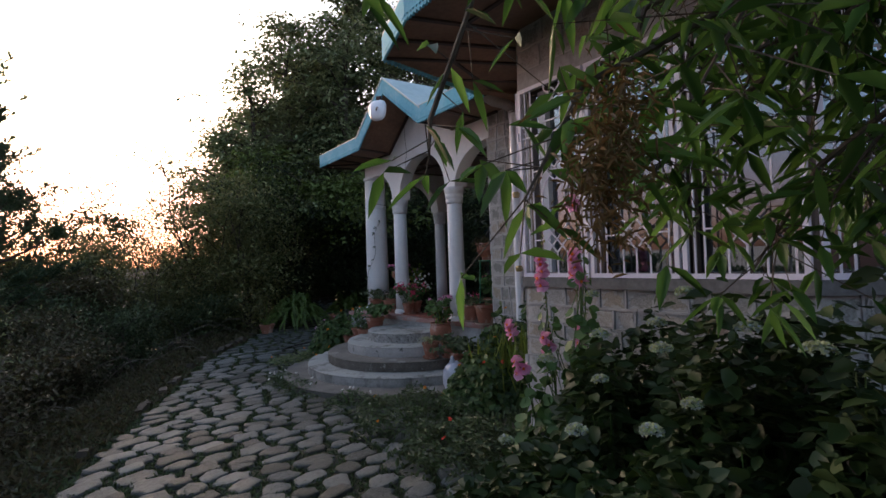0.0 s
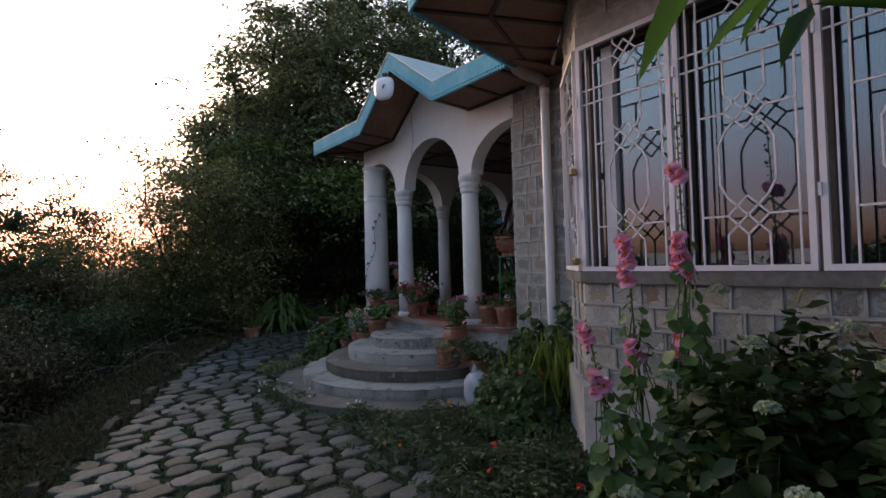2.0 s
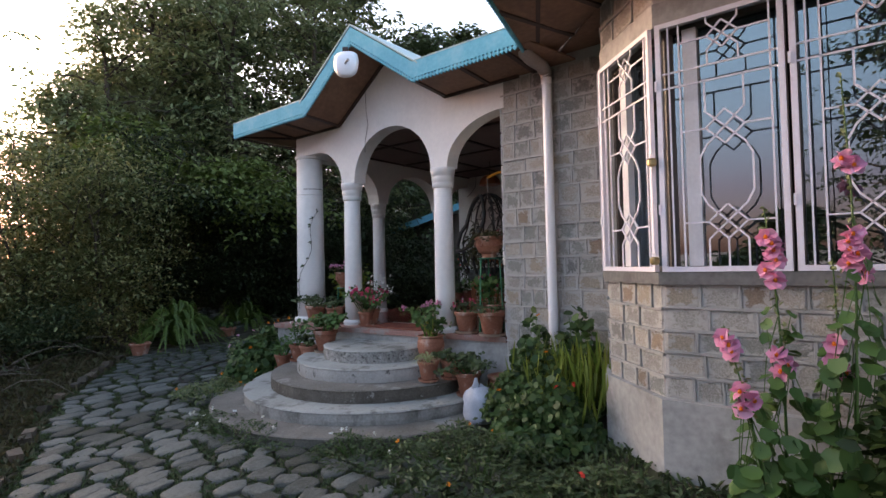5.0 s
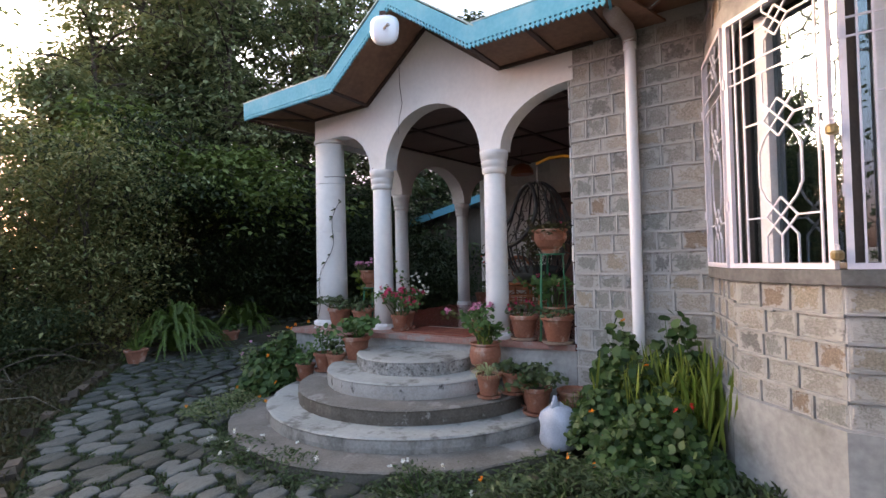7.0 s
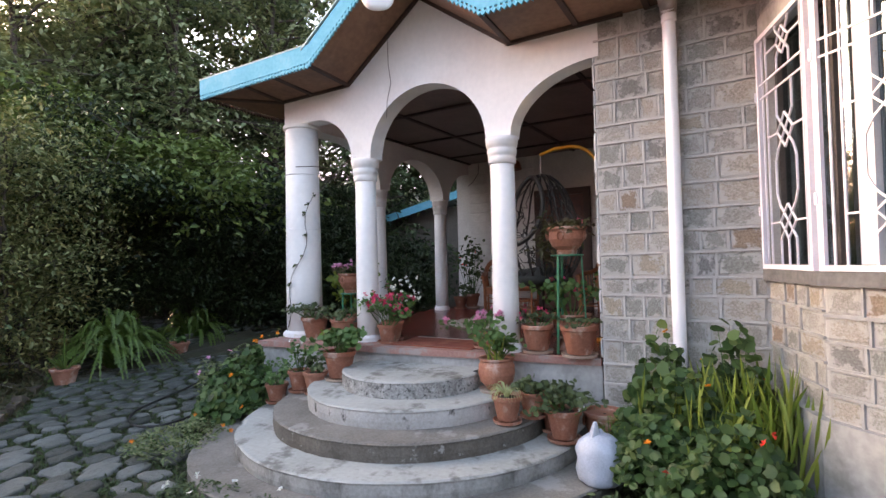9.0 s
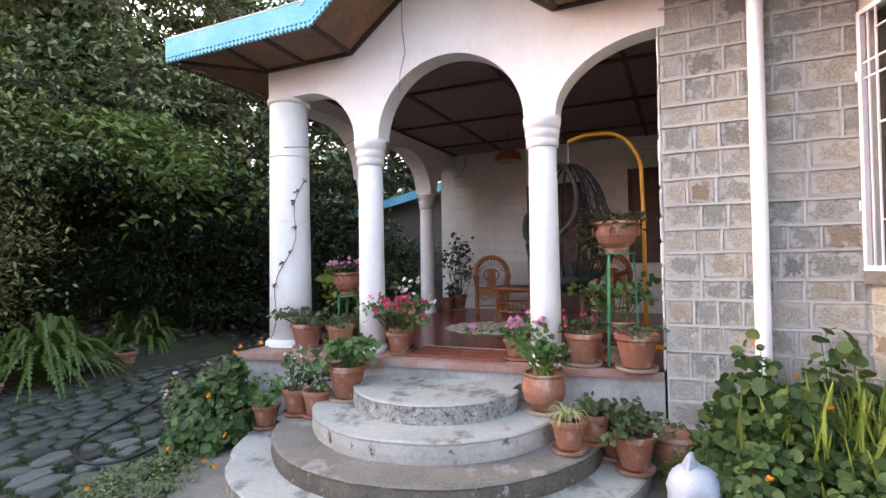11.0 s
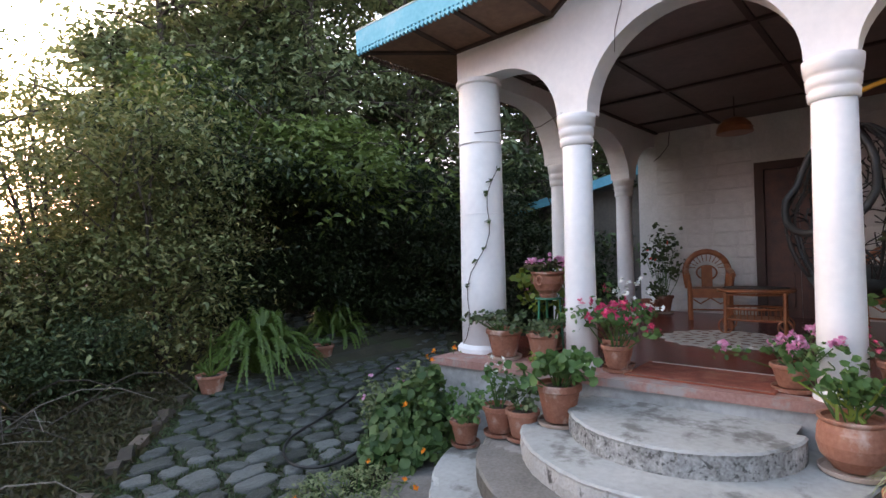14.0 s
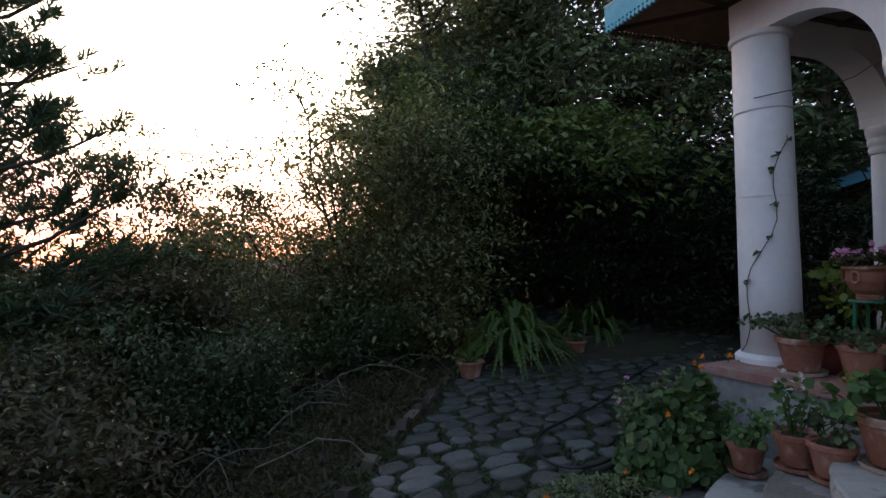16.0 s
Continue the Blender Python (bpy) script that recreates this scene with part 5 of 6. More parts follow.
def blooms(parent, name, centres, size, material, petals=5, head=1):
    """Open flowers, a ring of petals each; head: how many stand together as one flower head."""
    c = np.array(centres, float)
    c = c[np.argsort(c[:, 0] + 3.1 * c[:, 1])]
    head = max(head, len(c) // 24)
    for i in range(0, len(c), head):
        g = c[i:i + head]
        n = len(g)
        axis = unit(rng.normal(size=(n, 3)) * 0.6 + np.array([-0.6, -0.3, 0.5]))
        s = unit(np.cross(axis, rng.normal(size=(n, 3))))
        u = np.cross(axis, s)
        P = np.concatenate([g] * petals)
        D = np.concatenate([s * math.cos(2 * math.pi * k / petals) + u * math.sin(2 * math.pi * k / petals) + axis * 0.35 for k in range(petals)])
        blades(name, P, D, size * rng.uniform(0.85, 1.1, n * petals), size * 0.95, material, parent, 0.05, 0.1)


def stems(parent, name, lines, r, material=None):
    """Thin stalks: a part each where they are few, otherwise one tangle."""
    bm, many = bmesh.new(), len(lines) > 24
    for a, b in lines:
        a, b = Vector(a), Vector(b)
        tube(bm, [a, a.lerp(b, 0.5) + Vector((random.uniform(-1, 1), random.uniform(-1, 1), 0)) * (b - a).length * 0.06, b], [r, r * 0.85, r * 0.6], 4)
        if not many:
            part(name, bm, material or LEAF_BRIGHT, parent)
            bm = bmesh.new()
    if many:
        part(name + "_tangle", bm, material or LEAF_BRIGHT, parent)["kind"] = "stuff"
    else:
        bm.free()


def pot(at, r, h, label, shape="taper", saucer=True, category="pot plant", group="potted plants", turn=0):
    """A clay pot with rim, soil and saucer; plants are added as further parts."""
    root = thing("potted_plant", label, category, at, turn, group)
    z = 0.028 if saucer else 0.0
    if shape == "taper":
        prof = [(r * 0.62, z), (r * 0.66, z + 0.01), (r * 0.9, z + h * 0.8), (r * 0.93, z + h * 0.82), (r, z + h * 0.84), (r * 1.01, z + h * 0.97), (r * 0.98, z + h), (r * 0.88, z + h), (r * 0.84, z + h * 0.9)]
    elif shape == "belly":
        prof = [(r * 0.55, z), (r * 0.62, z + 0.02), (r * 0.88, z + h * 0.25), (r * 0.98, z + h * 0.5), (r * 0.95, z + h * 0.75), (r * 0.86, z + h * 0.9), (r * 0.95, z + h * 0.96), (r * 0.95, z + h), (r * 0.82, z + h), (r * 0.8, z + h * 0.92)]
    else:
        prof = [(r * 0.5, z), (r * 0.55, z + h * 0.12), (r * 0.5, z + h * 0.16), (r * 0.75, z + h * 0.3), (r * 0.92, z + h * 0.55), (r * 0.9, z + h * 0.82), (r * 0.95, z + h * 0.88), (r * 1.05, z + h * 0.93), (r * 1.05, z + h), (r * 0.9, z + h), (r * 0.86, z + h * 0.92)]
    body = part("clay_pot", lathe(bmesh.new(), prof, 28), TERRA, root, smooth=False)
    part("soil", lathe(bmesh.new(), [(r * 0.8, z + h * 0.87), (r * 0.5, z + h * 0.915), (r * 0.1, z + h * 0.92)], 20), POTSOIL, root)
    if shape == "bowl":
        for s in (-1, 1):
            part("handle", tube(bmesh.new(), [(-0.02 + 0.03 * math.cos(t), s * (r * 0.93 + 0.012), z + h * 0.68 + 0.035 * math.sin(t)) for t in [j * math.pi / 6 for j in range(12)]], 0.009, 6, True), TERRA, body)
        part("handle", tube(bmesh.new(), [(-(r * 0.93 + 0.012), 0.03 * math.cos(t), z + h * 0.68 + 0.04 * math.sin(t)) for t in [j * math.pi / 6 for j in range(12)]], 0.009, 6, True), TERRA, body)
    if saucer:
        part("saucer", lathe(bmesh.new(), [(r * 0.78, 0), (r * 0.92, 0.006), (r * 0.97, 0.032), (r * 0.93, 0.032), (r * 0.88, 0.012), (r * 0.3, 0.012)], 28), SAUCER if shape != "taper" or r > 0.15 else TERRA, root, "shallow clay saucer")
    return root, z + h


def geranium(root, top, r, height, n, flowers=0, petal=PINK, material=LEAF_BRIGHT, leaf=0.06):
    tips = [(random.gauss(0, r * 0.75), random.gauss(0, r * 0.75), top + height * random.uniform(0.3, 1.0)) for _ in range(max(6, n // 12))]
    stems(root, "stem", [((x * 0.3, y * 0.3, top - 0.03), (x, y, z)) for x, y, z in tips], 0.006)
    n = int(n * 1.35)
    P = np.array(tips)[rng.integers(0, len(tips), n)] + rng.normal(size=(n, 3)) * np.array([r * 0.28, r * 0.28, height * 0.12])
    L = leaf * rng.uniform(0.6, 1.2, n)
    discs("foliage", P, rng.normal(size=(n, 3)) * 0.55 + np.array([-0.35, -0.2, 0.7]), L * 0.4, material, root)
    if flowers:
        c = [(x + random.gauss(0, 0.02), y + random.gauss(0, 0.02), z + random.uniform(0.01, 0.07)) for x, y, z in (random.choice(tips) for _ in range(flowers))]
        blooms(root, "flower_head", c, 0.028, petal, 5, 8)


r1, t1 = pot((4.07, 8.2, 0.3), 0.165, 0.27, "large terracotta pot of glossy green leaves on the steps")
geranium(r1, t1, 0.2, 0.2, 220, material=LEAF_BRIGHT, leaf=0.085)
blooms(r1, "flower", [(-0.12, 0.12, t1 + 0.18), (-0.1, 0.17, t1 + 0.16), (-0.05, 0.2, t1 + 0.2)], 0.025, LEAF_YELLOW)
r1, t1 = pot((3.96, 8.66, 0.153), 0.132, 0.2, "terracotta pot with white flowering stalks on the steps")
geranium(r1, t1, 0.14, 0.3, 110, 0, leaf=0.05)
blooms(r1, "flower", [(random.gauss(0, 0.08), random.gauss(0, 0.08), t1 + random.uniform(0.2, 0.42)) for _ in range(9)], 0.022, WHITEPETAL)
r1, t1 = pot((3.92, 8.98, 0.01), 0.125, 0.18, "terracotta pot of small green herbs on the steps")
geranium(r1, t1, 0.14, 0.2, 180, 0, leaf=0.05)
r1, t1 = pot((3.98, 8.46, 0.153), 0.13, 0.2, "dark weathered clay pot behind others on the steps")
geranium(r1, t1, 0.12, 0.12, 80, 0, material=LEAF_DARK)
r1, t1 = pot((4.56, 9.04, 0.6), 0.165, 0.24, "wide terracotta pot of trailing greenery on the porch edge")
geranium(r1, t1, 0.2, 0.14, 170, 0, material=LEAF_DARK, leaf=0.055)
r1, t1 = pot((4.65, 8.69, 0.6), 0.145, 0.23, "terracotta pot of low greenery on the porch edge")
geranium(r1, t1, 0.15, 0.1, 120, 0, material=LEAF_DARK, leaf=0.05)
stems(r1, "tall_stem", [((0, -0.02, t1), (0.0, -0.2, t1 + 0.12))], 0.005)
tuft(r1, "stem_leaves", 10, (0.0, -0.21, t1 + 0.14), (0.02, 0.02, 0.03), 0.07, LEAF_BRIGHT, 0.95)
r1, t1 = pot((4.66, 8.02, 0.602), 0.12, 0.18, "terracotta pot of tall pink geraniums beside the doormat")
geranium(r1, t1, 0.17, 0.3, 120, 60, HOTPINK)
r1, t1 = pot((4.83, 8.08, 0.602), 0.13, 0.2, "terracotta pot of white and pink geraniums in full flower")
geranium(r1, t1, 0.24, 0.4, 150, 60, HOTPINK)
blooms(r1, "white_flower", [(random.gauss(0.05, 0.12), random.gauss(-0.15, 0.1), t1 + random.uniform(0.2, 0.5)) for _ in range(26)], 0.03, WHITEPETAL)
r1, t1 = pot((4.8, 6.88, 0.602), 0.13, 0.15, "small terracotta pot of pink geraniums by the column")
geranium(r1, t1, 0.17, 0.2, 130, 70, PINK, leaf=0.05)
r1, t1 = pot((4.34, 6.54, 0.3), 0.17, 0.28, "round-bellied terracotta pot of pale-stemmed greenery on the steps", "belly")
geranium(r1, t1, 0.17, 0.28, 150, 0, leaf=0.07)
stems(r1, "thick_stem", [((random.gauss(0, 0.04), random.gauss(0, 0.04), t1 - 0.02), (random.gauss(0, 0.1), random.gauss(0.05, 0.1), t1 + random.uniform(0.12, 0.24))) for _ in range(7)], 0.011, LEAF_YELLOW)
r1, t1 = pot((4.76, 6.3, 0.602), 0.155, 0.24, "tapered terracotta pot with small purple flowers on the porch edge")
geranium(r1, t1, 0.12, 0.1, 110, 8, HOTPINK, LEAF_DARK, 0.045)
r1, t1 = pot((4.7, 5.88, 0.602), 0.17, 0.26, "tapered terracotta pot of low seedlings beside the stone pier")
geranium(r1, t1, 0.12, 0.06, 90, 0, material=LEAF_DARK, leaf=0.045)
r1, t1 = pot((5.05, 6.06, 0.722), 0.19, 0.2, "wide terracotta bowl of tall green geraniums on an upturned clay foot", "bowl")
part("foot", lathe(bmesh.new(), [(0.13, -0.12), (0.135, -0.1), (0.1, -0.015), (0.1, 0.0)], 24), TERRA, r1)
geranium(r1, t1, 0.2, 0.34, 170, 4, HOTPINK, leaf=0.08)
r1, t1 = pot((3.98, 6.28, 0.153), 0.125, 0.2, "terracotta pot of striped spider plant on a saucer")
for j in range(46):
    a, f = random.uniform(0, 6.28), random.uniform(0.6, 1.1)
    out, side = Vector((math.cos(a), math.sin(a), 0)), Vector((-math.sin(a), math.cos(a), 0))
    bm, rows = bmesh.new(), []
    for u in (0, 0.2, 0.4, 0.6, 0.8, 1.0):
        q = out * (0.01 + 0.2 * f * u) + Vector((0, 0, t1 - 0.02 + f * (0.42 * u - 0.42 * u * u) * random.uniform(0.9, 1.05)))
        w = 0.008 * (1.05 - u)
        rows.append([bm.verts.new(q - side * w), bm.verts.new(q + Vector((0, 0, -w * 0.6))), bm.verts.new(q + side * w)])
    for c, d in zip(rows, rows[1:]):
        bm.faces.new((c[0], c[1], d[1], d[0]))
        bm.faces.new((c[1], c[2], d[2], d[1]))
    part("spider_leaf", bm, LEAF_STRIPE, r1)
r1, t1 = pot((4.22, 6.15, 0.153), 0.12, 0.19, "shaded terracotta pot of dark leaves on the step")
geranium(r1, t1, 0.13, 0.1, 90, 0, material=LEAF_DARK)
r1, t1 = pot((4.38, 6.02, 0.01), 0.13, 0.2, "shaded terracotta pot of dark spreading leaves by the plinth")
geranium(r1, t1, 0.17, 0.1, 130, 0, material=LEAF_DARK)
r1, t1 = pot((4.18, 5.87, 0.01), 0.145, 0.23, "terracotta pot of dark rounded leaves on the lowest step")
geranium(r1, t1, 0.18, 0.16, 190, 0, material=LEAF_DARK, leaf=0.06)
blooms(r1, "flower", [(0.0, -0.16, t1 + 0.03), (-0.02, -0.14, t1 + 0.01)], 0.02, WHITEPETAL)
r1, t1 = pot((4.5, 5.62, -0.1), 0.17, 0.3, "pale clay bowl standing against the porch base", "bowl", False)
r1, t1 = pot((8.75, 9.15, 0.602), 0.16, 0.24, "dark clay pot with a tall leafy plant at the back wall")
geranium(r1, t1, 0.18, 0.95, 200, 6, RED, LEAF_DARK, 0.08)
r1, t1 = pot((8.5, 9.25, 0.602), 0.13, 0.2, "small dark pot of greenery by the far column")
geranium(r1, t1, 0.14, 0.2, 90, 4, WHITEPETAL, LEAF_DARK, 0.06)
r1, t1 = pot((3.4, 12.6, -0.05), 0.18, 0.22, "terracotta bowl with bare cactus stems at the path's edge", "taper", False)
stems(r1, "stalk", [((0, 0, t1 - 0.04), (random.gauss(0, 0.16), random.gauss(0, 0.16), t1 + random.uniform(0.05, 0.2))) for _ in range(9)] + [((0, 0, t1), (0.02, 0.03, t1 + 0.55))], 0.013, LEAF_BLADE)
r1, t1 = pot((5.35, 13.15, -0.05), 0.19, 0.25, "terracotta bowl of short greenery beside the ferns", "taper", False)
geranium(r1, t1, 0.12, 0.1, 80, 0, material=LEAF_BRIGHT, leaf=0.06)

# plant stands
for at, h, rr, ht, lab in (((4.92, 6.04, 0.602), 0.93, 0.15, 0.3, "tall"), ((4.94, 8.8, 0.602), 0.53, 0.12, 0.0, "low")):
    st = thing("plant_stand", "%s green-painted iron plant stand" % lab, "plant stand", at, 20, "green iron stands")
    part("top_ring", tube(bmesh.new(), [(rr * math.cos(t), rr * math.sin(t), h - 0.008) for t in [j * math.pi / 10 for j in range(20)]], 0.008, 6, True), GREENIRON, st)
    part("top_plate", lathe(bmesh.new(), [(rr, h - 0.012), (rr, h)], 24), GREENIRON, st)
    for a in (20, 140, 260):
        c, s = math.cos(radians(a)), math.sin(radians(a))
        bm = bmesh.new()
        beam(bm, (rr * 0.9 * c, rr * 0.9 * s, h - 0.01), (rr * 1.15 * c, rr * 1.15 * s, 0.0), 0.022, 0.012)
        part("leg", bm, GREENIRON, st)
    part("lower_ring", tube(bmesh.new(), [(rr * 1.02 * math.cos(t), rr * 1.02 * math.sin(t), h * 0.35) for t in [j * math.pi / 10 for j in range(20)]], 0.006, 6, True), GREENIRON, st)
r1, t1 = pot((4.92, 6.04, 1.534), 0.185, 0.26, "handled terracotta bowl of dry trailing stems on the tall stand", "bowl", False)
tuft(r1, "dry_growth", 260, (0, 0, t1), (0.1, 0.1, 0.03), 0.09, LEAF_DRY, 0.35, 0.3, 0.4)
D0 = np.array([0.05, 0.22, t1 - 0.12])
tuft(r1, "trailing_foliage", 160, D0, (0.06, 0.06, 0.12), 0.08, LEAF_DRY, 0.35, 0.0, 0.5)
blooms(r1, "flower", [(0.05, -0.15, t1 + 0.05), (0.02, -0.12, t1 + 0.07)], 0.025, HOTPINK)
r1, t1 = pot((4.94, 8.8, 1.134), 0.15, 0.24, "handled terracotta bowl of pink flowers on the low iron stand", "bowl", False)
geranium(r1, t1, 0.16, 0.1, 120, 50, PINK, LEAF_DRY, 0.05)
r1, t1 = pot((5.22, 8.95, 0.602), 0.14, 0.22, "clay pot of yellow and red leaved plant between the columns")
geranium(r1, t1, 0.18, 0.5, 160, 14, PINK, LEAF_YELLOW, 0.09)

# plastic bag
bag = thing("plastic_bag", "knotted white plastic carrier bag standing on the step", "bag", (3.85, 5.5, -0.13), 100)
bm = bmesh.new()
prof = [(0.15, 0.0), (0.19, 0.02), (0.205, 0.07), (0.205, 0.15), (0.195, 0.21), (0.17, 0.255), (0.115, 0.29), (0.06, 0.305)]
lathe(bm, prof, 28)
for v in bm.verts:
    f = 1 + 0.16 * noise.noise(v.co * 9) + 0.1 * noise.noise(v.co * 26)
    v.co.x *= f
    v.co.y *= f * 0.85
    v.co = Vector((v.co.x * 0.82, v.co.y * 0.85, v.co.z * 1.15))
BAGM = surface("white_plastic_film", (0.3, 0.34, 0.41), (0.48, 0.52, 0.6), 0.35, 8.0, 0.5)
part("sack", bm, BAGM, bag, smooth=True)
for s, tall in ((-1, 0.4), (1, 1.0)):
    bm = bmesh.new()
    tube(bm, [(0.03 * s, 0.0, 0.24), (0.035 * s, 0.01, 0.3), (0.028 * s, 0.02 * s, 0.31 + 0.05 * tall), (0.012 * s + 0.01, 0.03 * s, 0.33 + 0.11 * tall)], [0.075, 0.06, 0.04, 0.01], 9)
    for v in bm.verts:
        v.co += noise.noise_vector(v.co * 22) * 0.016
    part("handle", bm, BAGM, bag)

# ---- flower beds ----


def clump(name, label, category, at, rx, ry, height, n, leaf, material, flowers=0, petal=ORANGE, wide=1.0, group="", tall=0.8, size=0.03):
    leaves_round = wide >= 1.0
    root = thing(name, label, category, at, group=group)
    a, r = rng.uniform(0, 6.283, n), np.sqrt(rng.uniform(0, 1, n))
    x, y = rx * r * np.cos(a), ry * r * np.sin(a)
    hh = height * (1 - r ** 2 * tall) * (0.75 + 0.25 * np.sin(x * 9 + at[1]) * np.cos(y * 7 + at[0]))
    z = hh * rng.uniform(0.25, 1.0, n) ** 0.6
    P = np.stack([x, y, z], 1)
    stems(root, "stem", [((P[i, 0] * 0.6, P[i, 1] * 0.6, 0), tuple(P[i])) for i in range(0, n, max(1, n // 60))], 0.005)
    L = leaf * rng.uniform(0.5, 1.2, n)
    D = rng.normal(size=(n, 3)) * np.array([1, 1, 0.4])
    if leaves_round:
        N = rng.normal(size=(n, 3)) * 0.5 + np.array([-0.35, -0.15, 0.7]) + P * np.array([0.9, 0.9, 0])
        discs("leaves", P, N, L * 0.36, material, root)
    else:
        blades("leaves", P, D, L, L * wide, material, root, 0.1, 0.1)
    if flowers:
        i = rng.integers(0, n, flowers)
        c = P[i].copy()
        c[:, 2] = hh[i] + 0.04
        blooms(root, "flower", c, size, petal)
    return root


BEDS = "flower bed plants"
clump("nasturtium_clump", "large round nasturtium leaves climbing beside the rain pipe", "nasturtium", (4.36, 5.2, -0.1), 0.27, 0.3, 1.2, 330, 0.13, LEAF_ROUND, 1, ORANGE, group=BEDS, tall=0.6)
clump("nasturtium_clump", "round-leaved nasturtiums with orange flowers below the pipe", "nasturtium", (4.05, 5.0, -0.15), 0.52, 0.5, 0.95, 2000, 0.1, LEAF_ROUND, 5, ORANGE, group=BEDS)
clump("nasturtium_clump", "round-leaved nasturtiums climbing the pier foot", "nasturtium", (4.38, 4.75, -0.1), 0.33, 0.45, 1.25, 800, 0.12, LEAF_ROUND, 2, ORANGE, group=BEDS)
clump("nasturtium_clump", "round-leaved nasturtiums sprawling at the bay's foot", "nasturtium", (3.65, 4.65, -0.15), 0.5, 0.5, 0.75, 1400, 0.09, LEAF_ROUND, 4, RED, group=BEDS)
clump("nasturtium_clump", "pale round-leaved nasturtiums beside the steps", "nasturtium", (3.8, 9.45, -0.2), 0.5, 0.42, 0.92, 1300, 0.125, LEAF_ROUND, 4, ORANGE, group=BEDS)
clump("rose_bush", "thin rose bush with pink blooms by the porch corner", "rose bush", (4.0, 9.85, -0.2), 0.42, 0.32, 0.85, 1300, 0.055, LEAF_TREE, 6, PINK, 0.55, BEDS, 0.3, 0.035)
clump("rose_bush", "small leafy rose bush against the corner column", "rose bush", (4.35, 9.65, -0.2), 0.25, 0.25, 1.1, 240, 0.045, LEAF_TREE, 4, ORANGE, 0.55, BEDS, 0.3, 0.03)
clump("marigold_plant", "feathery yellow-green marigold with an orange flower", "marigold", (4.2, 5.52, -0.15), 0.2, 0.2, 0.5, 420, 0.05, LEAF_YELLOW, 1, ORANGE, 0.15, BEDS, 0.5, 0.045)
clump("low_weeds", "low dark weeds with white daisies along the lowest step", "weeds", (2.35, 7.5, -0.24), 0.3, 0.9, 0.22, 1500, 0.05, LEAF_DARK, 9, WHITEPETAL, 0.35, BEDS, 0.6, 0.025)
clump("low_weeds", "low dark weeds in front of the steps", "weeds", (2.7, 6.0, -0.24), 0.45, 0.5, 0.24, 1300, 0.05, LEAF_DARK, 5, WHITEPETAL, 0.35, BEDS, 0.6, 0.025)
clump("low_weeds", "low bright weeds with orange flowers beside the steps", "weeds", (3.0, 9.25, -0.22), 0.5, 0.5, 0.25, 1500, 0.05, LEAF_TREE, 5, ORANGE, 0.35, BEDS, 0.6, 0.025)
clump("low_weeds", "dark tangled weeds before the bay bed", "weeds", (2.9, 4.9, -0.22), 0.65, 0.75, 0.45, 2200, 0.07, LEAF_DARK, 4, ORANGE, 0.3, BEDS, 0.6, 0.025)
clump("low_weeds", "dark tangled weeds at the bed's border", "weeds", (2.7, 3.7, -0.2), 0.55, 0.7, 0.4, 1900, 0.07, LEAF_DARK, 3, RED, 0.3, BEDS, 0.6, 0.03)
sword = thing("sword_fern", "upright yellow-green sword fern blades at the pier foot", "fern", (4.15, 4.62, -0.1), group=BEDS)
n = 340
P = np.stack([rng.normal(0, 0.17, n), rng.normal(-0.05, 0.26, n), rng.uniform(0.1, 0.45, n)], 1)
blades("fronds", P, rng.normal(size=(n, 3)) * 0.22 + np.array([0, 0, 1.0]), rng.uniform(0.3, 0.55, n), 0.026, LEAF_YELLOW, sword, 0.05)


def fern(at, reach, n, label, seed):
    """A fountain of long arching fronds, each a tapering folded strip with notched sides."""
    root = thing("fern", label, "fern", at, group="ferns at the path's end")
    r = random.Random(seed)
    for i in range(n):
        a, f = r.uniform(0, 6.28), r.random()
        R, H = reach * (0.35 + 0.75 * f), reach * (1.25 - 0.55 * f) * r.uniform(0.75, 1.1)
        out, side = Vector((math.cos(a), math.sin(a), 0)), Vector((-math.sin(a), math.cos(a), 0))
        bm = bmesh.new()
        rows = []
        k = 40
        for s in range(k + 1):
            u = s / k
            q = out * (0.06 + R * u) + Vector((0, 0, H * (2.3 * u - (1.75 + 0.7 * f) * u * u))) + side * 0.08 * math.sin(u * 3 + i)
            w = 0.058 * math.sin(math.pi * min(0.98, 0.08 + 0.9 * u)) * (1.0 if s % 2 else 0.12) + 0.002
            rows.append([bm.verts.new(q - side * w + Vector((0, 0, -w * 0.5))), bm.verts.new(q), bm.verts.new(q + side * w + Vector((0, 0, -w * 0.5)))])
        for c, d in zip(rows, rows[1:]):
            bm.faces.new((c[0], c[1], d[1], d[0]))
            bm.faces.new((c[1], c[2], d[2], d[1]))
        part("frond", bm, LEAF_BLADE, root)
    return root


fern((4.3, 13.1, -0.05), 0.95, 150, "large arching green fern beside the path", 31)
fern((6.15, 13.95, -0.05), 0.9, 80, "large arching fern in the shade of the trees", 32)


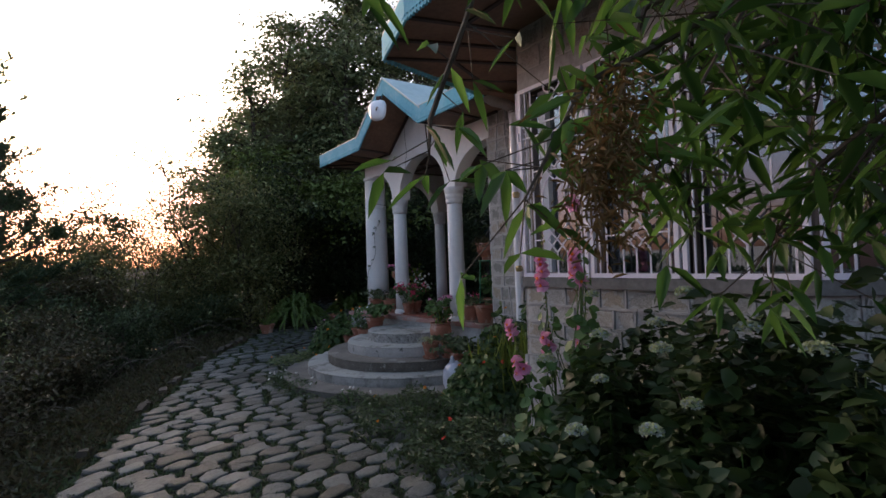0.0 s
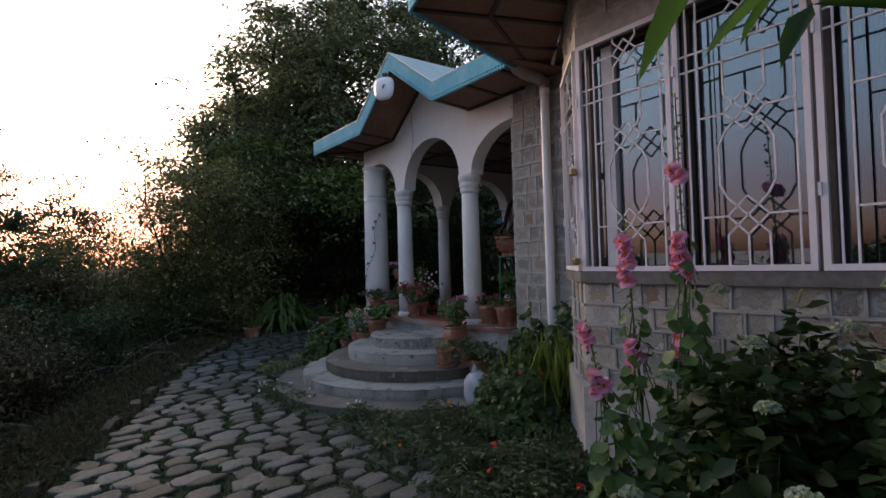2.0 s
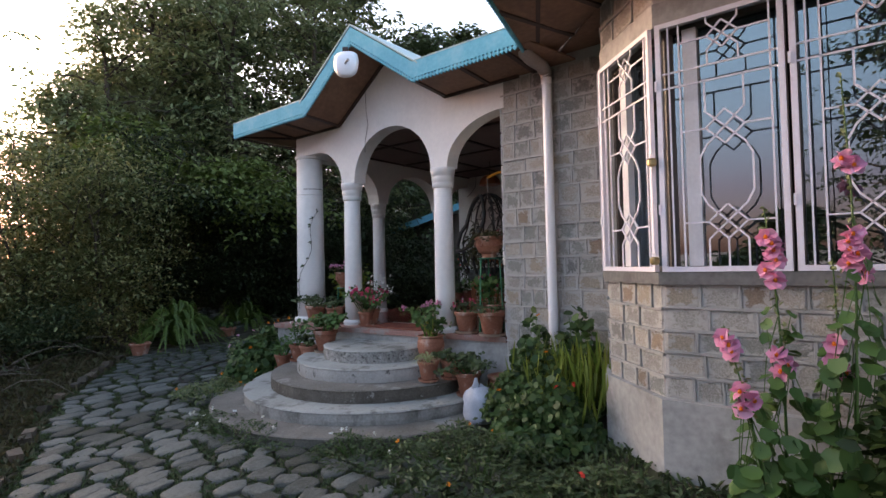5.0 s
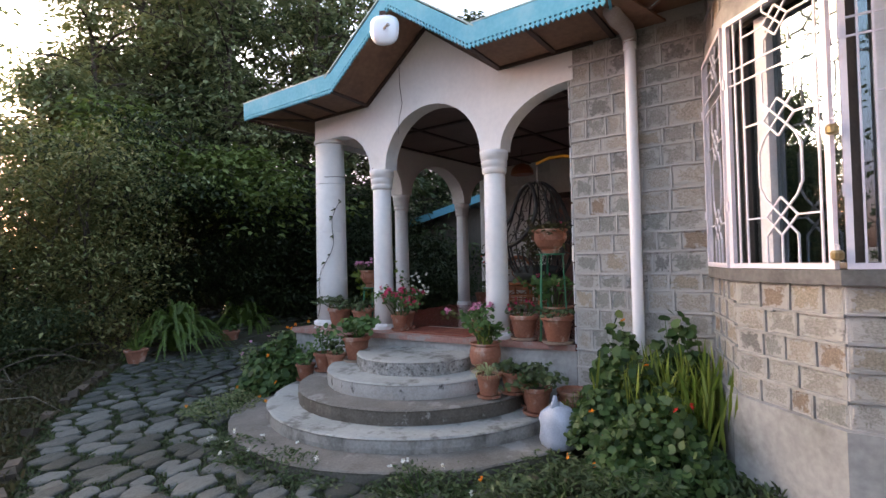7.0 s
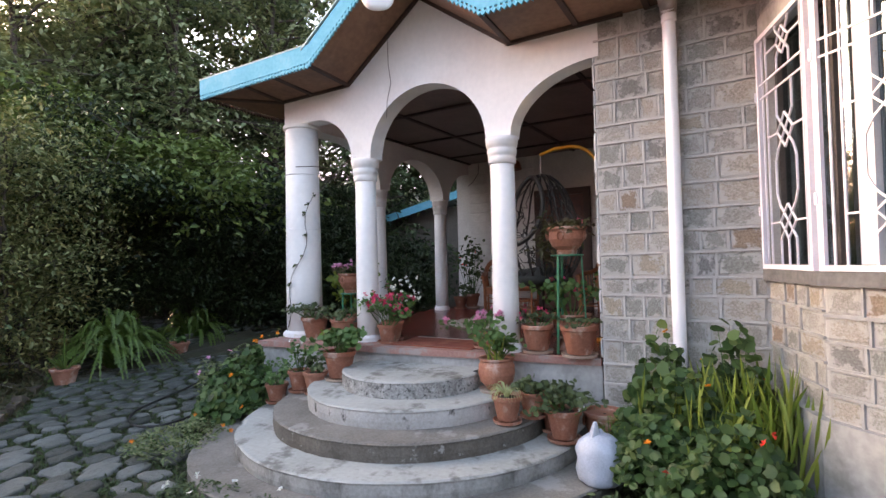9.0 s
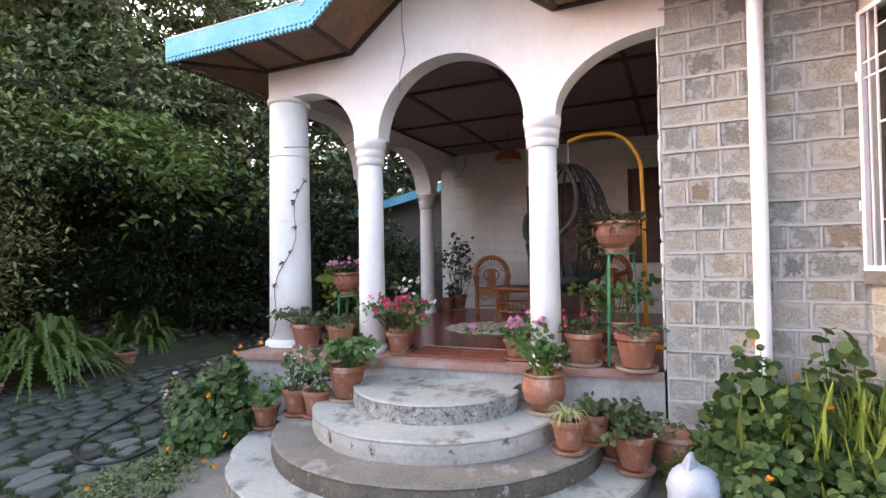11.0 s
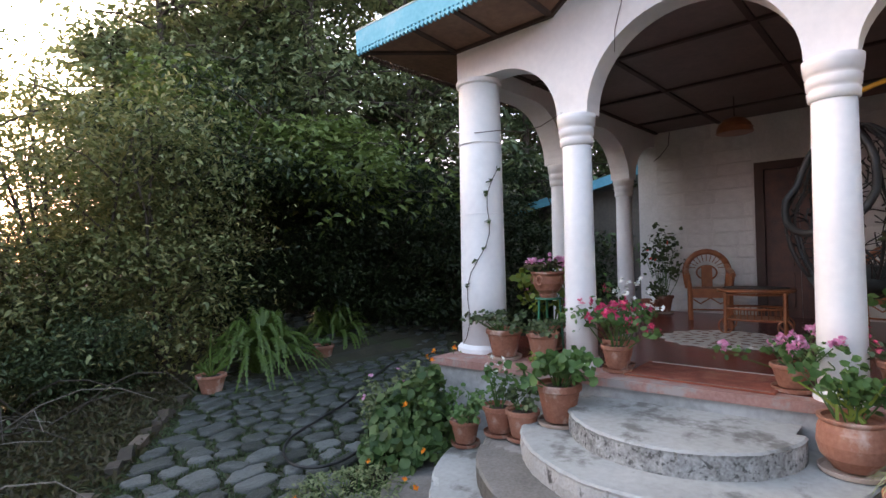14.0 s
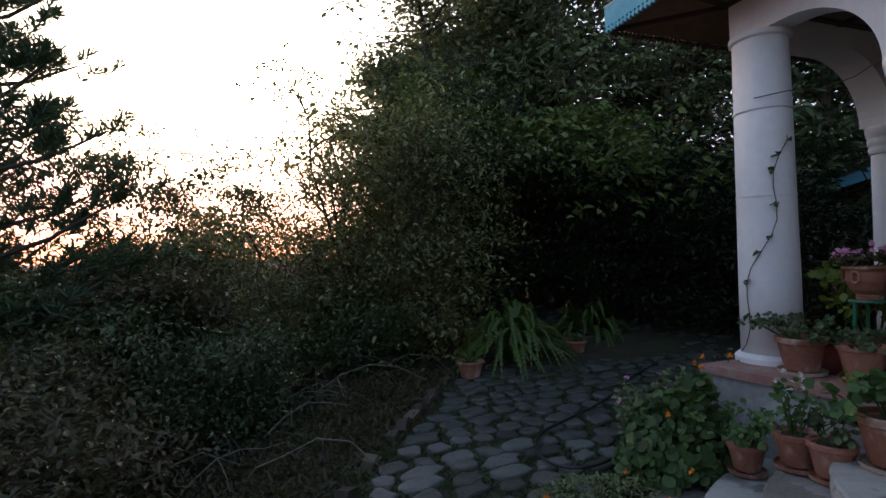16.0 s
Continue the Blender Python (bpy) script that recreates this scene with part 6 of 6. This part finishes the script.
# hollyhocks
def hollyhock(at, lean, height, blossoms, label):
    root = thing("hollyhock", label, "hollyhock", at, group="hollyhocks")
    top = Vector((lean[0], lean[1], height))
    stalk = [Vector((0, 0, 0)).lerp(top, f) + Vector((0.02 * math.sin(f * 7), 0.02 * math.cos(f * 5), 0)) for f in np.linspace(0, 1, 9)]
    part("stalk", tube(bmesh.new(), stalk, [0.009 - 0.0007 * i for i in range(9)], 6), LEAF_BRIGHT, root)

    def on(f):
        return stalk[min(7, int(f * 8))].lerp(stalk[min(8, int(f * 8) + 1)], f * 8 - int(f * 8))
    P, D, L = [], [], []
    for i in range(60):
        f = random.uniform(0.02, 0.72) ** 1.2
        p = on(f)
        a = random.uniform(0, 6.28)
        d = Vector((math.cos(a), math.sin(a), 0.3))
        P.append(p + d * 0.17 * (1 - f))
        D.append(d + Vector((0, 0, -0.4)))
        L.append(0.165 * (1.15 - f))
    stems(root, "leaf_stalk", [(tuple(on(0.02 + 0.012 * i)), tuple(P[i])) for i in range(0, 60, 3)], 0.004)
    L = np.array(L)
    discs("leaves", np.array([tuple(p) for p in P]), np.array([(d.x * 0.55 - 0.3, d.y * 0.55 - 0.2, 0.55) for d in D]) + rng.normal(size=(60, 3)) * 0.3, L * 0.38, LEAF_BRIGHT, root, 0.25, 0.14)
    B = np.array([tuple(on(f) + Vector((random.gauss(0, 0.012), random.gauss(0, 0.012), 0))) for f in np.linspace(0.55, 0.99, 40)])
    blades("bud_spike", B, rng.normal(size=(40, 3)) + np.array([0, 0, 0.6]), 0.035, 0.025, LEAF_TREE, root, 0.0, 0.3)
    for f in blossoms:
        a = random.uniform(2.4, 4.4)
        n0 = Vector((math.cos(a), math.sin(a), 0.15)).normalized()
        q = on(min(f, 0.97)) + n0 * 0.05
        s = n0.cross(Vector((0, 0, 1))).normalized()
        u = s.cross(n0)
        dirs = [tuple(s * math.cos(w) + u * math.sin(w) + n0 * 0.45) for w in [k * math.pi / 3 for k in range(6)]]
        flower = blades("blossom", np.array([tuple(q - n0 * 0.02)] * 6), np.array(dirs), 0.062, 0.092, PINK, root, 0.05, 0.05)
        part("stamen", lathe(bmesh.new(), [(0.008, q.z - 0.01), (0.011, q.z), (0.006, q.z + 0.012)], 6, (q.x - 0.01, q.y)), ORANGE, flower)


hollyhock((2.86, 2.5, -0.05), (-0.02, 0.0, 0), 2.45, (0.58, 0.6, 0.62, 0.63, 0.645, 0.66, 0.8, 0.815), "tall pink hollyhock in flower before the bay window")
hollyhock((2.88, 2.78, -0.05), (-0.04, 0.08, 0), 1.8, (0.5, 0.52, 0.55, 0.77, 0.8, 0.83, 0.86, 0.9, 0.88), "pink hollyhock with clustered blooms at sill height")
hollyhock((2.78, 2.85, -0.05), (-0.1, 0.2, 0), 1.15, (0.62, 0.66, 0.7, 0.88, 0.91, 0.94), "short leaning pink hollyhock with drooping blooms")
hollyhock((2.95, 2.62, -0.05), (0.05, -0.05, 0), 1.5, (0.6, 0.64, 0.7), "leafy pink hollyhock stem beside taller ones")


# hydrangeas
def hydrangea(at, rx, ry, h, n, heads, label):
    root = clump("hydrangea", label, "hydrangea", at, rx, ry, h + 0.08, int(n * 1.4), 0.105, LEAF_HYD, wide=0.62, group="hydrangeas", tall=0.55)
    stems(root, "woody_stem", [((random.gauss(0, 0.12), random.gauss(0, 0.12), 0), (random.gauss(0, rx * 0.25), random.gauss(0, ry * 0.25), h * random.uniform(0.4, 0.65))) for _ in range(22)], 0.009, BARK)
    for hx, hy, hz, rr in heads:
        k = 70
        v = unit(rng.normal(size=(k, 3)))
        v[:, 2] = np.abs(v[:, 2]) * 0.9
        blooms(root, "flower_head", np.array([hx, hy, hz]) + v * rr * 0.82 * np.array([1, 1, 0.75]), 0.015, CREAM, 4, k)
    return root


hydrangea((2.72, 1.95, -0.1), 0.52, 0.55, 1.52, 2300, [(-0.42, 0.35, 1.02, 0.06), (-0.35, 0.0, 1.2, 0.06), (-0.25, -0.3, 1.28, 0.055), (-0.1, 0.25, 1.4, 0.05), (-0.48, -0.1, 0.98, 0.05)], "hydrangea bush with pale green and white heads below the window")
hydrangea((2.6, 1.2, -0.1), 0.62, 0.55, 1.72, 2700, [(-0.4, 0.25, 1.2, 0.06), (-0.3, -0.1, 1.32, 0.06), (-0.5, 0.05, 1.0, 0.05), (-0.1, 0.3, 1.45, 0.05)], "hydrangea bush with pale yellow-green heads")
hydrangea((1.9, 1.35, -0.15), 0.5, 0.5, 1.0, 1500, [(-0.2, 0.2, 0.95, 0.05), (-0.1, -0.1, 1.0, 0.05)], "low dark hydrangea bush with few pale heads")
hydrangea((2.4, 0.45, -0.1), 0.68, 0.6, 1.72, 2600, [(-0.35, 0.3, 1.3, 0.06)], "dark hydrangea bush under the overhanging branches")
hydrangea((2.0, 2.2, -0.15), 0.4, 0.45, 0.75, 1000, [(-0.15, 0.0, 0.7, 0.045)], "low hydrangea bush at the bed's border")

# creeper on the corner column
vine = thing("creeper", "thin creeper with a few leaves climbing the corner column", "creeper", (0, 0, 0))
pts = [(4.62, 9.62, 0.62)]
for i in range(1, 15):
    a = radians(150 + 8 * i + 14 * math.sin(i * 0.9))
    pts.append((4.79 + 0.23 * math.cos(a), 9.45 + 0.23 * math.sin(a), 0.62 + 0.125 * i))
part("stem", tube(bmesh.new(), pts, 0.0035, 4), BARK, vine)
P = np.array([pts[i] for i in (3, 5, 7, 8, 10, 12, 13, 14) for _ in range(2)])
blades("leaves", P, rng.normal(size=(16, 3)) * 0.5 + np.array([-1, -0.3, 0]), 0.07, 0.05, LEAF_DARK, vine)

# overhanging branch close to the camera's start
over = thing("overhanging_tree", "overhanging tree with long drooping lance leaves and rusty seed spikes", "tree", (2.4, -0.6, -0.1))
wood = bmesh.new()
tube(wood, [(0, 0, 0), (0.05, 0.1, 1.2), (-0.1, 0.3, 2.4), (-0.3, 0.6, 3.2)], [0.09, 0.08, 0.06, 0.04], 8)
P, D = [], []
rb = random.Random(11)
lines = [((2.2, -0.2, 2.6), (1.5, 0.6, 2.75), (0.95, 1.15, 2.45), (0.83, 1.3, 2.0), (0.82, 1.3, 1.88)),
         ((2.2, -0.2, 2.6), (1.4, 0.5, 2.7), (0.8, 0.95, 2.55), (0.5, 1.2, 2.3)),
         ((2.2, -0.2, 2.4), (1.5, 0.5, 2.3), (1.0, 0.85, 2.0), (0.78, 0.85, 1.7)),
         ((2.2, -0.3, 2.5), (1.7, 0.5, 2.5), (1.35, 0.9, 2.3), (1.15, 0.88, 1.95)),
         ((2.2, -0.3, 2.5), (1.8, 0.4, 2.3), (1.5, 0.75, 2.1), (1.3, 0.9, 1.75)),
         ((2.2, -0.3, 2.7), (1.6, 0.2, 2.5), (1.2, 0.45, 2.25), (1.05, 0.6, 1.9)),
         ((2.2, -0.3, 2.7), (1.9, 0.5, 2.7), (1.7, 0.9, 2.5), (1.6, 0.95, 2.1)),
         ((2.2, -0.3, 2.3), (1.9, 0.3, 2.1), (1.7, 0.6, 1.8), (1.6, 0.75, 1.5)),
         ((2.2, -0.3, 2.7), (1.4, 0.1, 2.6), (0.95, 0.35, 2.4), (0.85, 0.45, 2.15)),
         ((2.2, -0.3, 2.6), (2.1, 0.3, 2.6), (1.9, 0.8, 2.3), (1.8, 1.0, 1.8)),
         ((2.2, -0.3, 2.3), (2.0, 0.1, 2.2), (1.7, 0.35, 2.0), (1.5, 0.5, 1.7)),
         ((2.2, -0.3, 2.6), (1.6, 0.4, 2.6), (1.25, 0.7, 2.45), (1.0, 0.8, 2.2))]
# unseen boughs overhead, added to shade the hydrangeas and the wall
for i in range(60):
    a, b = Vector((2.1, -0.9, 3.0 + 0.015 * i)), rb.uniform(0, 6.28)
    e = a + Vector((math.cos(b) * rb.uniform(0.7, 1.9), math.sin(b) * rb.uniform(0.6, 1.7), rb.uniform(0.0, 1.6)))
    lines.append((tuple(a), tuple(a.lerp(e, 0.5) + Vector((0, 0, 0.25))), tuple(e), tuple(e + Vector((0.05, 0.1, -0.3)))))
for i in range(6):
    e = Vector((rb.uniform(1.4, 2.0), rb.uniform(0.25, 0.98), rb.uniform(1.62, 2.55)))
    lines.append(((2.2, -0.3, 2.6), tuple(Vector((2.2, -0.3, 2.7)).lerp(e, 0.5) + Vector((0, 0, 0.2))), tuple(e + Vector((0.03, -0.05, 0.25))), tuple(e)))
for line in lines:
    pts = [Vector(p) - Vector((2.4, -0.6, -0.1)) for p in line]
    tube(wood, pts, [0.014] + [0.009] * (len(pts) - 2) + [0.003], 5)
    for i in range(len(pts) - 1):
        m = 27 if i else 6
        for s in range(m):
            q = pts[i].lerp(pts[i + 1], rb.random())
            e = q + Vector((rb.gauss(0, 0.1), rb.gauss(0, 0.1), rb.gauss(-0.04, 0.08)))
            if e.y > 1.88 or e.y > 1.55 and s % 2:
                continue
            tube(wood, [q, e], [0.0025, 0.0015], 3)
            for k in range(2):
                a = rb.uniform(0, 6.28)
                P.append(tuple(e))
                D.append((math.cos(a), math.sin(a), rb.uniform(-1.3, 0.2)))
part("limb", wood, BARK, over)
n = len(P)
blades("leaves", np.array(P), np.array(D), rng.uniform(0.09, 0.15, n), rng.uniform(0.024, 0.036, n), LEAF_LANCE, over, 0.2, 0.15)
for c, m in (((0.74, 0.6, 1.74), 460), ((0.8, 0.6, 1.84), 300), ((0.78, 0.63, 1.66), 240)):
    c = np.array(c) - np.array([2.4, -0.6, -0.1])
    Q = c + rng.normal(size=(m, 3)) * np.array([0.034, 0.034, 0.052])
    blades("seed_spike", Q, rng.normal(size=(m, 3)) + np.array([0, 0, -0.2]), rng.uniform(0.015, 0.045, m), 0.006, RUST, over, 0.2)

# pine at the slope's edge
pine = thing("pine_tree", "dark pine with tufted needle branches on the slope", "tree", (-2.6, 13.6, -2.4))
wood = bmesh.new()
tube(wood, [(0, 0, 0), (0.1, 0, 4), (0, 0.1, 8.5)], [0.2, 0.14, 0.03], 7)
P, D = [], []
rp = random.Random(3)
for i in range(46):
    f = 0.25 + 0.72 * i / 46
    a, ln = i * 2.4, 2.3 * (1.08 - f) + 0.5
    s = Vector((0.05, 0.05, 8.5 * f))
    e = s + Vector((math.cos(a), math.sin(a), 0.45)) * ln
    tube(wood, [s, s.lerp(e, 0.6) + Vector((0, 0, -0.1)), e], [0.04, 0.025, 0.012], 5)
    for j in range(13):
        g = s.lerp(e, rp.uniform(0.4, 1.05)) + Vector((rp.gauss(0, 0.22), rp.gauss(0, 0.22), rp.gauss(0.05, 0.12)))
        ax = Vector((math.cos(a), math.sin(a), 0.9)).normalized() * 0.3
        for k in range(64):
            P.append(tuple(g + ax * rp.random()))
            D.append((rp.gauss(0, 1) + math.cos(a) * 0.5, rp.gauss(0, 1) + math.sin(a) * 0.5, rp.gauss(0.9, 0.7)))
part("trunk", wood, BARK, pine)
blades("needles", np.array(P), np.array(D), 0.17, 0.018, LEAF_PINE, pine, 0.05)

# bare twigs arching over the bank
PALEWOOD = surface("pale_dead_wood", (0.12, 0.1, 0.08), (0.24, 0.2, 0.16), 0.9, 9.0, 0.5)
rt = random.Random(21)
for x, y, z, count in ((1.4, 12.9, -0.35, 16), (0.2, 11.4, -0.5, 12), (-0.9, 10.2, -0.8, 14), (-0.3, 12.6, -0.7, 14), (-2.0, 11.0, -1.2, 14), (0.9, 13.6, -0.5, 14), (-1.6, 8.6, -0.9, 10), (-2.8, 12.8, -1.5, 14)):
    twigs = thing("bare_twigs", "bare arching dead twigs tangled over the bank", "twigs", (x, y, z), group="dead twigs on the bank")
    for i in range(count):
        a, ln = rt.uniform(2.0, 6.8), rt.uniform(0.7, 1.8)
        base, rise = Vector((rt.gauss(0, 0.35), rt.gauss(0, 0.35), 0)), rt.uniform(0.9, 1.5)
        pts = [base + Vector((math.cos(a) * ln * f, math.sin(a) * ln * f, ln * (rise * f - 0.95 * f * f) + rt.gauss(0, 0.025))) for f in (0, 0.2, 0.4, 0.6, 0.8, 1.0)]
        part("twig", tube(bmesh.new(), pts, [0.011, 0.009, 0.007, 0.006, 0.005, 0.003], 5), PALEWOOD if i % 2 else BARK, twigs)

# ---- small growth on the ground ----


def path_left(y):
    return -0.45 + (y - 5.2) * 0.385 if y < 10.3 else 1.5 + (y - 10.3) * 0.72


def path_right(y):
    if y < 4.6:
        return 2.0 + 0.1 * y
    if y < 9.6:
        return 4.4 - math.sqrt(max(0.0, 2.32 ** 2 - (min(max(y, 5.6), 9.3) - 7.46) ** 2)) if y < 9.2 else 3.1
    return 3.1 + (y - 9.6) * 1.5


def growth(name, label, count, region, size, materials, up=1.0, seed=5):
    r = np.random.default_rng(seed)
    P = []
    while len(P) < count:
        x, y = r.uniform(*region[0:2]), r.uniform(*region[2:4])
        if region[4](x, y):
            P.append((x, y, ground_height(x, y) - 0.03 + (0.02 if up < 0.5 else 0)))
    P = np.array(P)
    n = len(P)
    ob = blades(name, P, r.normal(size=(n, 3)) * 0.7 + np.array([0, 0, up]), size * r.uniform(0.4, 1.3, n), size * 0.22, materials, None, 0.3)
    return tagged(ob, label, "grass", kind="stuff")


growth("bank_grass", "rough grass and dead leaves on the bank beside the path", 26000, (-6, 3.2, -3, 15, lambda x, y: path_left(y) - 4.2 < x < path_left(y) + 0.05), 0.14, LEAF_DRY, 0.8, 6)
growth("dry_litter", "dry leaf litter along the path's edge", 52000, (-5, 3.4, -2, 14, lambda x, y: path_left(y) - 3.2 < x < path_left(y) + 0.02), 0.09, LEAF_DRY, 0.25, 7)
growth("bed_weeds", "dark low weeds covering the flower bed", 9000, (1.6, 4.4, 0, 5.4, lambda x, y: x > 2.1 and math.hypot(x - 4.36, y - 7.46) > 2.1), 0.12, LEAF_DARK, 0.8, 8)

# ---- stones of the walls ----
courses(pier, (F + 0.012, 5.66), (F + 0.012, 4.41), 0.2, 3.6, STONES, "stone", 0.19, 0.01, lengths=(0.15, 0.3), ribbon=MORTAR)
# bay pointing takes darker plinth cement: the bushes' shade put into its colour
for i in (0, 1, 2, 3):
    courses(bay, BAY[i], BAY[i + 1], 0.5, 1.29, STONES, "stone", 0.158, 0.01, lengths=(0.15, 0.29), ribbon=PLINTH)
for i in (0, 1, 2):
    courses(bay, BAY[i], BAY[i + 1], 3.29, 3.69, STONES, "stone", 0.2, 0.01, ribbon=MORTAR)
courses(wall_right, (9.1, 5.67), (F + 0.0, 5.67), 0.61, 3.41, WSTONES, "stone", 0.2, 0.02, 0.02, (0.22, 0.4))
courses(wall_back, (9.112, 9.33), (9.112, 7.97), 0.61, 3.41, WSTONES, "stone", 0.2, 0.012, 0.012, (0.3, 0.45))
courses(wall_back, (9.112, 6.92), (9.112, 5.69), 0.61, 3.41, WSTONES, "stone", 0.2, 0.012, 0.012, (0.3, 0.45))

# ---- paving ----
COBBLES = []
for s in range(14):
    rc = random.Random(100 + s)
    bm = bmesh.new()
    k = 11
    rad = [1 + rc.uniform(-0.22, 0.22) for _ in range(k)]
    rings = []
    for f, z in ((1.0, -0.6), (1.03, 0.55), (0.95, 0.92), (0.7, 1.0)):
        rings.append([bm.verts.new((0.5 * f * rad[j] * math.copysign(abs(math.cos(2 * math.pi * j / k)) ** 0.75, math.cos(2 * math.pi * j / k)), 0.5 * f * rad[j] * math.copysign(abs(math.sin(2 * math.pi * j / k)) ** 0.75, math.sin(2 * math.pi * j / k)),
                                    z + (rc.uniform(-0.12, 0.12) if f < 1 else 0))) for j in range(k)])
    for a, b in zip(rings, rings[1:]):
        for j in range(k):
            bm.faces.new((a[j], a[(j + 1) % k], b[(j + 1) % k], b[j]))
    bm.faces.new(rings[-1])
    bmesh.ops.recalc_face_normals(bm, faces=bm.faces[:])
    me = bpy.data.meshes.new("paving_stone")
    bm.to_mesh(me)
    bm.free()
    me.shade_smooth()
    me.materials.append(COBBLE)
    COBBLES.append(me)
bm = bmesh.new()
edge = [(path_left(y), y) for y in np.arange(-2.2, 15.4, 0.4)] + [(min(path_right(y), 8.4), y) for y in np.arange(15.2, -2.3, -0.4)]
vs = [bm.verts.new((x, y, ground_height(x, y) - 0.024)) for x, y in edge]
h = len(vs) // 2
for i in range(h - 1):
    bm.faces.new((vs[i], vs[i + 1], vs[len(vs) - 2 - i], vs[len(vs) - 1 - i]))
path = structure("path", bm, SOIL, "path of rounded grey stones set in mossy soil", "path")
spots = []
rc = random.Random(9)
y = -2.0
while y < 15.2:
    step = rc.uniform(0.18, 0.245)
    x = path_left(y) + rc.uniform(0.02, 0.15)
    while x < min(path_right(y), 8.2):
        w = rc.uniform(0.2, 0.43)
        spots.append((x + w / 2, y + rc.uniform(-0.04, 0.04), w - 0.025, step - 0.01 + rc.uniform(-0.03, 0.03)))
        x += w
    y += step
rows_of = collections.defaultdict(list)
for q in spots:
    rows_of[int(q[1] * 4)].append(q)


def in_joint(x, y):
    """Between the paving stones, not on one."""
    if not path_left(y) - 0.2 < x < path_right(y) + 0.3:
        return False
    for k in (-1, 0, 1):
        for q in rows_of[int(y * 4) + k]:
            if abs(x - q[0]) < q[2] * 0.36 and abs(y - q[1]) < q[3] * 0.36:
                return False
    return True


growth("moss_and_grass", "short grass and moss between the paving stones", 78000, (-2, 7, -2, 14, in_joint), 0.065, LEAF_DARK)
spots.sort(key=lambda s: math.hypot(s[0] - 1.2, s[1] - 7.0))
rest = bmesh.new()
for i, (x, y, w, d) in enumerate(spots):
    m = Matrix.LocRotScale((x, y, ground_height(x, y) - 0.02), Euler((rc.gauss(0, 0.03), rc.gauss(0, 0.03), rc.gauss(0.3, 0.18))), (w * 0.9, d * 0.98, rc.uniform(0.028, 0.042)))
    me = rc.choice(COBBLES)
    if i < 300:
        ob = new("paving_stone", me)
        ob.matrix_basis = m
        ob.parent = path
    else:
        k = len(rest.verts)
        rest.from_mesh(me)
        rest.verts.ensure_lookup_table()
        for v in rest.verts[k:]:
            v.co = m @ v.co
if rest.verts:
    far = part("paving_stones", rest, COBBLE, path, "farther grey paving stones", True)
    far["kind"] = "stuff"
EDGE = surface("mossy_edging_brick", (0.045, 0.035, 0.026), (0.13, 0.095, 0.07), 0.95, 9.0, 1.0, spread=0.4, stain=((0.04, 0.05, 0.02), 0.8, 9.0))
bricks = []
for s in range(4):
    bm = bmesh.new()
    box(bm, -0.05, 0.05, -0.1, 0.1, -0.06, 0.07)
    for v in bm.verts:
        v.co += Vector((random.uniform(-1, 1), random.uniform(-1, 1), random.uniform(-1, 1))) * 0.012
    bmesh.ops.bevel(bm, geom=bm.edges[:], offset=0.012, segments=1)
    me = bpy.data.meshes.new("edging_brick")
    bm.to_mesh(me)
    bm.free()
    me.materials.append(EDGE)
    bricks.append(me)
y = 6.0
while y < 12.6:
    x = path_left(y) - 0.06
    if rc.random() < 0.5:
        ob = new("edging_brick", rc.choice(bricks))
        ob.matrix_basis = pose(x, y, ground_height(x, y) - 0.02, rc.gauss(0, 9), rc.gauss(0, 9), -math.degrees(math.atan2(path_left(y + 0.3) - path_left(y), 0.3)) + rc.gauss(0, 10))
        ob.parent = path
    y += rc.uniform(0.19, 0.24)
